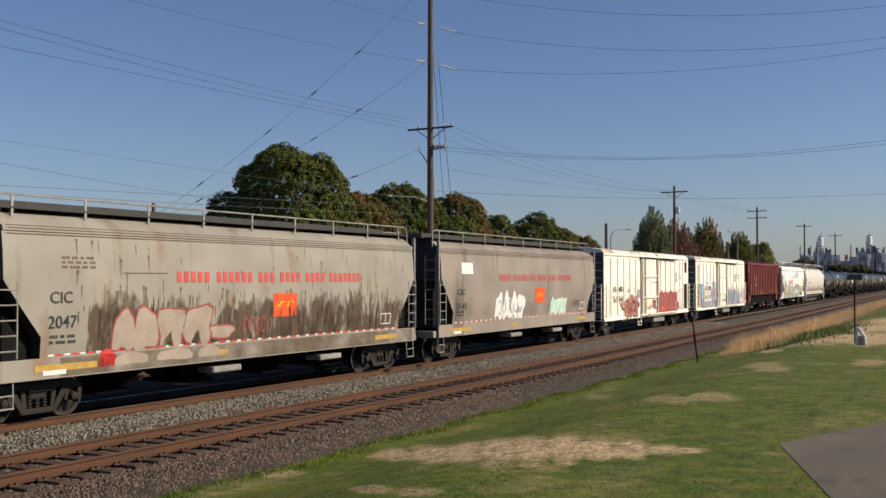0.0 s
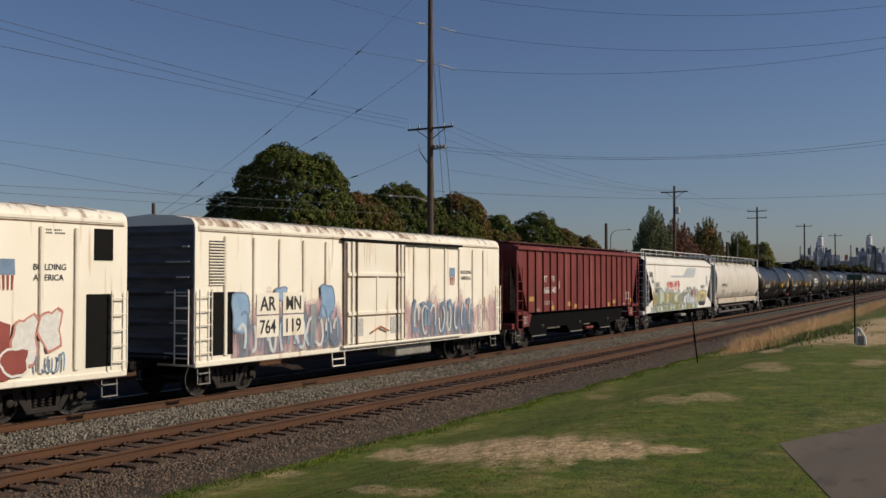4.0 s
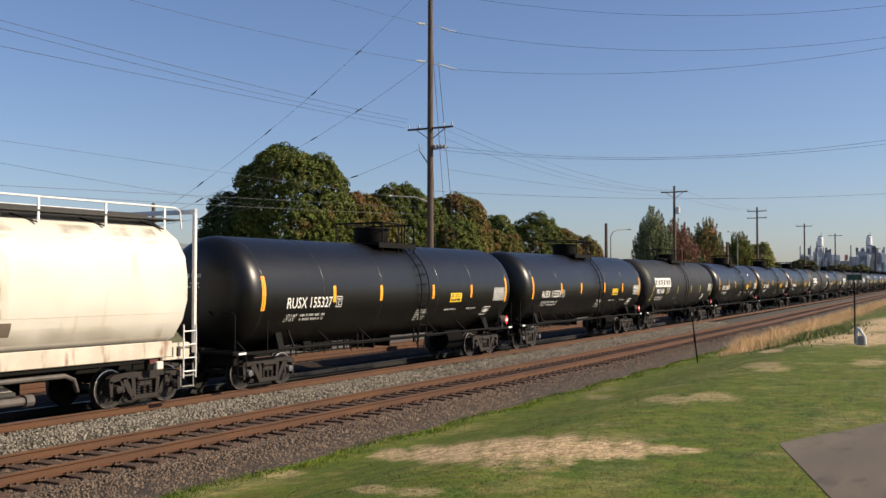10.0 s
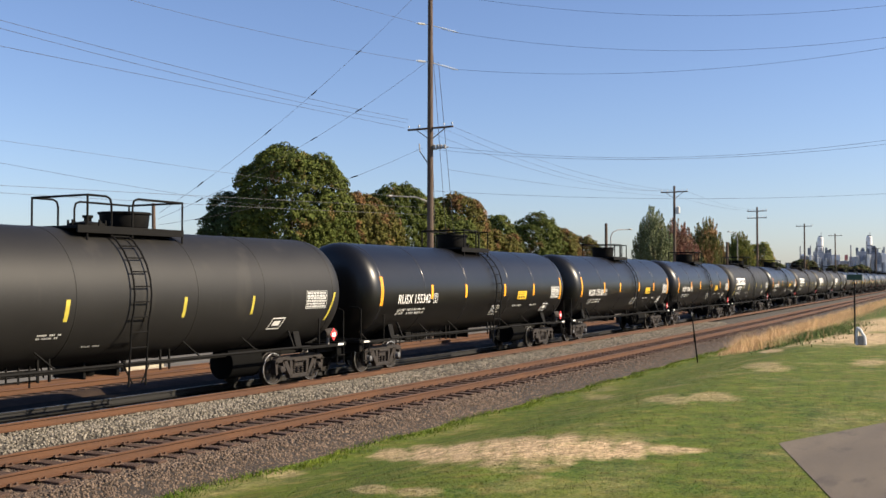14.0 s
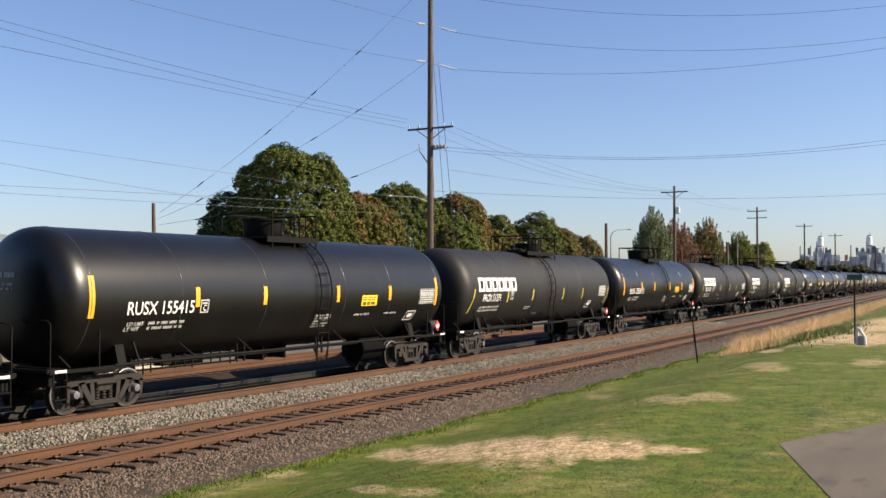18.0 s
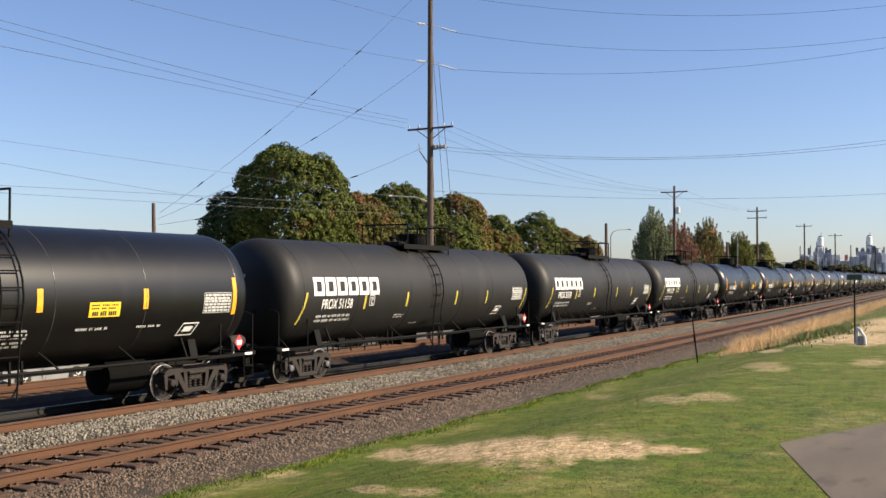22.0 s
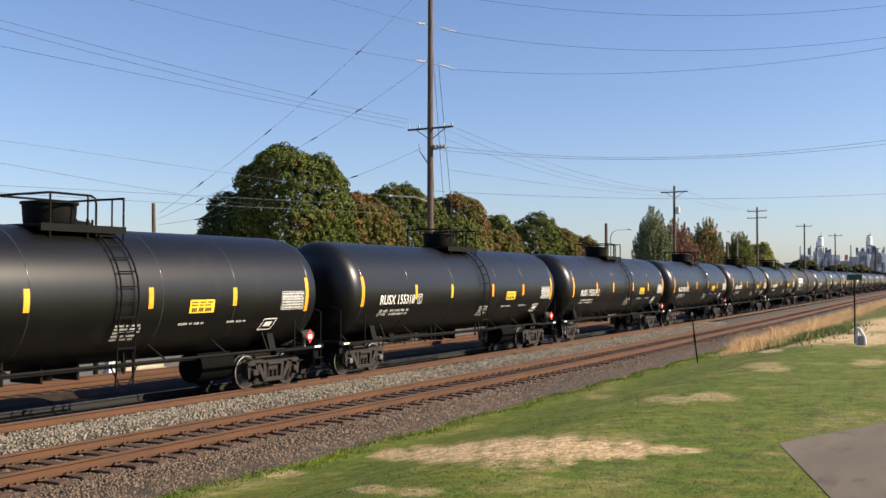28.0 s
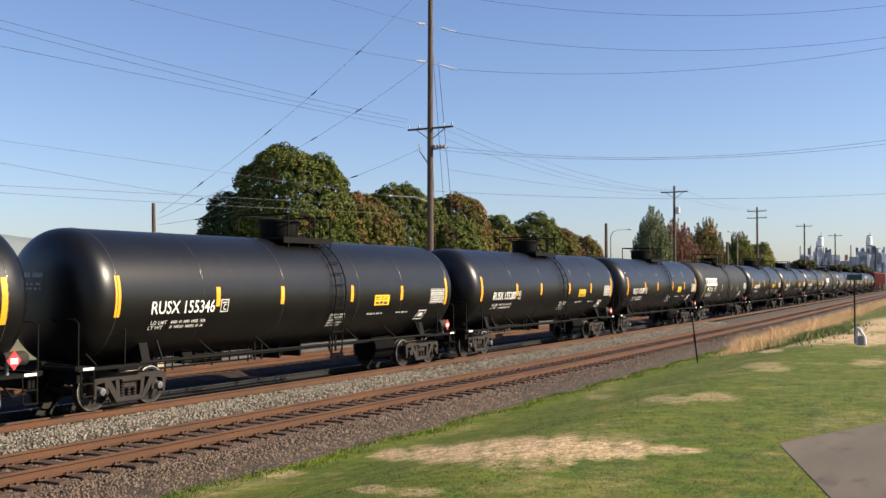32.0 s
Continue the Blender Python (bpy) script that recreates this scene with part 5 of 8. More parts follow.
def tree(x, y, height, wide, leaves, label, seed=1, base=0.10, tuft=0.50, square=2.5):
    """Broad tree: a full crown of rounded leaf tufts over an uneven dome, on a trunk with limbs."""
    r = np.random.RandomState(seed)
    t = thing("tree", label, "tree", "trees beyond the tracks")
    t.location = (x, y, -0.6)
    mid, tall = height * (1 + base) / 2, height * (1 - base) / 2
    trunk = Shape()
    fork = height * 0.28
    trunk.tube([(0, 0, 0), (0.05, 0.03, fork * 0.6), (0, 0, fork)], height * 0.026, 10, height * 0.02)
    area = 4 * math.pi * wide * (wide + 2 * tall) / 3
    n = int(min(2300, 2.6 * area / tuft ** 2 / 2.2))
    k = np.arange(n) + 0.5
    zc, a = 1 - 1.9 * k / n, k * 2.39996 + r.uniform(-0.4, 0.4, n)
    rad = np.sqrt(1 - zc ** 2)
    d = np.stack([rad * np.cos(a), rad * np.sin(a), zc], 1)
    span = 1 / (np.abs(d) ** square).sum(1) ** (1 / square)
    span *= 0.96 + 0.055 * lumps(d, r, 5, 4.5) + 0.05 * lumps(d, r, 6, 10.0)
    deep = np.where(r.rand(n) < 0.72, r.uniform(0.93, 1.0, n), r.uniform(0.74, 0.92, n))
    size = tuft * r.uniform(0.7, 1.35, n)
    heart = d * (span * deep)[:, None] * np.array((wide - tuft * 0.6, wide - tuft * 0.6, tall - tuft * 0.5)) + np.array((0, 0, mid))
    for j in range(0, n, max(1, n // 14)):
        c = heart[j] * 0.93
        trunk.tube([(0, 0, fork * 0.7), tuple(c * np.array((0.45, 0.45, 0.8))), tuple(c)], height * 0.010, 6, height * 0.003)
    part("trunk", trunk, BARK, t)
    each = 42
    out = r.normal(size=(n * each, 3))
    out /= np.linalg.norm(out, axis=1)[:, None]
    out += np.repeat(d, each, 0) * 0.75 + np.array((0, 0, 0.25))
    out /= np.linalg.norm(out, axis=1)[:, None]
    m = len(out)
    P = np.repeat(heart, each, 0) + out * np.repeat(size, each)[:, None] * r.uniform(0.72, 1.08, (m, 1)) * np.array((1, 1, 0.85))
    nrm = out + r.normal(0, 0.33, out.shape)
    keep = P[:, 2] > height * base * 0.6
    P, nrm = P[keep], nrm[keep]
    m = len(P)
    nrm /= np.linalg.norm(nrm, axis=1)[:, None]
    u = np.cross(nrm, r.normal(size=(m, 3)))
    u /= np.linalg.norm(u, axis=1)[:, None]
    w = np.cross(nrm, u)
    sz = tuft * 0.42 * r.uniform(0.6, 1.2, (m, 1))
    v = np.stack([P - u * sz * 0.5, P + w * sz * 0.42 + nrm * sz * 0.10, P + u * sz * 0.6, P - w * sz * 0.42 + nrm * sz * 0.10], 1).reshape(-1, 3)
    part("crown", big_mesh("crown", v, np.arange(4 * m).reshape(-1, 4), leaves), None, t)
    return t


def feather_tree(x, y, height, wide, leaves, label, seed, branches=150, per=420):
    """Slender tree: many steep branches that end in loose plumes of small leaves."""
    r = np.random.RandomState(seed)
    t = thing("tree", label, "tree", "trees beyond the tracks")
    t.location = (x, y, -0.6)
    trunk = Shape()
    trunk.tube([(0, 0, 0), (0, 0, height * 0.12)], 0.16, 8, 0.14)
    P, D = [], []
    for k in range(branches):
        a, f = k * 2.39996, math.sqrt((k + 0.5) / branches)
        rad = wide * f * r.uniform(0.85, 1.1)
        top = height * (1 - 0.38 * f ** 2.2) * r.uniform(0.82, 1.0)
        tip = np.array((rad * math.cos(a), rad * math.sin(a), top))
        knee = np.array((rad * 0.72 * math.cos(a), rad * 0.72 * math.sin(a), top * 0.42))
        root = np.array((0, 0, height * 0.10))
        if k % 3 == 0:
            trunk.tube([tuple(root), tuple(knee), tuple(tip * 0.97)], 0.055, 5, 0.012)
        s = r.uniform(0.12, 1.0, per) ** 0.85
        q = ((1 - s) ** 2)[:, None] * root + (2 * s * (1 - s))[:, None] * knee + (s ** 2)[:, None] * tip
        P.append(q + r.normal(0, 1, (per, 3)) * (0.46 * (1.12 - s))[:, None])
        d = 2 * (1 - s)[:, None] * (knee - root) + 2 * s[:, None] * (tip - knee)
        D.append(d / np.linalg.norm(d, axis=1)[:, None] + r.normal(0, 0.45, (per, 3)))
    part("trunk", trunk, BARK, t)
    P, u = np.concatenate(P), np.concatenate(D)
    n = len(P)
    u /= np.linalg.norm(u, axis=1)[:, None]
    w = np.cross(u, r.normal(size=(n, 3)) + np.array((0.4, 0.4, 0)))
    w /= np.linalg.norm(w, axis=1)[:, None]
    sz = r.uniform(0.10, 0.25, (n, 1))
    v = np.stack([P - u * sz * 0.6, P + w * sz * 0.26, P + u * sz * 0.7, P - w * sz * 0.26], 1).reshape(-1, 3)
    part("crown", big_mesh("crown", v, np.arange(4 * n).reshape(-1, 4), leaves), None, t)
    return t


def all_trees():
    big = "large round dark green maple with browning leaf tips"
    red = "broad maple turning red-brown in patches"
    tree(70.9, 56.55, 15.5, 5.4, LEAF_A, big, 44, 0.08)
    # The dark leaf colour carries the shade this tree stands in.
    tree(68.1, 60.8, 10.8, 3.2, LEAF_D, "dark blue-green tree in the shade of its neighbour", 4, 0.05)
    tree(84.0, 59.0, 11.8, 4.7, LEAF_B, red, 5, 0.06)
    tree(99.5, 63.2, 14.5, 5.0, LEAF_A, big, 6, 0.08)
    tree(92.0, 64.0, 12.3, 4.9, LEAF_A, big, 16, 0.08)
    tree(109.0, 60.9, 14.2, 4.7, LEAF_B, red, 7, 0.08)
    tree(103.0, 58.5, 10.6, 4.2, LEAF_A, big, 17, 0.06)
    tree(125.0, 63.2, 12.2, 3.4, LEAF_A, big, 8, 0.08)
    tree(117.0, 60.5, 10.0, 4.2, LEAF_B, red, 18, 0.06)
    tree(135.7, 63.0, 12.7, 4.3, LEAF_A, big, 9, 0.08)
    tree(143.5, 62.0, 11.6, 3.5, LEAF_B, red, 10, 0.08)
    tree(154.5, 62.8, 10.3, 3.3, LEAF_B, red, 11, 0.08)
    wispy = "slender upright tree with feathery reddish foliage"
    feather_tree(130.4, 43.0, 13.8, 2.9, LEAF_G, "slender upright tree with feathery grey-green foliage", 12)
    feather_tree(136.2, 41.8, 12.3, 3.3, LEAF_R, wispy, 13)
    feather_tree(149.3, 41.1, 13.3, 3.0, LEAF_O, "upright tree with rust-orange feathery foliage", 14)
    tree(145.0, 43.1, 8.0, 2.4, LEAF_D, "dark green bush beside the road", 15, 0.04)
    feather_tree(168.0, 40.8, 11.9, 2.7, LEAF_Y, "upright tree with yellow-green foliage", 19)
    tree(181.0, 40.6, 10.0, 2.8, LEAF_Y, "bushy yellow-green tree beside the road", 21, 0.05)
    tree(159.0, 42.2, 8.6, 2.6, LEAF_D, "low dark green tree by the road", 20, 0.05)
    for k, (x, y, h, w) in enumerate(((196, 52, 7.6, 5.0), (212, 50, 7.2, 5.0), (232, 50, 7.4, 4.6), (262, 48, 8.4, 3.4), (284, 50, 7.6, 3.4), (308, 47, 7.4, 3.6), (330, 49, 7.8, 3.0), (182, 50, 7.0, 4.0), (372, 50, 8.0, 5.0))):
        tree(x, y, h, w, LEAF_C, "low olive-green bushy tree beside the far track", 30 + k, 0.02, 0.6)


all_trees()


# ---- trackside things ----
def trackside():
    post = thing("marker_post", "thin dark steel marker post with a pale reflector", "post")
    post.location = (41.96, 11.95, float(lie(8.0)) - 0.05)
    part("shaft", Shape().tube([(0, 0, 0), (-0.10, 0.09, 1.05), (-0.20, 0.18, 2.12)], 0.028, 6), BLACK_IRON, post)
    part("shaft_sleeve", Shape().tube([(-0.085, 0.08, 0.9), (-0.12, 0.11, 1.25)], 0.045, 6), BLACK_IRON, post)
    part("reflector", Shape().box(-0.26, -0.14, 0.16, 0.19, 1.98, 2.14, 0.01), GREY_STEEL, post)
    sign = thing("sign_post", "slim dark sign post with a small dark green plate", "sign post")
    sign.location = (42.73, 5.9, float(lie(14.1)) - 0.02)
    part("shaft", Shape().tube([(0, 0, 0), (0, 0, 2.72)], 0.03, 8), BLACK_IRON, sign)
    part("plate", Shape().box(-0.04, 0.0, -0.30, 0.28, 2.52, 2.74, 0.01), mat("dark_green_sign_enamel", (0.02, 0.055, 0.035), (0.03, 0.075, 0.05), 6.0, 0.45), sign, "dark green sign plate")
    riser = thing("utility_riser", "white-painted bent utility riser pipe with a small cabinet", "utility riser")
    riser.scale = (0.78, 0.78, 0.78)
    riser.location = (41.6, 5.55, float(lie(14.3)))
    white = mat("chalky_white_paint", (0.66, 0.68, 0.70), (0.78, 0.79, 0.80), 6.0, 0.6)
    part("pipe", Shape().tube([(0.05, 0.16, 0), (0.05, 0.16, 0.70), (0.04, 0.10, 0.80), (0, 0.02, 0.78), (-0.02, -0.10, 0.55), (-0.02, -0.20, 0.40), (-0.02, -0.22, 0)], 0.075, 10), white, riser)
    part("cabinet", Shape().box(-0.10, 0.10, -0.16, 0.10, 0.0, 0.46, 0.02), GREY_STEEL, riser)
    part("cap", Shape().lathe([(0.80, 0.06), (0.84, 0.09), (0.90, 0.05)], 10, (0.05, 0.12, 0), "z"), white, riser)


trackside()


# ---- a car on the road beyond, and what stands on the verge ----
CAR_WHEEL = 0.32


def road_car():
    """Silver saloon: shell, glasshouse, windows, bumpers, lamps and four wheels."""
    silver = mat("silver_car_paint", (0.27, 0.275, 0.285), (0.33, 0.335, 0.345), 1.0, 0.3, 0.35, bump=0.0, grain=0.03)
    glass = mat("dark_car_glass", (0.012, 0.014, 0.016), (0.02, 0.022, 0.024), 1.0, 0.08, bump=0.0)
    trim = mat("black_car_trim", (0.012, 0.012, 0.012), (0.02, 0.02, 0.02), 6.0, 0.6, bump=0.0)
    lens = mat("clear_lamp_lens", (0.75, 0.75, 0.72), (0.82, 0.82, 0.80), 6.0, 0.15, bump=0.0)
    saloon = thing("saloon_car", "silver four-door saloon car driving along the road", "car")
    side = [(-2.25, 0.42), (-2.28, 0.72), (-2.15, 0.92), (-1.55, 0.98), (0.85, 0.98), (1.85, 0.86), (2.22, 0.70), (2.26, 0.40), (1.75, 0.24), (-1.75, 0.24)]
    s = Shape()
    rings = [(-0.86, 0.94), (-0.90, 1.0), (0.90, 1.0), (0.86, 0.94)]
    n = len(side)
    vs = [(x * f, y, 0.24 + (z - 0.24) * (0.5 + 0.5 * f)) for y, f in rings for x, z in side]
    fs = [(i * n + k, i * n + (k + 1) % n, (i + 1) * n + (k + 1) % n, (i + 1) * n + k) for i in range(3) for k in range(n)]
    s.add(vs, fs + [tuple(range(n)), tuple(range(4 * n - 1, 3 * n - 1, -1))])
    part("body", s, silver, saloon)
    s = Shape()
    low = [(-1.60, -0.80), (1.00, -0.80), (1.00, 0.80), (-1.60, 0.80)]
    high = [(-0.95, -0.60), (0.20, -0.60), (0.20, 0.60), (-0.95, 0.60)]
    s.add([(x, y, 0.97) for x, y in low] + [(x, y, 1.42) for x, y in high], [(0, 1, 5, 4), (1, 2, 6, 5), (2, 3, 7, 6), (3, 0, 4, 7), (4, 5, 6, 7), (3, 2, 1, 0)])
    part("roof", s, silver, saloon)
    for sy in (-1, 1):
        for x0, x1, t0, t1 in ((-1.30, -0.42, -0.86, -0.42), (-0.34, 0.74, -0.34, 0.16)):
            s = Shape().add([(x0, sy * 0.795, 1.01), (x1, sy * 0.795, 1.01), (t1, sy * 0.645, 1.36), (t0, sy * 0.645, 1.36)], [(0, 1, 2, 3)])
            part("side_window", s, glass, saloon)
        part("head_lamp", Shape().box(2.06, 2.20, sy * 0.72 - 0.16, sy * 0.72 + 0.16, 0.62, 0.74, 0.02), lens, saloon)
        part("tail_lamp", Shape().box(-2.27, -2.15, sy * 0.72 - 0.14, sy * 0.72 + 0.14, 0.68, 0.84, 0.02), PLACARD_RED, saloon)
        part("door_seam", Shape().box(-0.40, -0.38, sy * 0.898 - 0.006, sy * 0.898 + 0.006, 0.36, 0.96), trim, saloon)
        part("wing_mirror", Shape().box(0.62, 0.80, sy * 0.98 - 0.10, sy * 0.98 + 0.10, 0.96, 1.08, 0.03), silver, saloon)
    part("windscreen", Shape().add([(0.96, -0.70, 1.01), (0.96, 0.70, 1.01), (0.26, 0.54, 1.40), (0.26, -0.54, 1.40)], [(0, 1, 2, 3)]), glass, saloon)
    part("rear_window", Shape().add([(-1.56, -0.70, 1.01), (-1.56, 0.70, 1.01), (-1.01, 0.54, 1.40), (-1.01, -0.54, 1.40)], [(0, 1, 2, 3)]), glass, saloon)
    for x in (-2.24, 2.18):
        part("bumper", Shape().box(x - 0.08, x + 0.08, -0.80, 0.80, 0.34, 0.52, 0.04), silver, saloon)
    for dx in (-1.32, 1.32):
        for sy in (-1, 1):
            arch = Shape().lathe([(-0.010, 0.02), (-0.010, 0.37), (0.010, 0.37), (0.010, 0.02)], 20, axis="y")
            part("wheel_arch", arch, trim, saloon, "", (dx, sy * 0.90, CAR_WHEEL + 0.02))
            w = part("wheel", Shape().lathe([(-0.10, 0.20), (-0.10, 0.29), (-0.07, CAR_WHEEL), (0.07, CAR_WHEEL), (0.10, 0.29), (0.10, 0.20)], 24, axis="y"), trim, saloon, "", (dx, sy * 0.85, CAR_WHEEL))
            rim = Shape().lathe([(-0.085, 0.03), (-0.085, 0.06), (0.085, 0.06), (0.085, 0.03)], 12, axis="y")
            for k in range(5):
                a = 2 * math.pi * k / 5
                rim.tube([(0.05 * math.sin(a), sy * 0.09, 0.05 * math.cos(a)), (0.20 * math.sin(a), sy * 0.10, 0.20 * math.cos(a))], 0.032, 6)
            part("rim", rim, GREY_INK, w, "pale five-spoke wheel rim")
    return saloon


ROAD_CAR = road_car()


def verge_things():
    white = mat("chalky_white_paint", (0.66, 0.68, 0.70), (0.78, 0.79, 0.80), 6.0, 0.6)
    box = thing("signal_cabinet", "white-painted metal cabinet between two dark posts", "cabinet")
    box.location = (27.3, 30.6, float(lie(-11.2)))
    part("body", Shape().box(-0.16, 0.16, -0.14, 0.14, 0.0, 0.62, 0.02), white, box)
    part("lid", Shape().box(-0.19, 0.19, -0.17, 0.17, 0.62, 0.67, 0.01), white, box)
    for x, y in ((-0.42, 0.30), (0.40, -0.30)):
        part("guard_post", Shape().tube([(x, y, -0.05), (x, y, 0.66)], 0.10, 10), BLACK_IRON, box)
    pile = thing("timber_stack", "low stack of pale weathered old timbers", "timber stack")
    pile.location = (29.4, 31.4, float(lie(-11.7)))
    pile.rotation_euler = (0, 0, heading(29.0) + 0.04)
    wood = mat("bleached_old_timber", (0.32, 0.28, 0.21), (0.50, 0.45, 0.36), 2.0, 0.9, bump=0.2, stretch=(0.4, 4, 4))
    rng = random.Random(8)
    for k in range(9):
        row, col = divmod(k, 5)
        x = rng.uniform(-0.12, 0.12)
        part("timber", Shape().box(x - 1.15, x + 1.15, -0.6 + col * 0.25 + row * 0.12, -0.38 + col * 0.25 + row * 0.12, row * 0.185, 0.18 + row * 0.185, 0.015), wood, pile)


verge_things()


# ---- far distance ----
def plant():
    # Steel and cladding are paler and bluer: distance haze put into the colour.
    steel = mat("hazy_plant_steel", (0.20, 0.215, 0.25), (0.28, 0.295, 0.33), 0.2, 0.8, bump=0.0)
    pale = mat("distant_pale_concrete", (0.68, 0.68, 0.68), (0.8, 0.8, 0.8), 0.2, 0.8, bump=0.0)
    mid = mat("hazy_grey_cladding", (0.36, 0.375, 0.41), (0.46, 0.47, 0.50), 0.2, 0.8, bump=0.0)
    works = thing("industrial_plant", "distant grey industrial plant with two white-topped towers", "factory")
    works.location = (732.0, 109.0, -0.6)
    works.rotation_euler = (0, 0, math.atan2(-0.989, 0.148))
    rng = random.Random(9)

    def at(px):
        return (px - 1490) * 0.392

    def up(py):
        return (494 - py) * 0.392 + 3.6

    # a jumble of bins, conveyors and frames, higher near the towers
    for x0, x1, top, m in ((1430, 1444, 455, steel), (1444, 1462, 446, mid), (1462, 1474, 449, steel), (1474, 1488, 452, pale), (1488, 1502, 463, mid), (1502, 1514, 456, pale), (1514, 1530, 447, mid),
                           (1530, 1552, 449, steel), (1552, 1564, 450, pale), (1562, 1600, 456, mid), (1398, 1430, 466, mid), (1422, 1430, 451, pale)):
        part("main_block", Shape().box(at(x0), at(x1), -6, 8, 0, up(top), 0.2), m, works)
    for k in range(90):
        x = rng.choice((rng.uniform(1430, 1472), rng.uniform(1508, 1554), rng.uniform(1400, 1598)))
        w = rng.uniform(1.5, 6.0)
        y = rng.uniform(-10, -7)
        part("plant_block", Shape().box(at(x), at(x + w), y - 1, y + 1, 0, up(rng.uniform(452, 476)), 0.1), rng.choice((steel, mid, mid, steel, pale)), works)
    for k in range(34):
        x = rng.choice((rng.uniform(1434, 1472), rng.uniform(1512, 1556)))
        part("roof_unit", Shape().box(at(x), at(x + rng.uniform(1.5, 4.5)), -5, -3, up(452), up(rng.uniform(437, 445))), rng.choice((steel, mid)), works)
    for x in (1455.5, 1534.5):
        part("tower", Shape().lathe([(0, 1.9), (up(422), 1.9), (up(421), 1.6), (up(420), 0.5)], 12, (at(x), 2, 0), "z"), pale, works, "white cylindrical tower")
        part("tower_cap", Shape().box(at(x) - 1.1, at(x) + 1.1, 1, 3, up(421), up(418.5), 0.1).tube([(at(x) + 0.6, 2, up(419)), (at(x) + 0.6, 2, up(413))], 0.22, 6), steel, works)
        part("tower_shaft", Shape().box(at(x) - 2.3, at(x) - 1.6, -15, -13, 0, up(430), 0.1), steel, works)
        part("tower_gallery", Shape().box(at(x) - 2.4, at(x) + 1.8, -16, -12, up(439), up(437), 0.1), steel, works)
    for x, top in ((1423, 437), (1440, 436), (1505, 436)):
        part("stack", Shape().lathe([(0, 0.6), (up(top), 0.4)], 8, (at(x), -8, 0), "z"), steel, works)
    part("flag_panel", Shape().box(at(1495), at(1500), -12, -11, up(462), up(453)), mat("distant_red_panel", (0.55, 0.16, 0.15), (0.65, 0.22, 0.2), 0.3, 0.8, bump=0.0), works)
    bridge = thing("overpass", "distant concrete road bridge on piers", "bridge")
    bridge.location = (560.0, 60.0, -0.6)
    bridge.rotation_euler = (0, 0, math.atan2(-0.989, 0.148))
    part("deck", Shape().box(-2, 160, -5, 5, 6.2, 7.4, 0.1), mid, bridge)
    part("parapet", Shape().box(-2, 160, -5.2, -4.9, 7.4, 8.3), pale, bridge)
    for k in range(7):
        part("pier", Shape().box(4 + 22 * k, 5.4 + 22 * k, -4, 4, 0, 6.2, 0.1), mid, bridge)


plant()


def far_ridge():
    # Blue-grey instead of leaf green: the haze is painted in.
    m = mat("hazy_wooded_hillside", (0.13, 0.16, 0.17), (0.20, 0.23, 0.23), 0.01, 1.0, bump=0.0)
    r = np.random.RandomState(77)
    vs, n = [], 90
    for k in range(n):
        a = radians(10 + 62 * k / (n - 1))
        d = 1500
        h = 57 + 6 * math.sin(k * 0.21) + 3 * math.sin(k * 0.9) + r.uniform(-2.0, 2.0)
        if k > 60:
            h *= max(0.35, 1 - (k - 60) / 40)
        p = Vector((math.sin(a) * d, math.cos(a) * d, 0))
        vs += [tuple(p * 0.94) [:2] + (-2.0,), tuple(p * 0.97)[:2] + (h * 0.75,), tuple(p)[:2] + (h,), tuple(p * 1.15)[:2] + (-2.0,)]
    fs = [(4 * i + j, 4 * i + 4 + j, 4 * i + 5 + j, 4 * i + 1 + j) for i in range(n - 1) for j in range(3)]
    tagged(new("backdrop_hill", Shape().add(vs, fs).mesh("backdrop_hill", m)), "long low wooded hill on the horizon", "hill", kind="structure")


far_ridge()


def woods_behind():
    """A plain, unseen wooded bank, added behind the camera to darken reflections in the cars."""
    m = mat("shaded_wooded_bank", (0.022, 0.032, 0.010), (0.055, 0.066, 0.022), 0.6, 0.95, bump=0.5, fine=4.0, gloss=0.1)
    r = np.random.RandomState(90)
    n, rows = 130, 7
    vs = []
    for k in range(n):
        a = radians(138 + 118 * k / (n - 1))
        tall = 15.5 + 2.0 * math.sin(k * 0.37) + 1.5 * math.sin(k * 0.93 + 1) + r.uniform(-0.8, 0.8)
        for j in range(rows):
            f = j / (rows - 1)
            d = 46 + 7 * f * f + r.uniform(-1.0, 1.0) - (2.5 if 0 < j < 4 else 0)
            vs.append((math.sin(a) * d, math.cos(a) * d, -0.5 + (tall + 0.5) * f))
    fs = [(i * rows + j, (i + 1) * rows + j, (i + 1) * rows + j + 1, i * rows + j + 1) for i in range(n - 1) for j in range(rows - 1)]
    tagged(new("backdrop_woods", Shape().add(vs, fs).mesh("backdrop_woods", m, 0)), "unseen wooded bank added behind the camera", "woods", kind="structure")


woods_behind()


# ---- the train: cars in order, each with its place in the train ----
TRAIN = []


def coupled(car, u, reach=6.85):
    TRAIN.append((car, u, reach))


GLOSSY_TANK = tank_car("glossy")
DULL_TANK = tank_car("dull")
DULL_SET = {3: "51096", 7: "51239", 9: "51158", 10: "51038", 11: "51229", 18: "51", 22: "51"}
NUMBERS = {1: "155327", 2: "155351", 4: "155342", 5: "155306", 6: "155415", 8: "155360", 12: "155385", 13: "155318", 14: "155313", 15: "155346", 16: "155280", 17: "155297",
           19: "155301", 20: "155333", 21: "155350", 23: "155362", 24: "155370", 25: "155388", 26: "155311"}


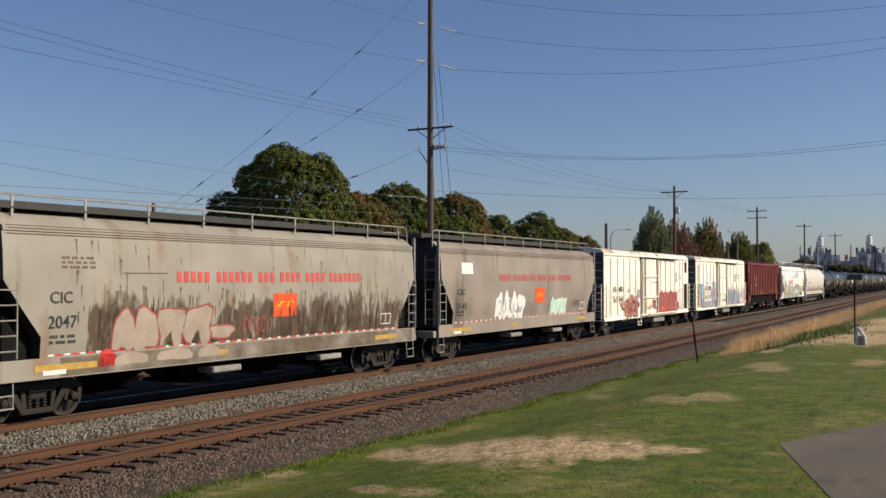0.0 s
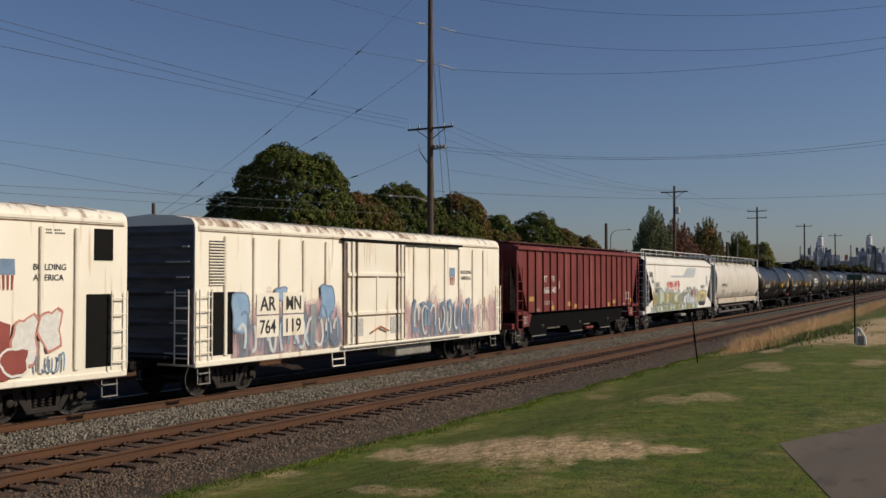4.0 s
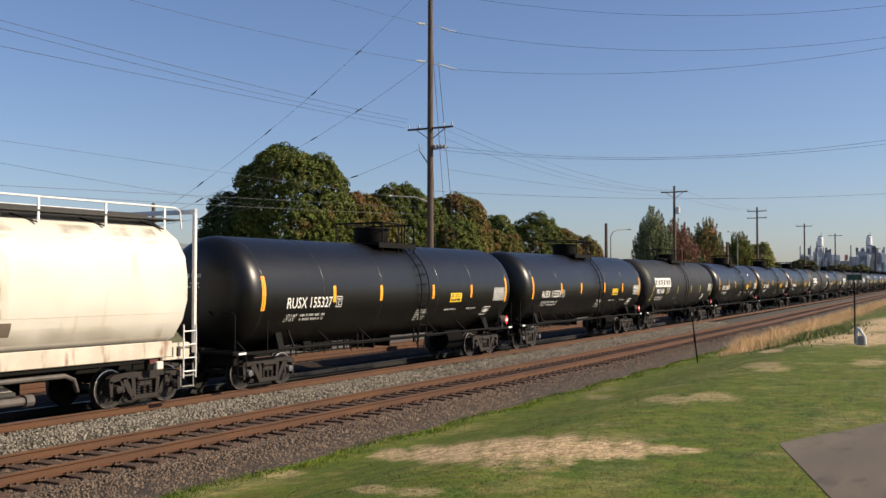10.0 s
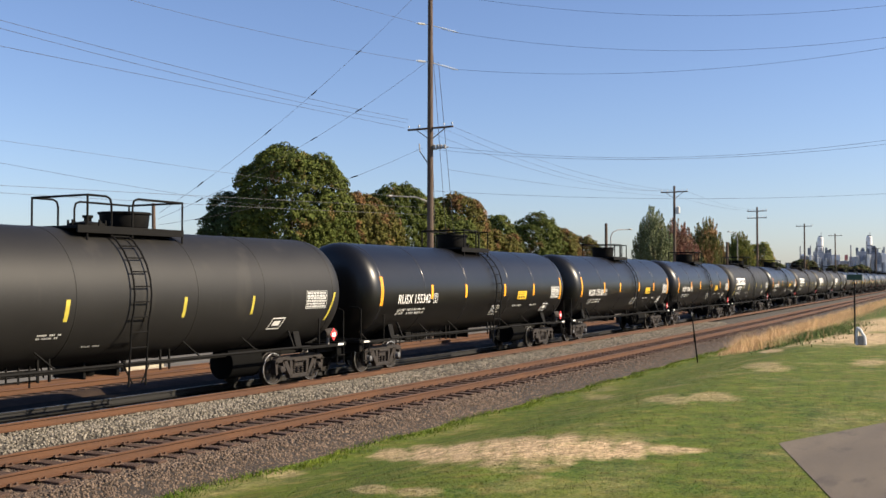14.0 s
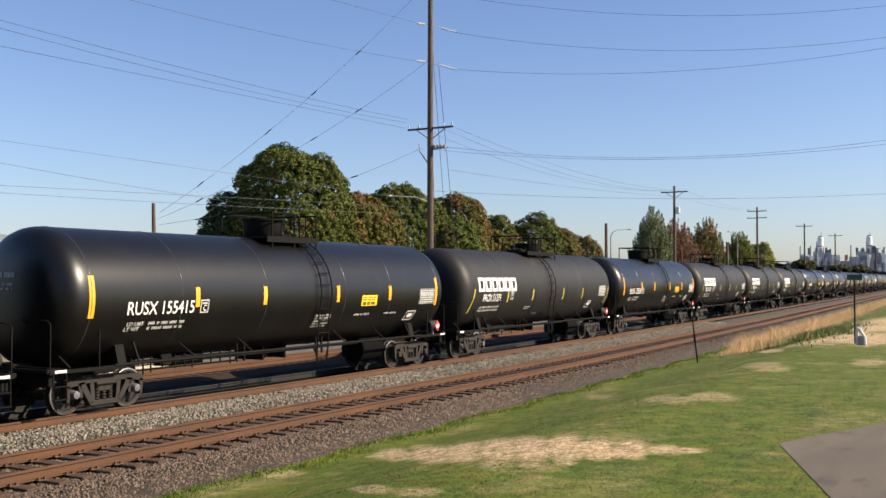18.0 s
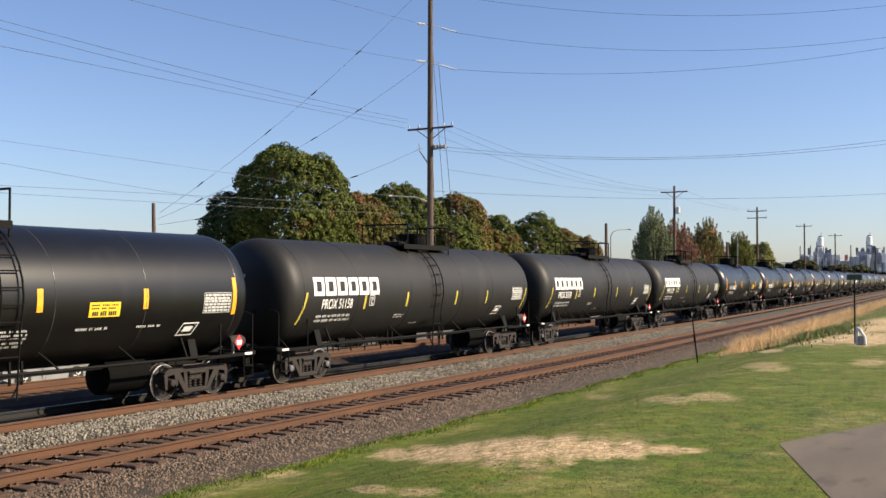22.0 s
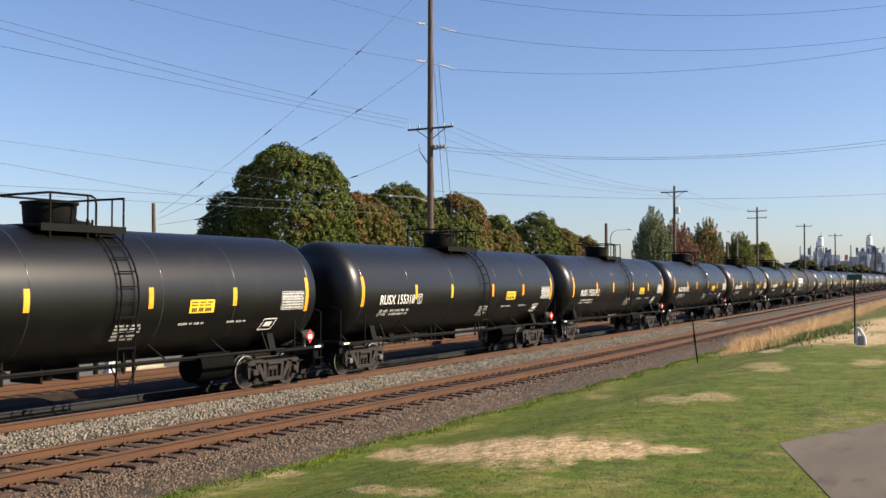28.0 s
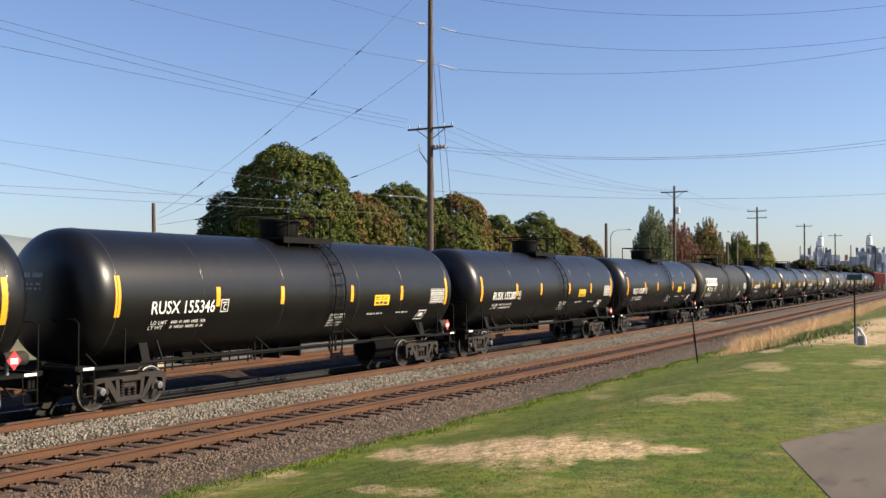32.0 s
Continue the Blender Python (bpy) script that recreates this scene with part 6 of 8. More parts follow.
# slack in the couplings: how far each tank car stands from an even pitch
SLACK = [-0.22, -0.35, -0.46, -0.57, -0.66, -0.80, -0.81, -0.80, -0.76, -0.60, -0.53, -0.32, -0.36, -0.46, -0.50, -0.53, -0.57, -0.64] + [-0.57] * 8


def tank_train():
    for k in range(1, 27):
        dull = k in DULL_SET
        first = k == 3 or k == 1
        src = DULL_TANK if dull else GLOSSY_TANK
        car = src if first else copy_thing(src, Matrix())
        coupled(car, -43.97 + 18.366 * (k - 1) + SLACK[k - 1])
    for k in range(1, 27):
        car = TRAIN[k - 1][0]
        if k in DULL_SET:
            words("car_mark", "PROX " + DULL_SET[k], -6.85, -5.25, 2.12, 2.42, tank_skin, car, WHITE_INK, "white stencilled car mark")
        else:
            words("car_mark", "RUSX " + NUMBERS[k], -6.69, -4.52, 2.18, 2.49, tank_skin, car, WHITE_INK, "white stencilled car mark")


tank_train()


# ---- other cars of the train ----
def ramp_of(pairs):
    """A broken line through (z, value) pairs."""
    zs, vs = [p[0] for p in pairs], [p[1] for p in pairs]
    return lambda z: float(np.interp(z, zs, vs))


def lofted(levels, ends, nx=24):
    """A closed car body. levels: (half width, z) from sill to ridge; ends(z): half length there."""
    s = Shape()
    rows = []
    for y, z in levels:
        e = ends(z)
        rows.append([(-e + 2 * e * i / nx, y, z) for i in range(nx + 1)])
    n, w = len(levels), nx + 1
    near = [(x, -y, z) for r in rows for x, y, z in r]
    far = [(x, y, z) for r in rows for x, y, z in r]
    grid = [(j * w + i, j * w + i + 1, (j + 1) * w + i + 1, (j + 1) * w + i) for j in range(n - 1) for i in range(nx)]
    s.add(near + far, grid + [tuple(k + n * w for k in q[::-1]) for q in grid])
    for j in range(n - 1):
        for i in (0, nx):
            q = (j * w + i, (j + 1) * w + i, n * w + (j + 1) * w + i, n * w + j * w + i)
            s.f.append(q if i == 0 else q[::-1])
    for i in range(nx):
        s.f.append((i, n * w + i, n * w + i + 1, i + 1))
        k = (n - 1) * w
        if levels[-1][0] > 0.01:
            s.f.append((k + i, k + i + 1, n * w + k + i + 1, n * w + k + i))
    s.ends = range(2 * (n - 1) * nx, 2 * (n - 1) * nx + 2 * (n - 1))
    return s


def sooty_shaded_ends(body, ends):
    """The end walls get a near-black that holds soot and their shade."""
    body.data.materials.append(SOOT_SHADE_BLACK)
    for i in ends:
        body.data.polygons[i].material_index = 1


def blob(shape, xc, zc, w, h, skin, rng, up, n=18, rough=0.18, boxy=0.6):
    """A painted shape with a wavy edge."""
    ph = rng.uniform(0, 6.28)
    c = (xc, -skin(zc) - up, zc)
    pts = []
    for k in range(n):
        a = 2 * math.pi * k / n
        r = 1 + rough * math.sin(3 * a + ph) + rough * 0.6 * math.sin(5 * a + 2 * ph) + rng.uniform(-rough, rough) * 0.4
        ca, sa = math.cos(a), math.sin(a)
        sq = 1 / max(abs(ca), abs(sa)) ** boxy
        x, z = xc + w / 2 * ca * r * sq, zc + h / 2 * sa * r * sq
        pts.append((x, -skin(z) - up, z))
    return shape.add([c] + pts, [(0, 1 + k, 1 + (k + 1) % n) for k in range(n)])


def strokes(car, m, x0, x1, z0, z1, skin, rng, up, count, width, label="", name="graffiti_line"):
    """Loose spray-can strokes: flat ribbons along curved lines, no letters."""
    for k in range(count):
        cx = x0 + (x1 - x0) * (k + 0.5) / count
        w = (x1 - x0) / count * rng.uniform(0.6, 1.1)
        a0, turn = rng.uniform(0, 6.28), rng.choice((-1, 1)) * rng.uniform(2.2, 5.2)
        pts = []
        for i in range(11):
            f = i / 10
            a = a0 + turn * f
            pts.append((cx + w * 0.5 * math.cos(a) * (0.6 + 0.4 * f), (z0 + z1) / 2 + (z1 - z0) * 0.5 * math.sin(a) * (1 - 0.25 * f)))
        vs = []
        for i, (x, z) in enumerate(pts):
            q, p = pts[min(i + 1, 10)], pts[max(i - 1, 0)]
            dx, dz = q[0] - p[0], q[1] - p[1]
            ln = math.hypot(dx, dz) or 1
            ox, oz = -dz / ln * width / 2, dx / ln * width / 2
            for sg in (-1, 1):
                zz = z + sg * oz
                vs.append((x + sg * ox, -skin(zz) - up - 0.001 * k, zz))
        part(name, Shape().add(vs, [(2 * i, 2 * i + 1, 2 * i + 3, 2 * i + 2) for i in range(10)]), m, car, label)


def tag(car, m, x0, x1, z0, z1, skin, rng, up, marks, width, label="", name="graffiti_tag"):
    """Quick jagged spray-can marks, each of a few straight strokes; no letters."""
    step = (x1 - x0) / marks
    for k in range(marks):
        x = x0 + step * (k + 0.12)
        w = step * rng.uniform(0.6, 0.95)
        h = z1 - z0
        pts = [(x + rng.uniform(0, 0.25) * w, z0 + h * rng.uniform(0.75, 1.0)), (x + rng.uniform(0, 0.3) * w, z0 + h * rng.uniform(0.0, 0.15)),
               (x + rng.uniform(0.35, 0.7) * w, z0 + h * rng.uniform(0.35, 0.65)), (x + w * rng.uniform(0.7, 1.0), z0 + h * rng.uniform(0.8, 1.05)), (x + w, z0 + h * rng.uniform(-0.1, 0.2))]
        pts = pts[:rng.choice((3, 4, 5, 5))]
        s = Shape()
        for (ax, az), (bx, bz) in zip(pts, pts[1:]):
            d = math.hypot(bx - ax, bz - az) or 1
            ox, oz = -(bz - az) / d * width / 2, (bx - ax) / d * width / 2
            vs = []
            for f in (-0.04, 0.5, 1.04):
                for sg in (-1, 1):
                    px, pz = ax + (bx - ax) * f + sg * ox, az + (bz - az) * f + sg * oz
                    vs.append((px, -skin(pz) - up, pz))
            s.add(vs, [(0, 1, 3, 2), (2, 3, 5, 4)])
            up += 0.0002
        part(name, s, m, car, label)


def outlined(car, xc, zc, w, h, fill, edge, skin, rng, up, rough=0.15, label="", shade=(0.0, 0.0), boxy=0.6, line=0.10):
    """A chunky sprayed shape with a line of another colour round it."""
    state = rng.getstate()
    part("graffiti_edge", blob(Shape(), xc + shade[0], zc + shade[1], w + line, h + line, skin, rng, up, rough=rough, boxy=boxy), edge, car)
    rng.setstate(state)
    part("graffiti_fill", blob(Shape(), xc, zc, w, h, skin, rng, up + 0.001, rough=rough, boxy=boxy), fill, car, label)


# Rib dirt, with the ribs' cast shade put into the same brown.
WASH_LOW_LINE = mat("brown_rib_dirt_and_shade", (0.36, 0.25, 0.16), (0.55, 0.42, 0.30), 2.0, 0.8, bump=0.0)
SKY_SPRAY = mat("sky_blue_spray_paint", (0.22, 0.36, 0.56), (0.32, 0.46, 0.64), 2.0, 0.7, bump=0.02)
SKY_PALE = mat("hazy_blue_spray_paint", (0.52, 0.60, 0.66), (0.66, 0.72, 0.76), 2.0, 0.7, bump=0.02)
MINT_DULL = mat("dull_mint_spray_paint", (0.40, 0.50, 0.44), (0.54, 0.62, 0.55), 2.0, 0.7, bump=0.02)
# Soot, and the shade of walls turned from the sun, as one colour.
SOOT_SHADE_BLACK = mat("sooty_shaded_end_wall", (0.018, 0.017, 0.017), (0.038, 0.036, 0.034), 1.5, 0.75, bump=0.05)
PINK = mat("faded_pink_spray_paint", (0.50, 0.19, 0.155), (0.62, 0.29, 0.24), 2.0, 0.7, bump=0.02)
BRICK_SPRAY = mat("brick_red_spray_paint", (0.27, 0.058, 0.048), (0.35, 0.085, 0.07), 2.0, 0.7, bump=0.02)
BLUE_SPRAY = mat("slate_blue_spray_paint", (0.13, 0.20, 0.32), (0.22, 0.32, 0.46), 2.0, 0.7, bump=0.02)
PALE_SPRAY = mat("pale_blue_white_spray_paint", (0.50, 0.56, 0.60), (0.66, 0.70, 0.72), 2.0, 0.7, bump=0.02)
GREY_SPRAY = mat("grey_spray_paint", (0.24, 0.26, 0.28), (0.36, 0.38, 0.40), 2.0, 0.7, bump=0.02)
OLIVE_SPRAY = mat("olive_spray_paint", (0.24, 0.23, 0.13), (0.34, 0.32, 0.19), 2.0, 0.7, bump=0.02)
SAND_SPRAY = mat("sand_yellow_spray_paint", (0.50, 0.42, 0.20), (0.62, 0.53, 0.28), 2.0, 0.7, bump=0.02)
MINT_SPRAY = mat("mint_green_spray_paint", (0.38, 0.62, 0.50), (0.50, 0.72, 0.60), 2.0, 0.7, bump=0.02)
# Soot runs and dark marks; also the painted eave shade.
SOOT_EAVE_SHADE = mat("soot_and_eave_shade", (0.085, 0.064, 0.046), (0.15, 0.115, 0.085), 3.0, 0.8, bump=0.02)
SWOOSH = mat("pale_grey_blue_stripe_paint", (0.43, 0.47, 0.50), (0.50, 0.54, 0.57), 1.0, 0.5, bump=0.02)
RUSTY = mat("rust_brown_paint_patch", (0.34, 0.15, 0.07), (0.44, 0.22, 0.11), 3.0, 0.8, bump=0.05)


def car_base(car, half, paint, truck_at, caps="cap", low=0.62):
    """Centre sill, end platforms, couplers and trucks."""
    part("centre_sill", Shape().box(-half - 0.2, half + 0.2, -0.33, 0.33, 0.72, 1.08, 0.02), BLACK_IRON, car)
    for sg in (-1, 1):
        part("end_sill", Shape().box(sg * (half + 0.1) - 0.12, sg * (half + 0.1) + 0.12, -1.45, 1.45, 0.92, 1.16, 0.02), paint, car)
        s = Shape()
        for x in (0.05, 0.48):
            s.tube([(sg * (half - x), -1.47, 0.95), (sg * (half - x), -1.49, 0.38)], 0.018, 6)
        for z in (0.40, 0.66):
            s.box(min(sg * (half - 0.05), sg * (half - 0.48)), max(sg * (half - 0.05), sg * (half - 0.48)), -1.53, -1.45, z - 0.012, z + 0.012)
        part("sill_step", s, GREY_STEEL, car)
        truck(car, sg * truck_at, caps)
        wheel_rims(car, sg * truck_at)
    couplers(car, half + 0.25)


def bottom_hoppers(car, xs, wide, top, low, m=None):
    for x in xs:
        s = Shape()
        a = [(x - wide, -1.35, top), (x + wide, -1.35, top), (x + wide, 1.35, top), (x - wide, 1.35, top)]
        b = [(x - 0.35, -0.55, low), (x + 0.35, -0.55, low), (x + 0.35, 0.55, low), (x - 0.35, 0.55, low)]
        s.add(a + b, [(0, 1, 5, 4), (1, 2, 6, 5), (2, 3, 7, 6), (3, 0, 4, 7), (4, 5, 6, 7), (3, 2, 1, 0)])
        s.box(x - 0.5, x + 0.5, -0.75, 0.75, low - 0.10, low, 0.01)
        # Pitch black stands for the shade under the car.
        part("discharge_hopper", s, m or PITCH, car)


def roof_walk(car, half, z, posts, rail_m, y=0.95, rail=0.32, hatch=0.25, drop=0.34):
    """Hatch trough, running boards, their brackets and the hand rail round the roof."""
    part("hatch_cover", Shape().box(-half + 0.4, half - 0.4, -0.55, 0.55, z - 0.08, z + hatch, 0.03), DARK_GRATE, car, "long dark roof hatch")
    for sy in (-1, 1):
        part("running_board", Shape().box(-half - 0.1, half + 0.1, sy * y - 0.30, sy * y + 0.28, z + 0.03, z + 0.065), DARK_GRATE, car)
        part("roof_rail", Shape().tube([(-half - 0.05, sy * (y + 0.30), z - drop * 0.8), (-half - 0.02, sy * (y + 0.28), z + rail * 0.8), (-half + 0.15, sy * (y + 0.28), z + rail), (half - 0.15, sy * (y + 0.28), z + rail),
                                        (half + 0.02, sy * (y + 0.28), z + rail * 0.8), (half + 0.05, sy * (y + 0.30), z - drop * 0.8)], 0.024, 6), rail_m, car)
        for k in range(posts):
            x = -half + 0.5 + (2 * half - 1.0) * k / (posts - 1)
            part("rail_post", Shape().box(x - 0.028, x + 0.028, sy * (y + 0.28) - 0.012, sy * (y + 0.28) + 0.012, z - drop, z + rail), rail_m, car)
            if sy < 0:
                part("board_bracket", Shape().tube([(x - 0.35, -y + 0.2, z - 0.02), (x, -y - 0.26, z - drop)], 0.02, 5), DARK_GRATE, car)
    for sg in (-1, 1):
        part("end_board", Shape().box(sg * half - 0.30, sg * half + 0.15, -y, y, z + 0.03, z + 0.065), DARK_GRATE, car)


def corner_frames(car, half, z0, z1, m, w=0.45, rungs=5, full=True):
    """Corner posts with their side and end ladders."""
    for sg in (-1, 1):
        for sy in (-1, 1):
            if full:
                part("corner_post", Shape().box(sg * half - 0.04, sg * half + 0.04, sy * 1.50 - 0.05, sy * 1.50 + 0.05, 0.95, z1 + 1.45, 0.008), m, car)
            ladder("side_ladder", car, m, [(sg * half - (0 if sg < 0 else w), sy * 1.57, z0), (sg * half - (0 if sg < 0 else w), sy * 1.57, z1)], w, rungs, 0.022)
        ladder("end_ladder", car, m, [(sg * (half + 0.06), -1.42, z0), (sg * (half + 0.06), -1.42, z1 + 0.9)], 0.42, rungs + 2, 0.02, "", (0, 1, 0))


def curved_hopper(paint, label, group, name_paint, seed):
    """Covered hopper car with bowed sides, cut-away end corners and a roof walk."""
    rng = random.Random(seed)
    car = thing("hopper_car", label, "hopper car", group)
    half = 8.2
    levels = [(1.30, 1.20), (1.50, 1.32), (1.555, 1.8), (1.58, 2.4), (1.575, 3.0), (1.545, 3.6), (1.50, 3.98), (1.53, 4.00), (1.53, 4.08), (1.42, 4.16), (1.15, 4.36), (0.7, 4.48), (0.0, 4.53)]
    ends = ramp_of([(1.2, 7.10), (1.78, 7.10), (2.95, 8.05), (5, 8.05)])
    shape = lofted(levels, ends)
    sooty_shaded_ends(part("body", shape, paint, car), shape.ends)
    skin = ramp_of([(z, y) for y, z in levels[:6]] + [(4.0, 1.50)])
    part("side_sill", Shape().box(-half, half, -1.535, -1.44, 0.92, 1.36, 0.01).box(-half, half, 1.44, 1.535, 0.92, 1.36, 0.01), paint, car)
    for sg in (-1, 1):
        poly = [(sg * 8.1, 1.3), (sg * 6.4, 1.3), (sg * 6.9, 2.2), (sg * 7.95, 3.05), (sg * 8.1, 3.05)]
        for ya, yb in ((-1.25, -1.2), (1.2, 1.25)):
            # Black plate added in the corner recess, standing for its shade.
            part("slope_gusset", Shape().prism(poly, ya, yb), BLACK_IRON, car)
    # Dark strips along the roof edge paint the eave's shade.
    for z, y, h in ((3.93, 1.514, 0.022), (4.045, 1.534, 0.018), (4.10, 1.502, 0.02)):
        part("eave_line", Shape().box(-7.95, 7.95, -y - 0.004, -y + 0.004, z, z + h), SOOT_EAVE_SHADE, car)
    car_base(car, half, paint, 6.75)
    bottom_hoppers(car, (-4.4, -1.5, 1.5, 4.4), 1.4, 1.25, 0.45)
    for x in (-1.2, 3.4):
        part("outlet_gate", Shape().box(x - 0.55, x + 0.55, -1.46, -0.9, 0.62, 0.78, 0.03), GREY_STEEL, car)
    roof_walk(car, 8.1, 4.44, 9, GREY_STEEL)
    corner_frames(car, half - 0.04, 1.4, 2.95, GREY_STEEL)
    for x0, x1 in ((-7.25, -5.6), (-1.9, -1.3), (5.7, 7.0)):
        part("yellow_patch", Shape().box(x0, x1, -1.541, -1.536, 1.08, 1.22), SCUFFED, car, "scuffed yellow sill marking")
    part("white_card", Shape().box(-7.05, -6.45, -1.546, -1.542, 1.0, 1.10), WHITE_INK, car)
    for k in range(66):
        x = -6.9 + k * 0.213
        part("tape_dash", patch(Shape(), x, x + 0.15, 1.385, 1.43, skin, 0.005, 1), RED_INK if k % 2 else WHITE_INK, car)
    s = Shape()
    for a, b, c, d in ((0, 0.62, 1.88, 1.91), (0, 0.62, 1.56, 1.59), (0, 0.03, 1.56, 1.9), (0.295, 0.325, 1.56, 1.9), (0.59, 0.62, 1.56, 1.9)):
        patch(s, 5.98 + a, 5.98 + b, c, d, skin)
    part("stencil_frame", s, WHITE_INK, car)
    s = Shape()
    bars_of(s, -3.2, 4.85, 2.93, 3.20, skin, [5, 6, 3, 4, 4, 7], rng, 0.0105, 0.0, 0.66)
    tagged(part("owner_name", s, name_paint, car, "long row of red bars where the owner's name stands"), kind="stuff")
    part("logo_panel", patch(Shape(), 0.5, 1.55, 1.98, 2.62, skin, 0.008), ORANGE_PANEL, car, "orange-red square logo panel")
    strokes(car, YELLOW, 0.66, 1.4, 2.26, 2.40, skin, rng, 0.012, 4, 0.03, name="logo_stroke")
    s = Shape()
    lines_of(s, -6.9, -6.2, 1.62, 1.86, skin, 2, rng, 0.008)
    tagged(part("stencil_writing", s, BLACK_INK, car), kind="stuff")
    return car, skin, rng


def first_hopper():
    car, skin, rng = curved_hopper(HOPPER_GREY, "soot-streaked pale grey covered hopper with red lettering and graffiti", "covered hoppers", FADED_RED, 41)
    words("car_mark", "CIC", -6.91, -6.33, 2.50, 2.75, skin, car, BLACK_INK)
    words("car_number", "2047", -6.95, -6.20, 1.97, 2.24, skin, car, BLACK_INK)
    s = Shape()
    lines_of(s, -6.6, -5.65, 3.22, 3.52, skin, 3, rng, 0.006)
    tagged(part("notice_writing", s, SOOT_EAVE_SHADE, car, "three rows of small dark writing"), kind="stuff")
    # soot runs: thin streaks that hang from darker heads
    s = Shape()
    for k in range(190):
        x = rng.uniform(-6.3, 7.4)
        dense = 0.5 + 0.5 * math.sin(x * 1.25 + 1.0)
        top = rng.choice((rng.uniform(2.1, 2.6), rng.uniform(2.2, 2.8), rng.uniform(2.5, 3.92)))
        ln = rng.uniform(0.10, 0.34) * (1 + dense)
        if rng.random() < 0.5:
            blob(s, x, top, rng.uniform(0.03, 0.075), rng.uniform(0.04, 0.10), skin, rng, 0.0045, 7)
        w = rng.uniform(0.012, 0.034) * (1.4 if top < 2.6 else 0.7)
        z0 = max(1.42, top - ln)
        vs = [(x - w / 2, -skin(top) - 0.004, top), (x + w / 2, -skin(top) - 0.004, top), (x + w * 0.6, -skin((top + z0) / 2) - 0.004, (top + z0) / 2), (x, -skin(z0) - 0.004, z0), (x - w * 0.6, -skin((top + z0) / 2) - 0.004, (top + z0) / 2)]
        s.add(vs, [(0, 1, 2, 3, 4)])
    tagged(part("soot_streaks", s, SOOT_EAVE_SHADE, car, "sooty black runs down the side"), kind="stuff")
    mat("washed_pale_spray_paint", (0.3312, 0.2664, 0.216), (0.4176, 0.3456, 0.288), 2.0, 0.7, bump=0.02)
    # films of grime in the lower half and along the roof
    part("grime_film", patch(Shape(), -5.9, 7.3, 1.40, 2.75, skin, 0.003, 8), WASH_BROWN, car, "patchy brown grime film")
    part("grime_film", patch(Shape(), -6.6, 8.0, 0.95, 1.35, lambda z: 1.536, 0.004, 3), WASH_SILL, car)
    part("grime_run", patch(Shape(), -5.6, 7.3, 1.40, 2.85, skin, 0.0095, 8), WASH_DARK, car, "dark grime runs")
    part("old_outline", patch(Shape(), -4.9, -3.5, 3.13, 3.16, skin, 0.003, 1), SOOT_EAVE_SHADE, car)
    pale = MATS["washed_pale_spray_paint"]
    for x, w, h in ((-4.85, 0.62, 0.85), (-4.2, 0.75, 0.95), (-3.35, 0.85, 1.0), (-2.45, 0.95, 1.0)):
        outlined(car, x, 1.82, w, h, pale, BRICK_SPRAY, skin, rng, 0.011, 0.13, "washed-out pale graffiti shape with red outline")
    outlined(car, -1.55, 1.68, 0.85, 0.30, pale, BRICK_SPRAY, skin, rng, 0.012, 0.12)
    strokes(car, BRICK_SPRAY, -0.75, 0.45, 1.55, 2.02, skin, rng, 0.012, 5, 0.06, "faded red graffiti strokes")
    for x, w in ((-4.6, 1.0), (-3.2, 1.2), (-2.0, 0.8)):
        part("graffiti_fill", blob(Shape(), x, 1.2, w, 0.26, lambda z: 1.538, rng, 0.006, rough=0.1), pale, car)
    part("graffiti_spot", blob(Shape(), -5.3, 1.24, 0.5, 0.36, lambda z: 1.536, rng, 0.004), PLACARD_RED, car, "small red painted spot")
    coupled(car, -175.7, 6.75)


def second_hopper():
    car, skin, rng = curved_hopper(HOPPER_TAUPE, "weathered taupe-grey covered hopper with red lettering", "covered hoppers", WORN_RED, 42)
    words("car_mark", "CIC", -6.85, -6.15, 2.42, 2.64, skin, car, BLACK_INK)
    words("car_number", "2145", -6.95, -6.05, 1.88, 2.13, skin, car, BLACK_INK)
    part("blank_patch", patch(Shape(), -6.45, -5.5, 3.2, 3.62, skin, 0.006), WHITE_INK, car, "blank white painted square")
    for k in range(4):
        outlined(car, -3.15 + k * 0.72, 1.9, 0.66, 0.98, WHITE_INK, GREY_SPRAY, skin, rng, 0.007, 0.2, "chunky white graffiti shape")
    part("grime_film", patch(Shape(), -7.0, 7.0, 1.40, 2.4, skin, 0.003, 8), WASH_LOW, car)
    strokes(car, GREY_SPRAY, -3.3, -0.9, 1.6, 2.2, skin, rng, 0.013, 6, 0.05)
    for k in range(4):
        outlined(car, 2.55 + 0.45 * k, 1.78, 0.5, 0.62, MINT_SPRAY, WHITE_INK, skin, rng, 0.007 + 0.0012 * k, 0.16, "mint green graffiti shape with white edge", boxy=0.8, line=0.07)
    tag(car, SOOT_EAVE_SHADE, 5.0, 6.0, 1.7, 2.05, skin, rng, 0.008, 4, 0.04)
    strokes(car, WHITE_INK, 2.3, 4.1, 1.5, 2.0, skin, rng, 0.011, 5, 0.05)
    coupled(car, -157.65, 6.75)


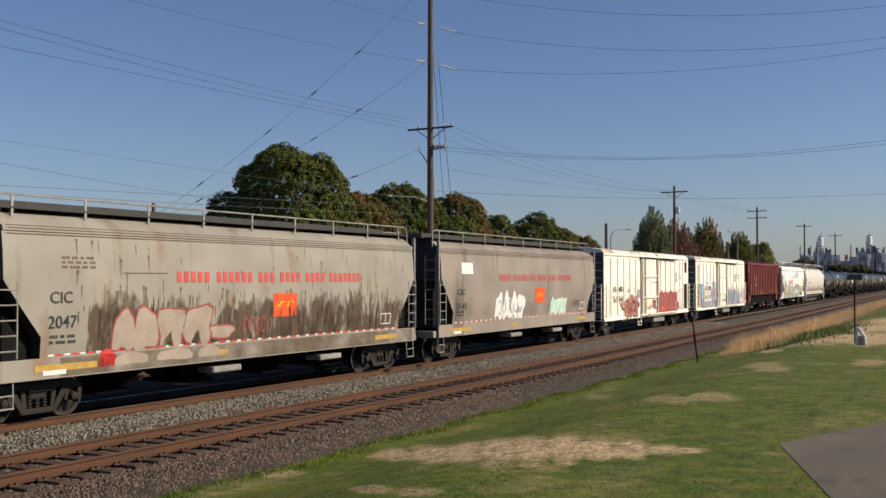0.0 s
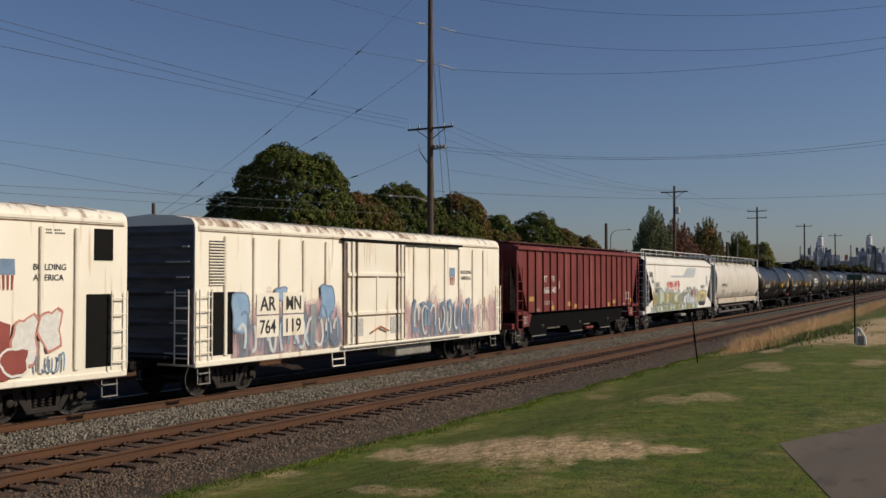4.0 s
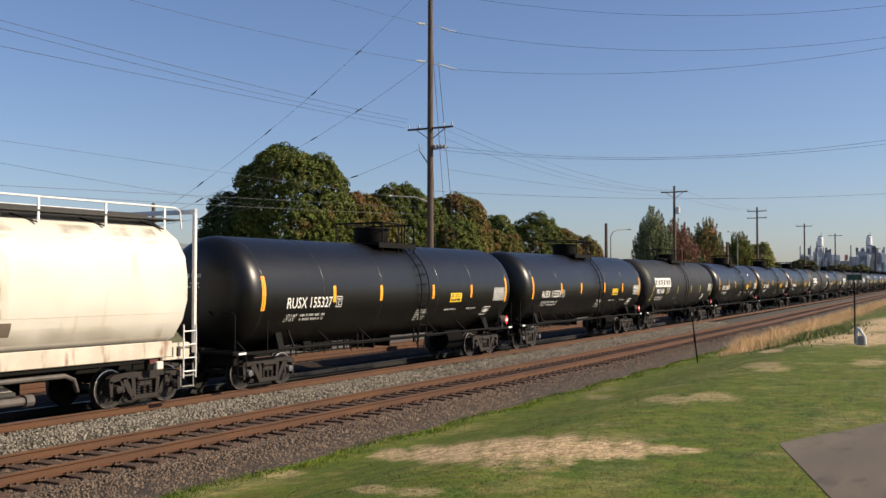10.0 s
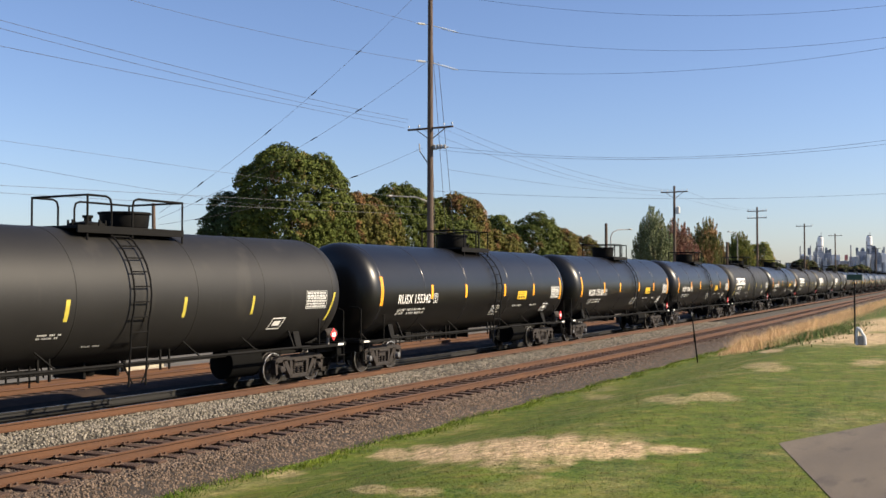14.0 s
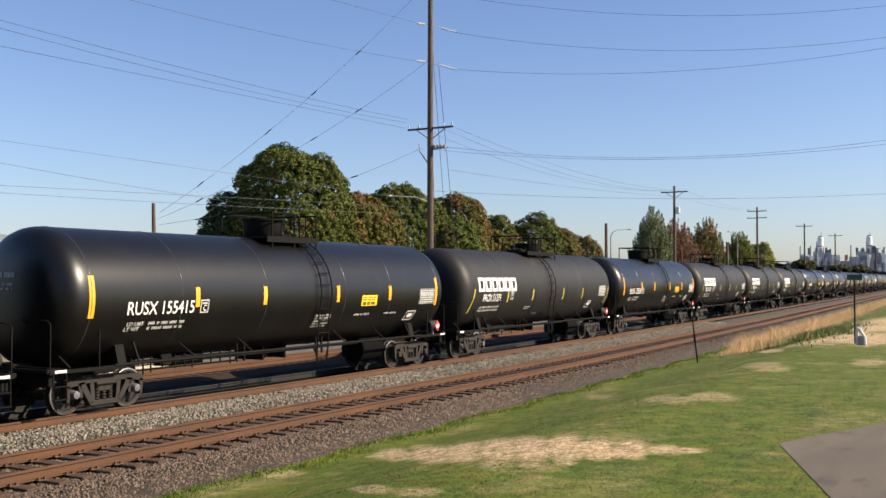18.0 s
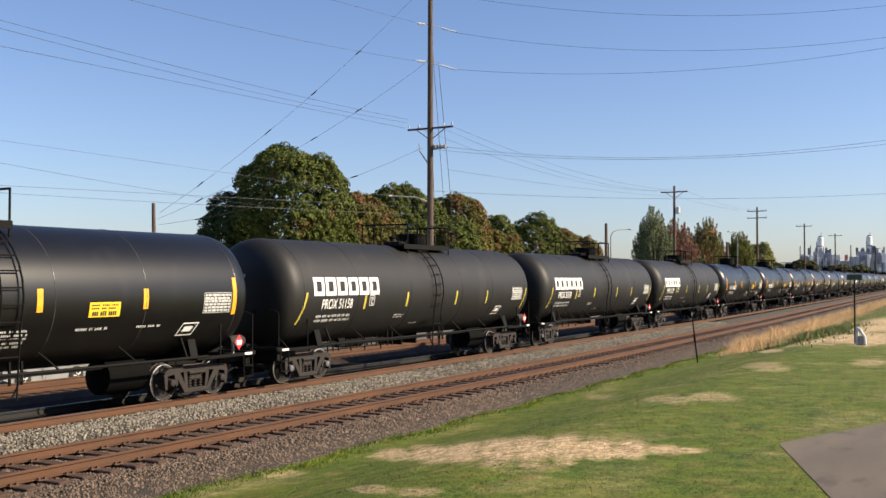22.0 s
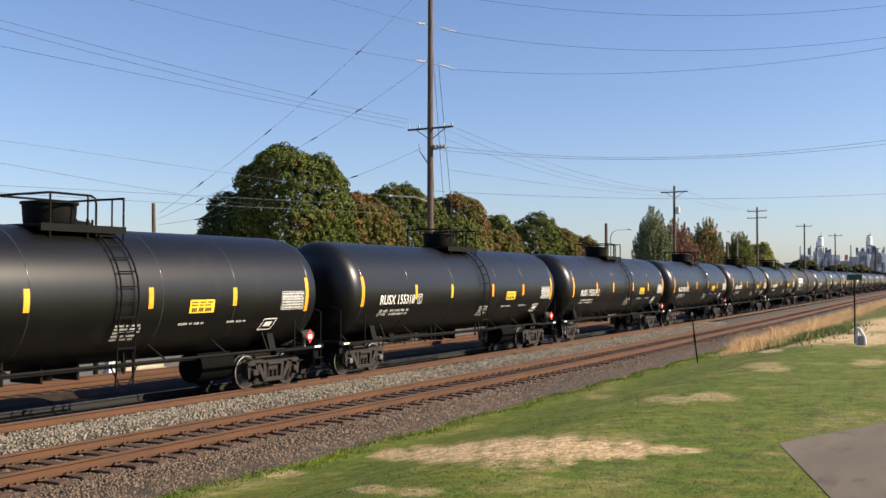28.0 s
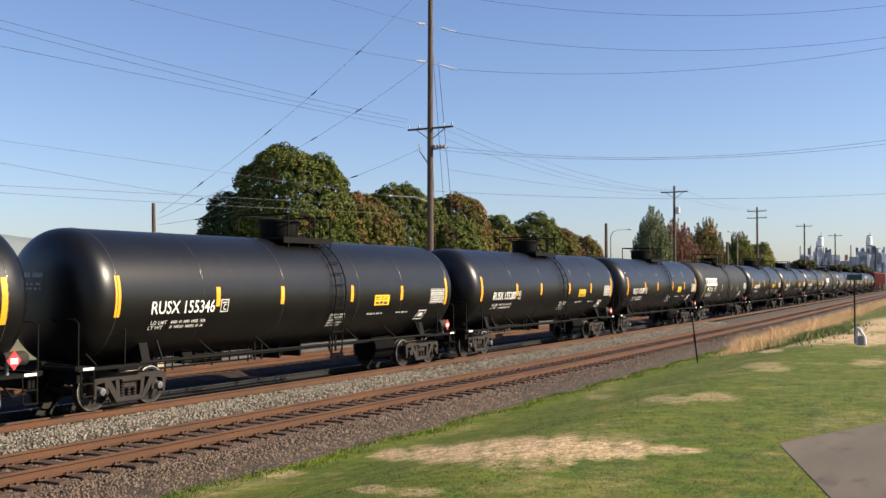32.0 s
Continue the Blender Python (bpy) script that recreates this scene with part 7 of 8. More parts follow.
def white_hopper():
    rng = random.Random(43)
    car = thing("hopper_car", "bright white covered hopper with graffiti and a grey stripe", "hopper car", "covered hoppers")
    half = 8.4
    levels = [(1.32, 0.98), (1.53, 1.02), (1.53, 1.36), (1.56, 1.8), (1.585, 2.4), (1.58, 3.0), (1.55, 3.6), (1.51, 3.86), (1.55, 3.88), (1.55, 3.98), (1.45, 4.08), (1.15, 4.32), (0.7, 4.46), (0.0, 4.5)]
    ends = ramp_of([(0.9, 8.35), (1.36, 8.35), (1.40, 6.95), (1.7, 6.9), (2.2, 7.15), (3.5, 8.3), (5, 8.3)])
    shape = lofted(levels, ends)
    sooty_shaded_ends(part("body", shape, HOPPER_WHITE, car), shape.ends)
    skin = ramp_of([(z, y) for y, z in levels[1:8]])
    for sg in (-1, 1):
        poly = [(sg * 8.25, 1.38), (sg * 6.5, 1.38), (sg * 6.8, 2.3), (sg * 8.1, 3.55), (sg * 8.25, 3.55)]
        for ya, yb in ((-1.25, -1.2), (1.2, 1.25)):
            # Added black plate: shade of the cut-away corner.
            part("slope_gusset", Shape().prism(poly, ya, yb), BLACK_IRON, car)
    part("yellow_edge", Shape().prism([(-6.93, 1.45), (-6.88, 1.45), (-6.92, 2.3), (-7.05, 2.3)], -1.60, -1.55), ORANGE, car)
    # Strip painted as the shadow band under the roof edge.
    part("eave_line", Shape().box(-8.2, 8.2, -1.535, -1.51, 3.835, 3.875), DARK_RUST_SHADE, car)
    car_base(car, half, HOPPER_WHITE, 6.8)
    bottom_hoppers(car, (-4.4, -1.5, 1.5, 4.4), 1.4, 1.05, 0.42)
    part("outlet_gate", Shape().box(0.3, 1.6, -1.40, -0.9, 0.58, 0.74, 0.03), GREY_STEEL, car)
    roof_walk(car, 8.3, 4.42, 12, WHITE_INK, hatch=0.16)
    corner_frames(car, half - 0.04, 1.4, 3.1, WHITE_INK)
    part("mark_panel", patch(Shape(), -6.85, -5.5, 1.75, 2.83, skin, 0.005), GREY_INK, car, "pale grey patch behind the car mark")
    words("car_mark", "AEX", -6.45, -5.75, 2.52, 2.75, skin, car, BLACK_INK)
    words("car_number", "20817", -6.6, -5.6, 2.22, 2.46, skin, car, BLACK_INK)
    s = Shape()
    lines_of(s, -6.65, -5.8, 1.85, 2.02, skin, 2, rng, 0.009)
    tagged(part("stencil_writing", s, BLACK_INK, car), kind="stuff")
    sw = Shape()
    n, rows = 20, 6
    vs = []
    for k in range(n + 1):
        x = -2.9 + 6.7 * k / n
        top = 3.22 + 0.52 / (1 + math.exp(-(x - 0.75) * 5.5))
        low = min(top, 3.10 + max(0.0, (x - 2.6)) ** 2 * 0.40)
        for r in range(rows + 1):
            z = low + (top - low) * r / rows
            vs.append((x, -skin(z) - 0.007, z))
    m1 = rows + 1
    sw.add(vs, [(m1 * k + r, m1 * k + m1 + r, m1 * k + m1 + r + 1, m1 * k + r + 1) for k in range(n) for r in range(rows)])
    part("painted_stripe", sw, SWOOSH, car, "pale grey-blue curved stripe")
    tag(car, RED_INK, -4.0, -0.7, 2.42, 2.92, skin, rng, 0.010, 9, 0.06, "red sprayed tag marks")
    tag(car, RED_INK, -3.6, -1.2, 2.28, 2.40, skin, rng, 0.014, 8, 0.03)
    part("graffiti_wash", patch(Shape(), -7.0, 4.3, 1.36, 2.5, skin, 0.006, 8), WASH_BLUE, car, "pale blue graffiti haze")
    part("graffiti_wash", patch(Shape(), -7.4, 4.3, 1.03, 1.35, skin, 0.006, 3), WASH_BLUE, car)
    part("graffiti_wash", patch(Shape(), -6.8, 1.6, 1.36, 2.35, skin, 0.008, 8), WASH_OLIVE, car, "olive graffiti haze")
    for k in range(9):
        outlined(car, -6.35 + k * 0.68 + rng.uniform(-0.1, 0.1), 1.80 + rng.uniform(-0.1, 0.12), rng.uniform(0.5, 0.9), rng.uniform(0.5, 0.8), (OLIVE_SPRAY, OLIVE_SPRAY, MINT_DULL, OLIVE_SPRAY, SAND_SPRAY)[k % 5],
                 (MINT_DULL, OLIVE_SPRAY, MINT_DULL)[k % 3], skin, rng, 0.011 + 0.0012 * k, 0.16, "olive green graffiti block", boxy=0.9, line=0.04)
    part("graffiti_wash", patch(Shape(), -7.0, 3.9, 1.04, 1.34, skin, 0.010, 3), WASH_OLIVE, car)
    for k in range(11):
        outlined(car, -6.8 + k * 0.98 + rng.uniform(-0.2, 0.2), 1.20, rng.uniform(0.3, 0.8), 0.20, (OLIVE_SPRAY, MINT_DULL, MINT_DULL)[k % 3], PALE_SPRAY, lambda z: 1.53, rng, 0.012, 0.1, boxy=0.7, line=0.03)
    for k in range(6):
        outlined(car, -0.1 + k * 0.74, 1.72 + rng.uniform(-0.1, 0.1), rng.uniform(0.5, 0.9), rng.uniform(0.4, 0.7), (GREY_SPRAY, SKY_PALE, PALE_SPRAY, SKY_PALE, PALE_SPRAY, SAND_SPRAY)[k], (PALE_SPRAY, OLIVE_SPRAY, PALE_SPRAY, GREY_SPRAY, SAND_SPRAY, GREY_SPRAY)[k], skin, rng, 0.022 + 0.0012 * k, 0.16, boxy=0.7, line=0.05)
    strokes(car, PINK, 1.9, 3.2, 1.9, 2.3, skin, rng, 0.0135, 6, 0.03)
    strokes(car, BLACK_INK, -0.2, 2.6, 1.5, 2.25, skin, rng, 0.032, 5, 0.025, "thin black tag strokes")
    tag(car, BLACK_INK, 0.9, 2.4, 2.25, 2.5, skin, rng, 0.010, 7, 0.03)
    tag(car, BRICK_SPRAY, 2.2, 3.7, 1.75, 2.4, skin, rng, 0.032, 7, 0.025)
    outlined(car, 5.5, 1.72, 2.4, 1.0, SAND_SPRAY, BLACK_INK, skin, rng, 0.010, 0.07, "arched sand-yellow graffiti piece with black edge")
    strokes(car, BLACK_INK, 4.7, 6.4, 1.45, 2.0, skin, rng, 0.016, 5, 0.06)
    strokes(car, PALE_SPRAY, 4.7, 6.4, 1.4, 1.9, skin, rng, 0.022, 5, 0.05)
    tag(car, BLACK_INK, -7.75, -6.95, 3.05, 3.45, skin, rng, 0.012, 4, 0.035)
    tag(car, BLACK_INK, -7.35, -6.8, 2.75, 3.0, skin, rng, 0.012, 3, 0.035)
    tag(car, GREY_SPRAY, 6.6, 7.1, 2.5, 3.3, skin, rng, 0.012, 3, 0.03)
    tag(car, BLACK_INK, 4.9, 6.2, 2.32, 2.6, skin, rng, 0.012, 5, 0.035)
    coupled(car, -82.4, 6.8)


def reefer(group, label, seed, grille_near):
    """White refrigerator car: ribbed side, plug door with its gear, corrugated ends, rounded roof."""
    rng = random.Random(seed)
    car = thing("refrigerator_car", label, "refrigerator car", group)
    half = 8.72
    levels = [(1.50, 0.84), (1.56, 0.86), (1.56, 4.28), (1.52, 4.42), (1.40, 4.52), (0.9, 4.60), (0.0, 4.66)]
    part("body", lofted(levels, lambda z: half), REEFER, car)

    def skin(z):
        return 1.56

    for sg in (-1, 1):
        s = Shape()
        for k in range(9):
            z = 1.15 + k * 0.38
            vs = []
            for y in (-1.5, -1.35, 1.35, 1.5):
                out = 0.07 if abs(y) < 1.4 else 0.0
                vs += [(sg * half, y, z - 0.10), (sg * (half + out), y, z), (sg * half, y, z + 0.10)]
            s.add(vs, [(3 * i + j, 3 * i + 3 + j, 3 * i + 4 + j, 3 * i + 1 + j) for i in range(3) for j in range(2)])
        part("end_corrugation", s, SOOT_SHADE_END, car)
        # Dark panel over the white end: soot plus painted shade.
        part("end_panel", Shape().box(min(sg * half, sg * (half + 0.006)), max(sg * half, sg * (half + 0.006)), -1.52, 1.52, 0.9, 4.36), SOOT_SHADE_END, car, "end wall darkened for soot and for its shade")
        for k in range(8):
            z = 1.16 + k * 0.38
            w = rng.uniform(0.12, 0.8)
            # Short pale strip along each ridge, of random length.
            part("worn_ridge", Shape().box(min(sg * (half + 0.045), sg * (half + 0.076)), max(sg * (half + 0.045), sg * (half + 0.076)), -1.42, -1.42 + w, z - 0.02, z + 0.02), GREY_INK, car)
    ribs = [-7.6, -6.45, -5.35, -4.25, -3.15, 2.0, 3.1, 4.2, 5.3, 6.4, 7.3]
    for x in ribs:
        part("side_rib", Shape().box(x - 0.06, x + 0.06, -1.605, -1.558, 1.05, 4.12, 0.02), REEFER, car)
        part("side_rib", Shape().box(x - 0.06, x + 0.06, 1.558, 1.605, 1.05, 4.12, 0.02), REEFER, car)
    part("roof_cap", Shape().box(-half + 0.1, half - 0.1, -1.585, -1.50, 4.24, 4.34, 0.02).box(-half + 0.1, half - 0.1, 1.50, 1.585, 4.24, 4.34, 0.02), REEFER, car)
    for k in range(13):
        x = -8.0 + k * 16.0 / 12
        part("roof_seam", Shape().prism([(-1.40, 4.525), (-0.9, 4.605), (0, 4.665), (0.9, 4.605), (1.4, 4.525), (1.4, 4.55), (0.9, 4.63), (0, 4.69), (-0.9, 4.63), (-1.4, 4.55)], x - 0.03, x + 0.03, "yz"), REEFER, car)
    part("side_sill", Shape().box(-half, half, -1.60, -1.50, 0.82, 0.96, 0.02), REEFER, car)
    d0, d1 = -2.25, 1.25
    # Door outline and eave strip: dirt with painted shade.
    part("door_gap", Shape().box(d0 - 0.07, d1 + 0.07, -1.567, -1.561, 0.98, 4.20), DARK_RUST_SHADE, car, "dark gap round the door, rust and shade in its colour")
    part("eave_line", Shape().box(-half + 0.1, half - 0.1, -1.572, -1.562, 4.195, 4.225), DARK_RUST_SHADE, car)
    for x in ribs:
        # Brown line left of the rib: dirt and its painted shadow.
        part("rib_dirt_line", Shape().box(x - 0.085, x - 0.065, -1.566, -1.5615, 1.1, 4.08), WASH_LOW_LINE, car)
    stain = Shape()
    edge = [(1.588, 4.345), (1.525, 4.43), (1.405, 4.53), (0.9, 4.61)]
    nx = 60
    stain.add([(-half + 0.12 + (2 * half - 0.24) * i / nx, -y, z) for y, z in edge for i in range(nx + 1)],
              [(j * (nx + 1) + i, j * (nx + 1) + i + 1, (j + 1) * (nx + 1) + i + 1, (j + 1) * (nx + 1) + i) for j in range(3) for i in range(nx)])
    part("roof_stain", stain, WASH_RUST, car, "rust-brown stains along the roof edge")
    s = Shape()
    for x in (-2.85, -2.2):
        s.tube([(x, -1.56, 0.86), (x, -1.60, 0.40)], 0.022, 6)
    for z in (0.42, 0.62):
        s.tube([(-2.85, -1.59, z), (-2.2, -1.59, z)], 0.022, 6)
    part("door_step", s, REEFER, car)
    door = part("plug_door", Shape().box(d0, d1, -1.66, -1.555, 1.02, 4.16, 0.03), REEFER, car, "white insulated plug door")
    part("door_track", Shape().box(d0 - 0.2, 5.3, -1.72, -1.58, 4.17, 4.25, 0.02), BLACK_IRON, car)
    part("door_track", Shape().box(d0 - 0.2, 5.3, -1.72, -1.58, 0.92, 1.0, 0.02), REEFER, car)
    for x in (d0 + 0.05, d1 - 0.05):
        part("door_edge", Shape().box(x - 0.035, x + 0.035, -1.672, -1.662, 1.05, 4.12), DARK_RUST_SHADE, car)
    for x in (d0 + 0.3, d0 + 0.55, d1 - 0.55, d1 - 0.3):
        part("locking_bar", Shape().tube([(x, -1.70, 1.0), (x, -1.70, 4.15)], 0.03, 6), REEFER if x in (d0 + 0.3, d1 - 0.3) else DARK_RUST_SHADE, door)
    for z in (1.95, 3.15):
        part("door_rail", Shape().box(d0 + 0.1, d1 - 0.1, -1.70, -1.66, z - 0.06, z + 0.06, 0.015), REEFER, door)
        # Dark strip painted as the shade below the door rail.
        part("rail_shadow_gap", Shape().box(d0 + 0.1, d1 - 0.1, -1.672, -1.661, z - 0.10, z - 0.065), DARK_RUST_SHADE, door)
    part("door_rail", Shape().box(-0.55, -0.45, -1.69, -1.66, 1.95, 3.15, 0.01), REEFER, door)
    for x in (d0 + 0.35, d1 - 0.95):
        part("door_recess", Shape().box(x, x + 0.6, -1.672, -1.662, 1.25, 1.8, 0.01), GREY_INK, door)
    part("door_handle", Shape().tube([(-0.9, -1.73, 1.35), (-0.4, -1.74, 1.5), (0.1, -1.73, 1.35)], 0.03, 6), RUSTY, door)
    gx = -half + 0.55 if grille_near else half - 1.35
    part("unit_opening", Shape().box(gx + (0.0 if grille_near else 0.2), gx + 0.95, -1.572, -1.562, 1.08, 2.68), BLACK_IRON, car, "dark refrigeration unit opening")
    if grille_near:
        for k in range(15):
            z = 2.85 + k * 0.075
            part("louvre", Shape().box(gx - 0.05, gx + 0.55, -1.60, -1.56, z, z + 0.04, 0.008), REEFER, car)
        part("louvre_shade", Shape().box(gx - 0.04, gx + 0.54, -1.568, -1.561, 2.83, 3.98), DARK_GRATE, car)
    else:
        part("unit_window", Shape().box(half - 0.95, half - 0.42, -1.572, -1.562, 3.42, 4.12), BLACK_IRON, car)
    for sg in (-1, 1):
        x = sg * (half - 0.30)
        ladder("side_ladder", car, REEFER, [(x - 0.22, -1.66, 1.0), (x - 0.22, -1.66, 2.75)], 0.44, 5, 0.022)
        ladder("end_ladder", car, REEFER, [(sg * (half + 0.10), -1.45, 0.9), (sg * (half + 0.10), -1.45, 2.75)], 0.45, 6, 0.022, "", (0, 1, 0))
    part("brake_platform", Shape().box(-half - 0.35, -half - 0.05, -0.9, 0.9, 1.05, 1.10), DARK_GRATE, car)
    part("fuel_tank", Shape().box(1.2, 3.6, -1.35, -0.6, 0.42, 0.80, 0.05), GREY_STEEL, car)
    car_base(car, half - 0.15, BLACK_IRON, 6.9)
    return car, skin, rng


def shield(car, x):
    """Small painted emblem: dark cap over red and white uprights."""
    part("shield_cap", Shape().prism([(x, 3.42), (x + 0.4, 3.42), (x + 0.42, 3.1), (x - 0.02, 3.1)], -1.570, -1.563), BLUE_SPRAY, car, "small dark emblem cap")
    for k in range(4):
        part("shield_stripe", Shape().prism([(x + 0.01 + 0.105 * k, 3.09), (x + 0.07 + 0.105 * k, 3.09), (x + 0.08 + 0.095 * k, 2.80), (x + 0.04 + 0.095 * k, 2.78)], -1.570, -1.563), BRICK_SPRAY, car)


def first_reefer():
    car, skin, rng = reefer("refrigerator cars", "warm white ribbed refrigerator car with brick-red graffiti", 51, False)
    words("car_mark", "AR", -7.30, -6.62, 2.30, 2.62, skin, car, BLACK_INK)
    words("car_mark", "MN", -6.28, -5.52, 2.30, 2.62, skin, car, BLACK_INK)
    words("car_number", "761", -7.34, -6.66, 1.74, 2.10, skin, car, BLACK_INK)
    words("car_number", "844", -6.30, -5.52, 1.74, 2.10, skin, car, BLACK_INK)
    out = lambda z: 1.607
    for k, (x, z, w, h) in enumerate(((-5.55, 1.62, 0.75, 0.34), (-5.0, 1.45, 0.62, 0.95), (-4.5, 1.5, 0.6, 0.95), (-4.0, 1.5, 0.62, 1.0), (-3.55, 1.52, 0.6, 0.95), (-3.2, 1.5, 0.4, 1.0))):
        outlined(car, x, z, w, h, PINK, BLACK_INK, out, rng, 0.002 + 0.0015 * k, 0.24, "pink graffiti shape with black shadow edge", (0.05, -0.03))
    tag(car, BRICK_SPRAY, -5.3, -3.1, 1.08, 1.9, out, rng, 0.016, 9, 0.06)
    strokes(car, BLACK_INK, -5.2, -3.0, 1.15, 1.9, out, rng, 0.020, 6, 0.028)
    strokes(car, PALE_SPRAY, -5.3, -3.1, 1.2, 1.8, out, rng, 0.028, 7, 0.02)
    tag(car, BRICK_SPRAY, -4.9, -4.15, 2.25, 2.5, lambda z: 1.562, rng, 0.004, 5, 0.025)
    strokes(car, PINK, -3.6, -3.2, 2.25, 2.5, lambda z: 1.562, rng, 0.004, 2, 0.04)
    part("side_vent", Shape().box(-2.98, -2.50, -1.572, -1.562, 1.42, 1.72), DARK_GRATE, car, "small dark side vent")
    for x, z in ((-1.95, 1.30), (-0.9, 1.28), (0.15, 1.28)):
        part("door_plate", Shape().box(x, x + 0.62, -1.684, -1.673, z, z + 0.52, 0.01), (WHITE_INK, REEFER, WHITE_INK)[int(x > -1.2) + int(x > 0)], car)
    part("door_card", Shape().box(-1.55, -1.32, -1.69, -1.685, 1.52, 1.76), YELLOW, car, "yellow route card")
    strokes(car, BRICK_SPRAY, -0.3, 0.6, 1.25, 1.8, lambda z: 1.69, rng, 0.006, 4, 0.10)
    strokes(car, BRICK_SPRAY, -1.9, -0.6, 1.2, 1.5, lambda z: 1.69, rng, 0.006, 5, 0.03)
    part("orange_mark", Shape().box(-1.3, -0.75, -1.726, -1.721, 0.90, 0.99), ORANGE_PANEL, car)
    for k, (a, b) in enumerate(((1.55, 2.45), (2.5, 3.55), (3.6, 4.6), (4.65, 5.6))):
        part("graffiti_fill", Shape().prism([(a, 0.98), (b, 0.98), (b + 0.04, 2.1), (b - 0.25, 2.28 - 0.1 * k % 0.2), (a + 0.2, 2.22), (a - 0.02, 2.02)], -1.612, -1.600), BRICK_SPRAY, car, "brick-red block of graffiti")
    strokes(car, PINK, 1.7, 5.5, 1.1, 2.2, lambda z: 1.612, rng, 0.005, 6, 0.04)
    strokes(car, BRICK_SPRAY, 1.5, 5.6, 2.15, 2.36, lambda z: 1.612, rng, 0.002, 9, 0.035)
    outlined(car, 6.0, 1.75, 0.55, 0.9, WHITE_INK, PINK, lambda z: 1.607, rng, 0.003, 0.15)
    outlined(car, 6.6, 1.95, 0.5, 0.75, WHITE_INK, PINK, lambda z: 1.607, rng, 0.003, 0.15)
    outlined(car, 5.75, 1.35, 0.6, 0.5, BRICK_SPRAY, WHITE_INK, lambda z: 1.612, rng, 0.003, 0.12)
    strokes(car, BLUE_SPRAY, 6.2, 7.0, 1.05, 1.5, lambda z: 1.607, rng, 0.007, 5, 0.045)
    part("orange_spot", blob(Shape(), 2.35, 1.25, 0.6, 0.3, lambda z: 1.612, rng, 0.006), ORANGE_PANEL, car)
    shield(car, 5.35)
    words("slogan", "BUILDING", 6.20, 7.02, 3.20, 3.33, skin, car, BLACK_INK)
    words("slogan", "AMERICA", 6.20, 6.96, 2.98, 3.11, skin, car, BLACK_INK)
    s = Shape()
    lines_of(s, 6.5, 7.0, 3.95, 4.08, skin, 2, rng, 0.006)
    lines_of(s, -0.3, 0.9, 2.75, 2.85, lambda z: 1.66, 1, rng, 0.006)
    tagged(part("stencil_writing", s, BLACK_INK, car), kind="stuff")
    part("blanked_notice", Shape().box(-3.02, -2.38, -1.572, -1.562, 1.95, 2.42), GREY_SPRAY, car, "grey blanked-out notice square")
    coupled(car, -139.42, 6.9)


def second_reefer():
    car, skin, rng = reefer("refrigerator cars", "warm white refrigerator car with slate-blue and pink graffiti", 52, True)
    out = lambda z: 1.606
    part("graffiti_wash", patch(Shape(), -7.35, -2.35, 0.98, 2.8, lambda z: 1.612, 0.002, 6), WASH_LILAC, car, "soft lilac graffiti background")
    part("graffiti_wash", patch(Shape(), 1.35, 8.4, 0.98, 2.8, lambda z: 1.612, 0.002, 6), WASH_LILAC, car, "soft lilac graffiti background")
    part("graffiti_wash", patch(Shape(), -7.2, -2.4, 0.98, 2.6, lambda z: 1.612, 0.005, 6), WASH_SLATE, car, "slate-blue graffiti haze")
    part("graffiti_wash", patch(Shape(), 1.7, 6.4, 0.98, 2.4, lambda z: 1.612, 0.005, 6), WASH_SLATE, car)
    for x0, mark, num in ((-6.42, "AR", "764"), (-5.28, "MN", "119")):
        for z0, text, kind_of in ((2.06, mark, "car_mark"), (1.44, num, "car_number")):
            part("mark_panel", Shape().box(x0, x0 + 0.95, -1.6285, -1.6265, z0, z0 + 0.58), REEFER, car)
            words(kind_of, text, x0 + 0.14, x0 + 0.81, z0 + 0.10, z0 + 0.48, lambda z: 1.6285, car, BLACK_INK)
    for x, z, w, h in ((-7.05, 2.15, 0.6, 1.0), (-3.15, 2.35, 0.62, 0.95), (-5.35, 2.6, 0.5, 0.3)):
        outlined(car, x, z, w, h, SKY_SPRAY, BLUE_SPRAY, out, rng, 0.0125, 0.08, "sky-blue arched graffiti shape")
    part("graffiti_bar", Shape().box(-3.98, -3.72, -1.622, -1.612, 1.15, 2.3), GREY_SPRAY, car)
    strokes(car, PALE_SPRAY, -7.2, -2.5, 1.0, 1.9, out, rng, 0.014, 11, 0.10, "pale graffiti strokes")
    strokes(car, BLUE_SPRAY, -7.2, -2.5, 1.0, 2.3, out, rng, 0.018, 8, 0.07, "slate-blue graffiti strokes")
    strokes(car, BLUE_SPRAY, 1.8, 6.2, 1.1, 2.3, out, rng, 0.014, 9, 0.15, "broad slate-blue graffiti strokes")
    strokes(car, PALE_SPRAY, 1.8, 6.4, 1.1, 2.2, out, rng, 0.022, 8, 0.08)
    strokes(car, WHITE_INK, 6.0, 7.6, 1.1, 2.1, out, rng, 0.014, 5, 0.04)
    shield(car, 4.55)
    words("slogan", "BUILDING", 5.42, 6.28, 3.20, 3.33, skin, car, BLACK_INK)
    words("slogan", "AMERICA", 5.42, 6.22, 2.98, 3.11, skin, car, BLACK_INK)
    part("rust_patch", Shape().box(7.28, 7.36, -1.612, -1.606, 1.4, 2.3), RUSTY, car)
    part("rust_patch", Shape().box(5.26, 5.34, -1.612, -1.606, 1.2, 1.8), RUSTY, car)
    coupled(car, -119.8, 6.9)


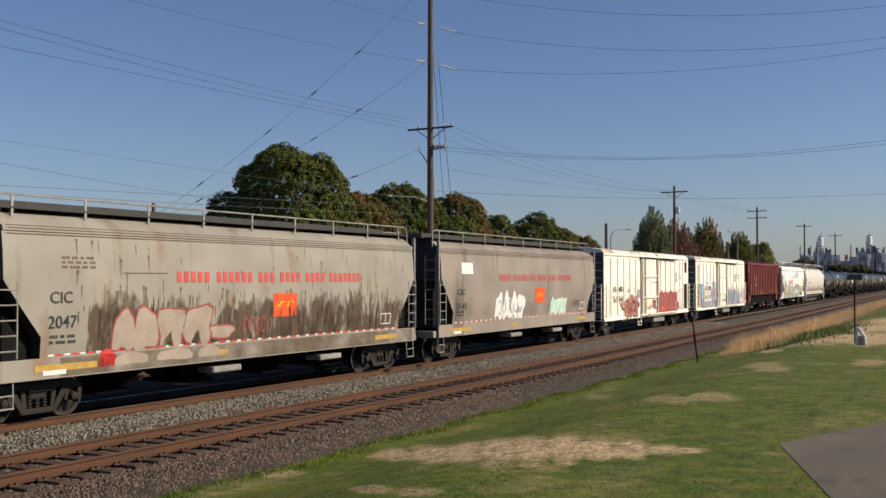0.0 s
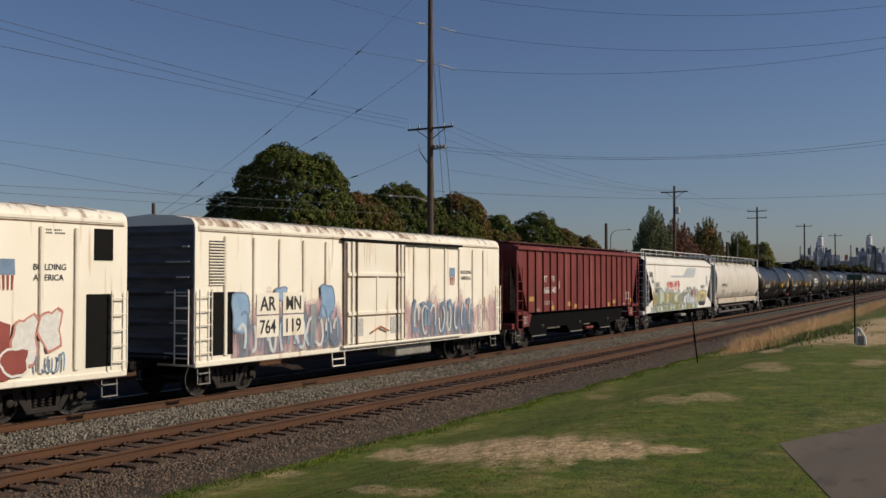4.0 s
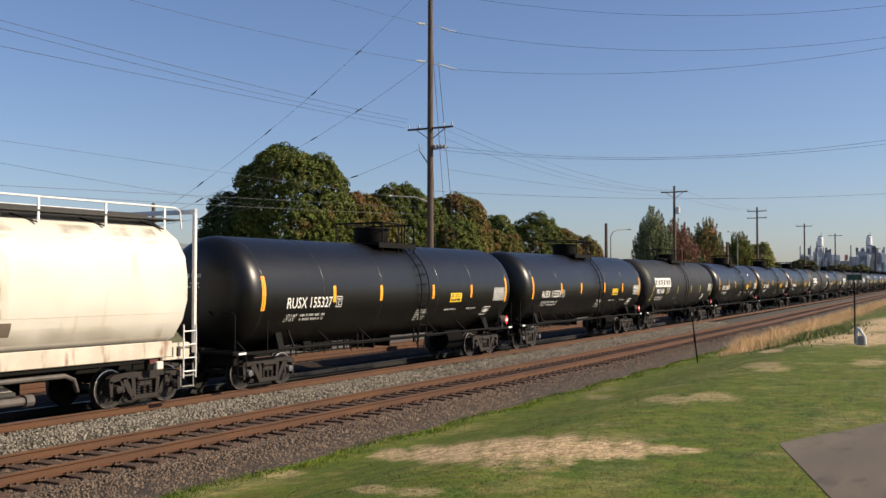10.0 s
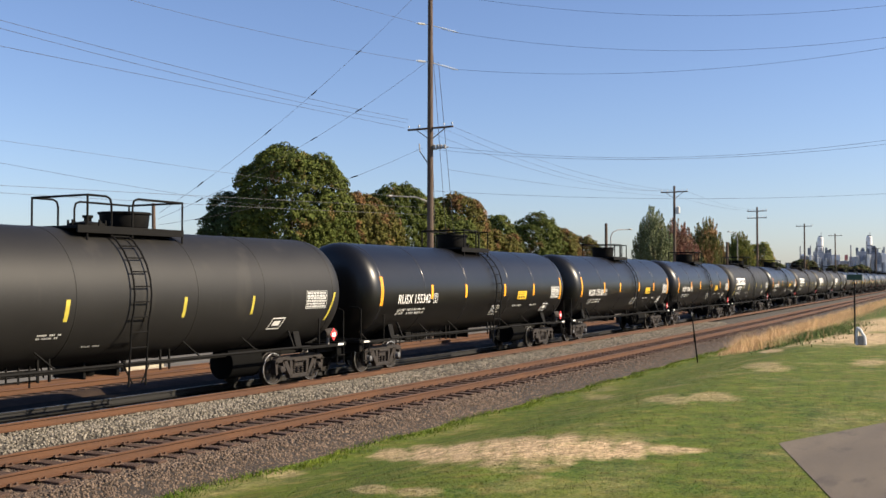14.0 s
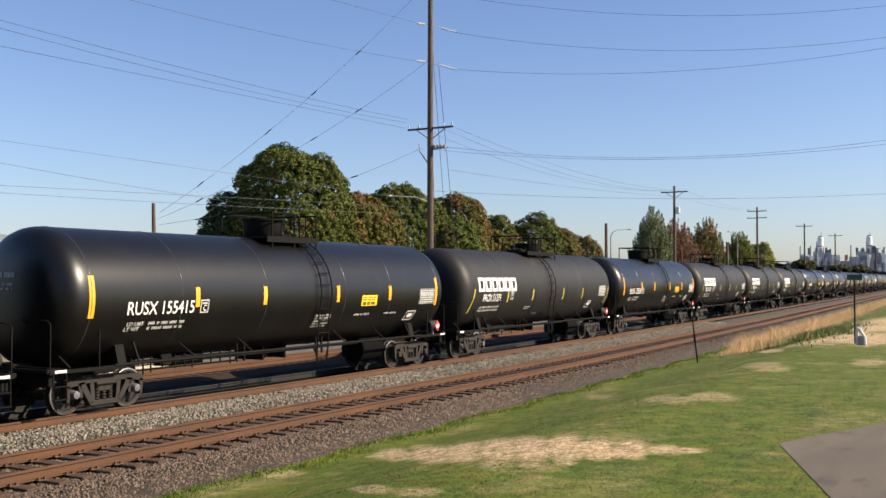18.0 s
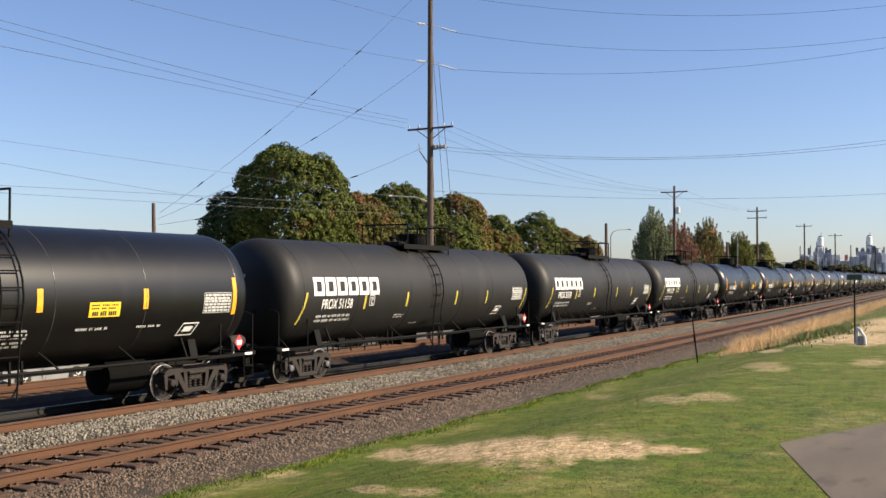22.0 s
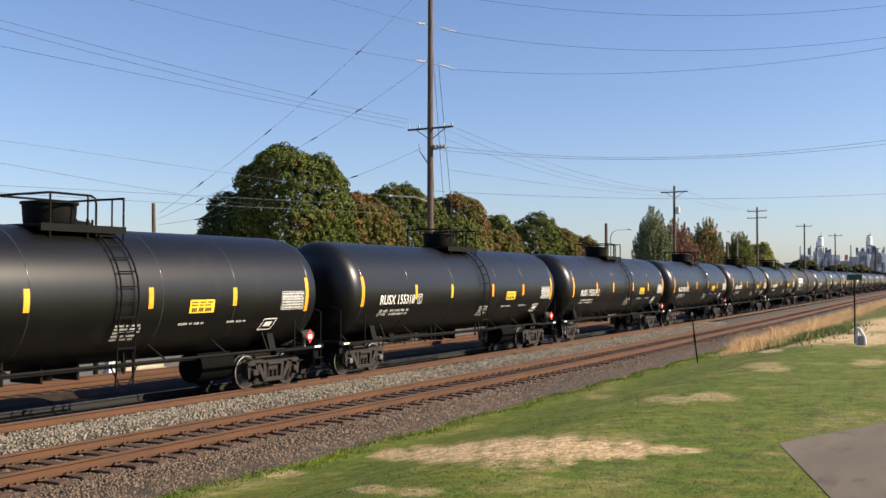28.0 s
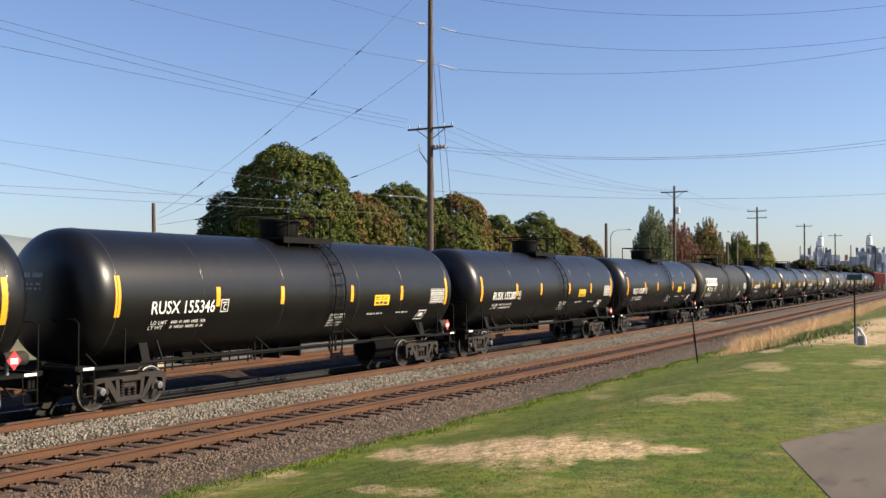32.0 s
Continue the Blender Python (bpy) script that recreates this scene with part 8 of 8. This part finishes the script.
def ribbed_hopper(label, group):
    """Oxide-red hopper car with outside posts and cut-away ends."""
    rng = random.Random(61)
    car = thing("hopper_car", label, "hopper car", group)
    half = 8.6
    levels = [(1.40, 1.55), (1.50, 1.57), (1.50, 4.25), (1.58, 4.27), (1.58, 4.36), (1.3, 4.44), (0.0, 4.50)]
    ends = ramp_of([(1.5, 7.35), (1.76, 7.35), (3.55, 8.55), (5, 8.55)])
    part("body", lofted(levels, ends), OXIDE, car)

    def skin(z):
        return 1.505

    x = -7.35
    while x < 7.6:
        for sy in (-1, 1):
            y0, y1 = (-1.575, -1.50) if sy < 0 else (1.50, 1.575)
            part("side_post", Shape().box(x - 0.035, x + 0.035, y0, y1, 1.56, 4.26, 0.01), OXIDE, car)
        x += 0.86
    for sg in (-1, 1):
        poly = [(sg * 8.5, 1.7), (sg * 6.4, 1.7), (sg * 7.0, 2.3), (sg * 8.4, 3.6), (sg * 8.5, 3.6)]
        for ya, yb in ((-1.2, -1.15), (1.15, 1.2)):
            # Plate added to show the end recess as dark as its shade.
            part("slope_gusset", Shape().prism(poly, ya, yb), BLACK_IRON, car)
        part("end_post", Shape().box(sg * 8.5 - 0.05, sg * 8.5 + 0.05, -1.55, -1.45, 0.95, 4.26, 0.01), OXIDE, car)
        part("end_post", Shape().box(sg * 8.5 - 0.05, sg * 8.5 + 0.05, 1.45, 1.55, 0.95, 4.26, 0.01), OXIDE, car)
        part("end_brace", Shape().box(min(sg * 7.3, sg * 8.55), max(sg * 7.3, sg * 8.55), -1.53, -1.43, 1.50, 1.64, 0.01), OXIDE, car)
        part("bolster_plate", Shape().prism([(sg * 7.75, 1.5), (sg * 6.75, 1.5), (sg * 7.05, 0.98), (sg * 7.75, 0.98)], -1.45, -1.40), OXIDE, car)
        s = Shape()
        lines_of(s, min(sg * 7.6, sg * 7.2), max(sg * 7.6, sg * 7.2), 1.08, 1.45, lambda z: 1.45, 3, rng, 0.006)
        tagged(part("stencil_writing", s, GREY_INK, car), kind="stuff")
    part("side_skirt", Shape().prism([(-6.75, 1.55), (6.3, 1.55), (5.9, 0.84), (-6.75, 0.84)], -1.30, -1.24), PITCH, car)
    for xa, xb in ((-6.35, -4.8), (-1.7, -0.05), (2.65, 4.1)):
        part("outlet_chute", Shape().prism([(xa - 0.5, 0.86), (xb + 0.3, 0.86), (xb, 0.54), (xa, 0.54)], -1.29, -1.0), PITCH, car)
        part("outlet_lip", Shape().box(xa, xb + 0.05, -1.31, -1.22, 0.505, 0.54), GREY_STEEL, car)
        part("gate_latch", Shape().box(xb - 0.55, xb - 0.25, -1.34, -1.30, 0.93, 1.0).box(xb - 0.46, xb - 0.40, -1.34, -1.30, 0.84, 0.95), DARK_GRATE, car)
    part("roof_trough", Shape().box(-8.4, 8.4, -0.75, 0.75, 4.42, 4.62, 0.03), OXIDE_DARK, car, "dark red roof hatch trough")
    part("running_board", Shape().box(-8.5, 8.5, -1.15, -0.7, 4.55, 4.59), OXIDE_DARK, car)
    part("top_chord", Shape().box(-8.55, 8.55, -1.615, -1.58, 4.24, 4.38, 0.01).box(-8.55, 8.55, 1.58, 1.615, 4.24, 4.38, 0.01), OXIDE, car)
    for k in range(8):
        xx = -7.5 + k * 15.0 / 7
        part("board_post", Shape().box(xx - 0.03, xx + 0.03, -1.18, -1.14, 4.4, 4.66), OXIDE_DARK, car)
    car_base(car, half, OXIDE, 6.9)
    bottom_hoppers(car, (-3.9, 0.0, 3.9), 1.9, 1.55, 0.50)
    for xa, xb in ((-4.6, -2.9), (-0.1, 1.2)):
        part("outlet_gate", Shape().box(xa, xb, -1.25, -1.15, 0.76, 0.83, 0.02), HOPPER_TAUPE, car, "dull straw-grey outlet gate bar")
    part("gate_cover", Shape().box(0.7, 1.75, -1.25, -1.1, 0.54, 0.66, 0.02), OXIDE, car)
    for sg in (-1, 1):
        for sy in (-1, 1):
            ladder("side_ladder", car, OXIDE, [(sg * 8.48 - (0 if sg < 0 else 0.48), sy * 1.56, 0.7), (sg * 8.48 - (0 if sg < 0 else 0.48), sy * 1.56, 3.5)], 0.48, 7, 0.02)
        ladder("end_ladder", car, OXIDE, [(sg * 8.62, -0.9, 1.0), (sg * 8.62, -0.9, 4.3)], 0.45, 8, 0.02, "", (0, 1, 0))
    words("car_mark", "IT", -5.46, -5.13, 2.86, 3.14, skin, car, WHITE_INK)
    words("car_mark", "FX", -4.66, -4.23, 2.86, 3.14, skin, car, WHITE_INK)
    words("car_number", "366", -5.56, -4.92, 2.36, 2.66, skin, car, WHITE_INK)
    words("car_number", "540", -4.70, -4.08, 2.36, 2.66, skin, car, WHITE_INK)
    s = Shape()
    for a, b, c, d in ((0, 0.28, 2.87, 2.90), (0, 0.28, 2.58, 2.61), (0, 0.03, 2.58, 2.9), (0.25, 0.28, 2.58, 2.9), (0.08, 0.2, 2.68, 2.8)):
        patch(s, -3.88 + a, -3.88 + b, c, d, skin)
    part("test_box", s, WHITE_INK, car)
    s = Shape()
    lines_of(s, -5.6, -4.5, 1.86, 2.05, skin, 2, rng, 0.008)
    for xx in (-6.3, -0.2, 5.7, 6.4):
        lines_of(s, xx, xx + 0.4, 1.6, 1.72, skin, 2, rng, 0.008)
    tagged(part("stencil_writing", s, GREY_INK, car), kind="stuff")
    for xx, w, z in ((-7.15, 0.5, 2.05), (-4.75, 0.45, 1.62), (-2.6, 0.35, 1.75), (-1.7, 0.4, 1.62), (3.0, 0.5, 1.62), (4.0, 0.45, 1.72), (7.0, 0.4, 1.75)):
        part("yellow_patch", patch(Shape(), xx, xx + w, z, z + 0.2, skin, 0.006, 1), SCUFFED, car, "scuffed yellow reflective patch")
    panel = part("warning_panel", patch(Shape(), 6.25, 6.75, 1.9, 2.3, skin, 0.006), WHITE_INK, car, "white square sign with black marks")
    part("panel_mark", patch(patch(Shape(), 6.31, 6.48, 1.97, 2.24, skin, 0.009), 6.53, 6.69, 1.97, 2.24, skin, 0.009), BLACK_INK, panel)
    return car


def round_hopper():
    """Long cream pressure hopper: rounded body over a plain side sill, pipes and outlets below."""
    rng = random.Random(71)
    car = thing("hopper_car", "long cream-white rounded pressure hopper with grime streaks", "hopper car", "covered hoppers")
    half = 8.95
    levels = [(0.30, 1.30), (0.95, 1.38), (1.34, 1.62), (1.51, 2.02), (1.58, 2.50), (1.585, 3.05), (1.51, 3.55), (1.32, 3.97), (1.0, 4.27), (0.6, 4.42), (0.0, 4.46)]
    ends = ramp_of([(1.25, 8.15), (1.7, 8.42), (2.4, 8.58), (3.5, 8.58), (4.1, 8.45), (4.5, 8.25)])
    part("body", lofted(levels, ends, 40), CREAM, car, smooth=50)
    skin = ramp_of([(z, y) for y, z in levels])
    part("side_sill", Shape().box(-7.5, 8.25, -1.42, -1.34, 1.14, 1.52, 0.015).box(-7.5, 8.25, 1.34, 1.42, 1.14, 1.52, 0.015), SILL_CREAM, car, "tan-stained cream sill")
    part("body_seam", patch(Shape(), -8.3, 8.3, 2.20, 2.225, skin, 0.008, 1), CREAM, car)
    for x in (-5.0, -0.6, 3.4):
        part("body_band", patch(Shape(), x, x + 0.035, 2.2, 4.2, skin, 0.008, 10, -0.15), CREAM, car)
    for sg in (-1, 1):
        part("end_post", Shape().box(sg * half - 0.045, sg * half + 0.045, -1.5, -1.41, 1.2, 4.75, 0.01).box(sg * half - 0.045, sg * half + 0.045, 1.41, 1.5, 1.2, 4.75, 0.01), WHITE_INK, car)
        part("end_beam", Shape().box(sg * half - 0.04, sg * half + 0.04, -1.5, 1.5, 4.62, 4.74, 0.01), WHITE_INK, car)
        ladder("side_ladder", car, WHITE_INK, [(sg * half - (0.32 if sg < 0 else 0.42), -1.52, 0.6), (sg * half - (0.32 if sg < 0 else 0.42), -1.52, 1.9)], 0.42, 4, 0.022)
        a, b = sorted((sg * 7.95, sg * 8.85))
        part("bolster_plate", Shape().box(a, b, -1.40, -1.32, 1.36, 1.46, 0.01).box(a, b, -1.40, -1.32, 1.06, 1.13, 0.01).box(a, a + 0.14, -1.40, -1.32, 1.13, 1.36).box(b - 0.3, b, -1.40, -1.32, 1.13, 1.36).box(a + 0.36, a + 0.46, -1.40, -1.32, 1.13, 1.36), SILL_CREAM, car)
        part("bolster_web", Shape().box(sg * 7.72 - 0.14, sg * 7.72 + 0.14, -1.36, -1.28, 1.0, 1.5, 0.01), OXIDE_DARK, car, "rusty dark bolster web")
        part("jack_pad", Shape().box(sg * 7.85 - 0.11, sg * 7.85 + 0.11, -1.44, -1.30, 0.86, 1.05, 0.02), CREAM, car)
        part("end_saddle", Shape().prism([(-1.2, 1.2), (1.2, 1.2), (0.9, 1.75), (-0.9, 1.75)], sg * 7.6 - 0.2, sg * 7.6 + 0.2, "yz"), CREAM, car)
    car_base(car, half, BLACK_IRON, 7.75)
    # Black filler behind the outlet hoods, in place of the shade there.
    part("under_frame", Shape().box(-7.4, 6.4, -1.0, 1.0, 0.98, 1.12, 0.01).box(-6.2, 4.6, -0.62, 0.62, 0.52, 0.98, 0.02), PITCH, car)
    part("sill_flange", Shape().box(-7.4, 7.4, -1.36, -1.22, 1.04, 1.13, 0.01), BLACK_IRON, car)
    for x in (-5.4, -2.55, 0.45, 3.35):
        s = Shape()
        s.add([(x - 0.72, -1.06, 0.68), (x + 0.72, -1.06, 0.68), (x + 0.26, -0.8, 1.02), (x - 0.26, -0.8, 1.02), (x - 0.72, 0.0, 0.68), (x + 0.72, 0.0, 0.68), (x + 0.26, 0.0, 1.02), (x - 0.26, 0.0, 1.02)],
              [(0, 1, 2, 3), (1, 5, 6, 2), (4, 0, 3, 7), (3, 2, 6, 7), (0, 4, 5, 1)])
        part("outlet_hood", s, HOPPER_TAUPE, car)
        part("outlet_pan", Shape().box(x - 0.8, x + 0.8, -1.07, -0.4, 0.56, 0.66, 0.02), DARK_GRATE, car)
        part("valve_lever", Shape().tube([(x - 0.82, -1.14, 0.62), (x - 0.30, -1.12, 1.0)], 0.045, 6), DARK_GRATE, car)
    part("unloading_pipe", Shape().tube([(-6.2, -1.1, 0.46), (4.4, -1.1, 0.46)], 0.09, 10).tube([(4.3, -1.1, 0.46), (4.5, -1.1, 0.46)], 0.13, 10).tube([(-6.25, -1.1, 0.46), (-6.1, -1.1, 0.46)], 0.13, 10), PIPE_GREY, car, "dusty grey unloading pipe")
    part("air_pipe", Shape().tube([(-6.1, -1.28, 0.92), (5.2, -1.28, 0.92), (5.45, -1.26, 0.82), (5.6, -1.2, 0.55)], 0.055, 8), PIPE_GREY, car)
    roof_walk(car, 8.7, 4.42, 10, WHITE_INK, 0.9, 0.34, 0.2, 0.20)
    words("car_mark", "NAHX 551543", -6.89, -5.40, 2.40, 2.66, skin, car, BLACK_INK)
    s = Shape()
    for a, b, c, d in ((0, 0.28, 2.64, 2.67), (0, 0.28, 2.38, 2.41), (0, 0.03, 2.38, 2.66), (0.25, 0.28, 2.38, 2.66), (0.1, 0.18, 2.46, 2.58)):
        patch(s, -5.13 + a, -5.13 + b, c, d, skin)
    part("test_box", s, BLACK_INK, car)
    s = Shape()
    lines_of(s, -6.8, -5.7, 1.98, 2.16, skin, 2, rng, 0.008)
    tagged(part("stencil_writing", s, SOOT_EAVE_SHADE, car), kind="stuff")
    part("grime_film", patch(Shape(), -7.9, 7.9, 3.5, 4.30, skin, 0.004, 8), WASH_TOP, car, "grey grime along the roof edge")
    # Low film: grime, with the underside's shade put into it.
    part("grime_film", patch(Shape(), -7.9, 7.9, 1.50, 2.4, skin, 0.004, 6), WASH_LOW, car)
    part("dark_patch", patch(Shape(), 3.15, 3.66, 1.83, 2.12, skin, 0.006), SOOT_EAVE_SHADE, car, "small dark stencil square")
    coupled(car, -63.4, 7.75)


first_hopper()
second_hopper()
first_reefer()
second_reefer()
RED_HOPPER = ribbed_hopper("weathered oxide-red ribbed hopper car with white numbers", "covered hoppers")
coupled(RED_HOPPER, -100.75, 6.9)
white_hopper()
round_hopper()
for _k in range(2):
    _c = copy_thing(RED_HOPPER, Matrix())
    coupled(tagged(_c, "dark oxide-red ribbed hopper car behind the tank cars"), 434.0 + 18.0 * _k, 6.9)


sleepers()
scatter_stones("ballast_stones_brown", STONE_BROWN, "brown crushed stone between sleepers and down the shoulder",
               [(6, 26, 2.9, 7.1, 560, FRONT, 1.62, -0.245, 0.66), (26, 48, 2.9, 7.1, 240, FRONT, 1.62, -0.245, 0.66), (48, 75, 5.6, 7.1, 120, FRONT, 1.62, -0.245, 0.66)], 0.036, 21)
scatter_stones("ballast_stones_grey", STONE_GREY, "pale grey crushed stone between the two tracks",
               [(6, 30, 0.85, 3.2, 270, 0.0, 1.95, -0.20, 1.0), (30, 75, 0.85, 3.2, 150, 0.0, 1.95, -0.20, 1.0)], 0.040, 22)
blades("lawn_blades", LAWN, "short mown lawn grass", 170000, turf_place, 0.018, 0.007, 31, 1.3)
blades("fringe_blades", FRINGE, "longer grass along the stone edge", 12000, fringe_place, 0.09, 0.008, 32)
blades("dry_grass", STRAW, "tall straw-coloured dry grass along the track", 48000, straw_place, 0.62, 0.008, 33, 0.34, True)
blades("weeds", WEED, "green weeds at the lawn's end", 14000, weeds_place, 0.22, 0.02, 34, 0.6, True)


# ---- what moves: every car runs along the line ----
def rolling(wheels, at, radius, ahead, far):
    """Turns wheels that sit alike on their trucks; at: where, turned: half a turn for the far side; far(t): metres run."""
    place, turned = at
    rows = []
    for k in range(int(DURATION * FPS) + 1):
        t = k / FPS
        a = ahead * far(t) / radius
        rows.append((t, Matrix.Translation(place) @ Matrix.Rotation(a, 4, "Y") @ Matrix.Rotation(turned, 4, "Z")))
    walk(wheels[0], rows)
    keys = wheels[0].animation_data
    for w in wheels[1:]:
        w.rotation_mode = "QUATERNION"
        w.animation_data_create()
        w.animation_data.action = keys.action
        w.animation_data.action_slot = keys.action_slot


def road_run(t):
    """Where the road's car is along the line."""
    return 28.05 + 11.7 * (t - 22.0)


RUN_TIMES = sorted([float(k) for k in range(33)] + [20.5, 20.8, 21.1, 21.4, 21.7, 22.5])


def motions():
    for car, u, reach in TRAIN:
        rows = []
        for t in RUN_TIMES:
            s = u - ran(t)
            a, b = track(s - reach), track(s + reach)
            mid, d = (a + b) / 2, b - a
            rows.append((t, Matrix.Translation(mid) @ Matrix.Rotation(math.atan2(d.y, d.x), 4, "Z")))
        walk(car, rows)
    rows = []
    for k in range(33):
        s = road_run(float(k))
        rows.append((float(k), Matrix.Translation(track(s, -15.8, -1.335)) @ Matrix.Rotation(heading(s), 4, "Z")))
    walk(ROAD_CAR, rows)
    alike = {}
    for o in bpy.data.objects:
        if o.data == GEAR["wheel"]:
            alike.setdefault((round(o.location.x, 3), round(o.location.y, 3)), []).append(o)
    for (x, y), wheels in alike.items():
        rolling(wheels, (Vector((x, y, WHEEL_R)), math.pi if y > 0 else 0.0), WHEEL_R, -1.0, ran)
    for w in ROAD_CAR.children:
        if w.name.split(".")[0] == "wheel":
            rolling([w], (w.location.copy(), 0.0), CAR_WHEEL, 1.0, road_run)


motions()
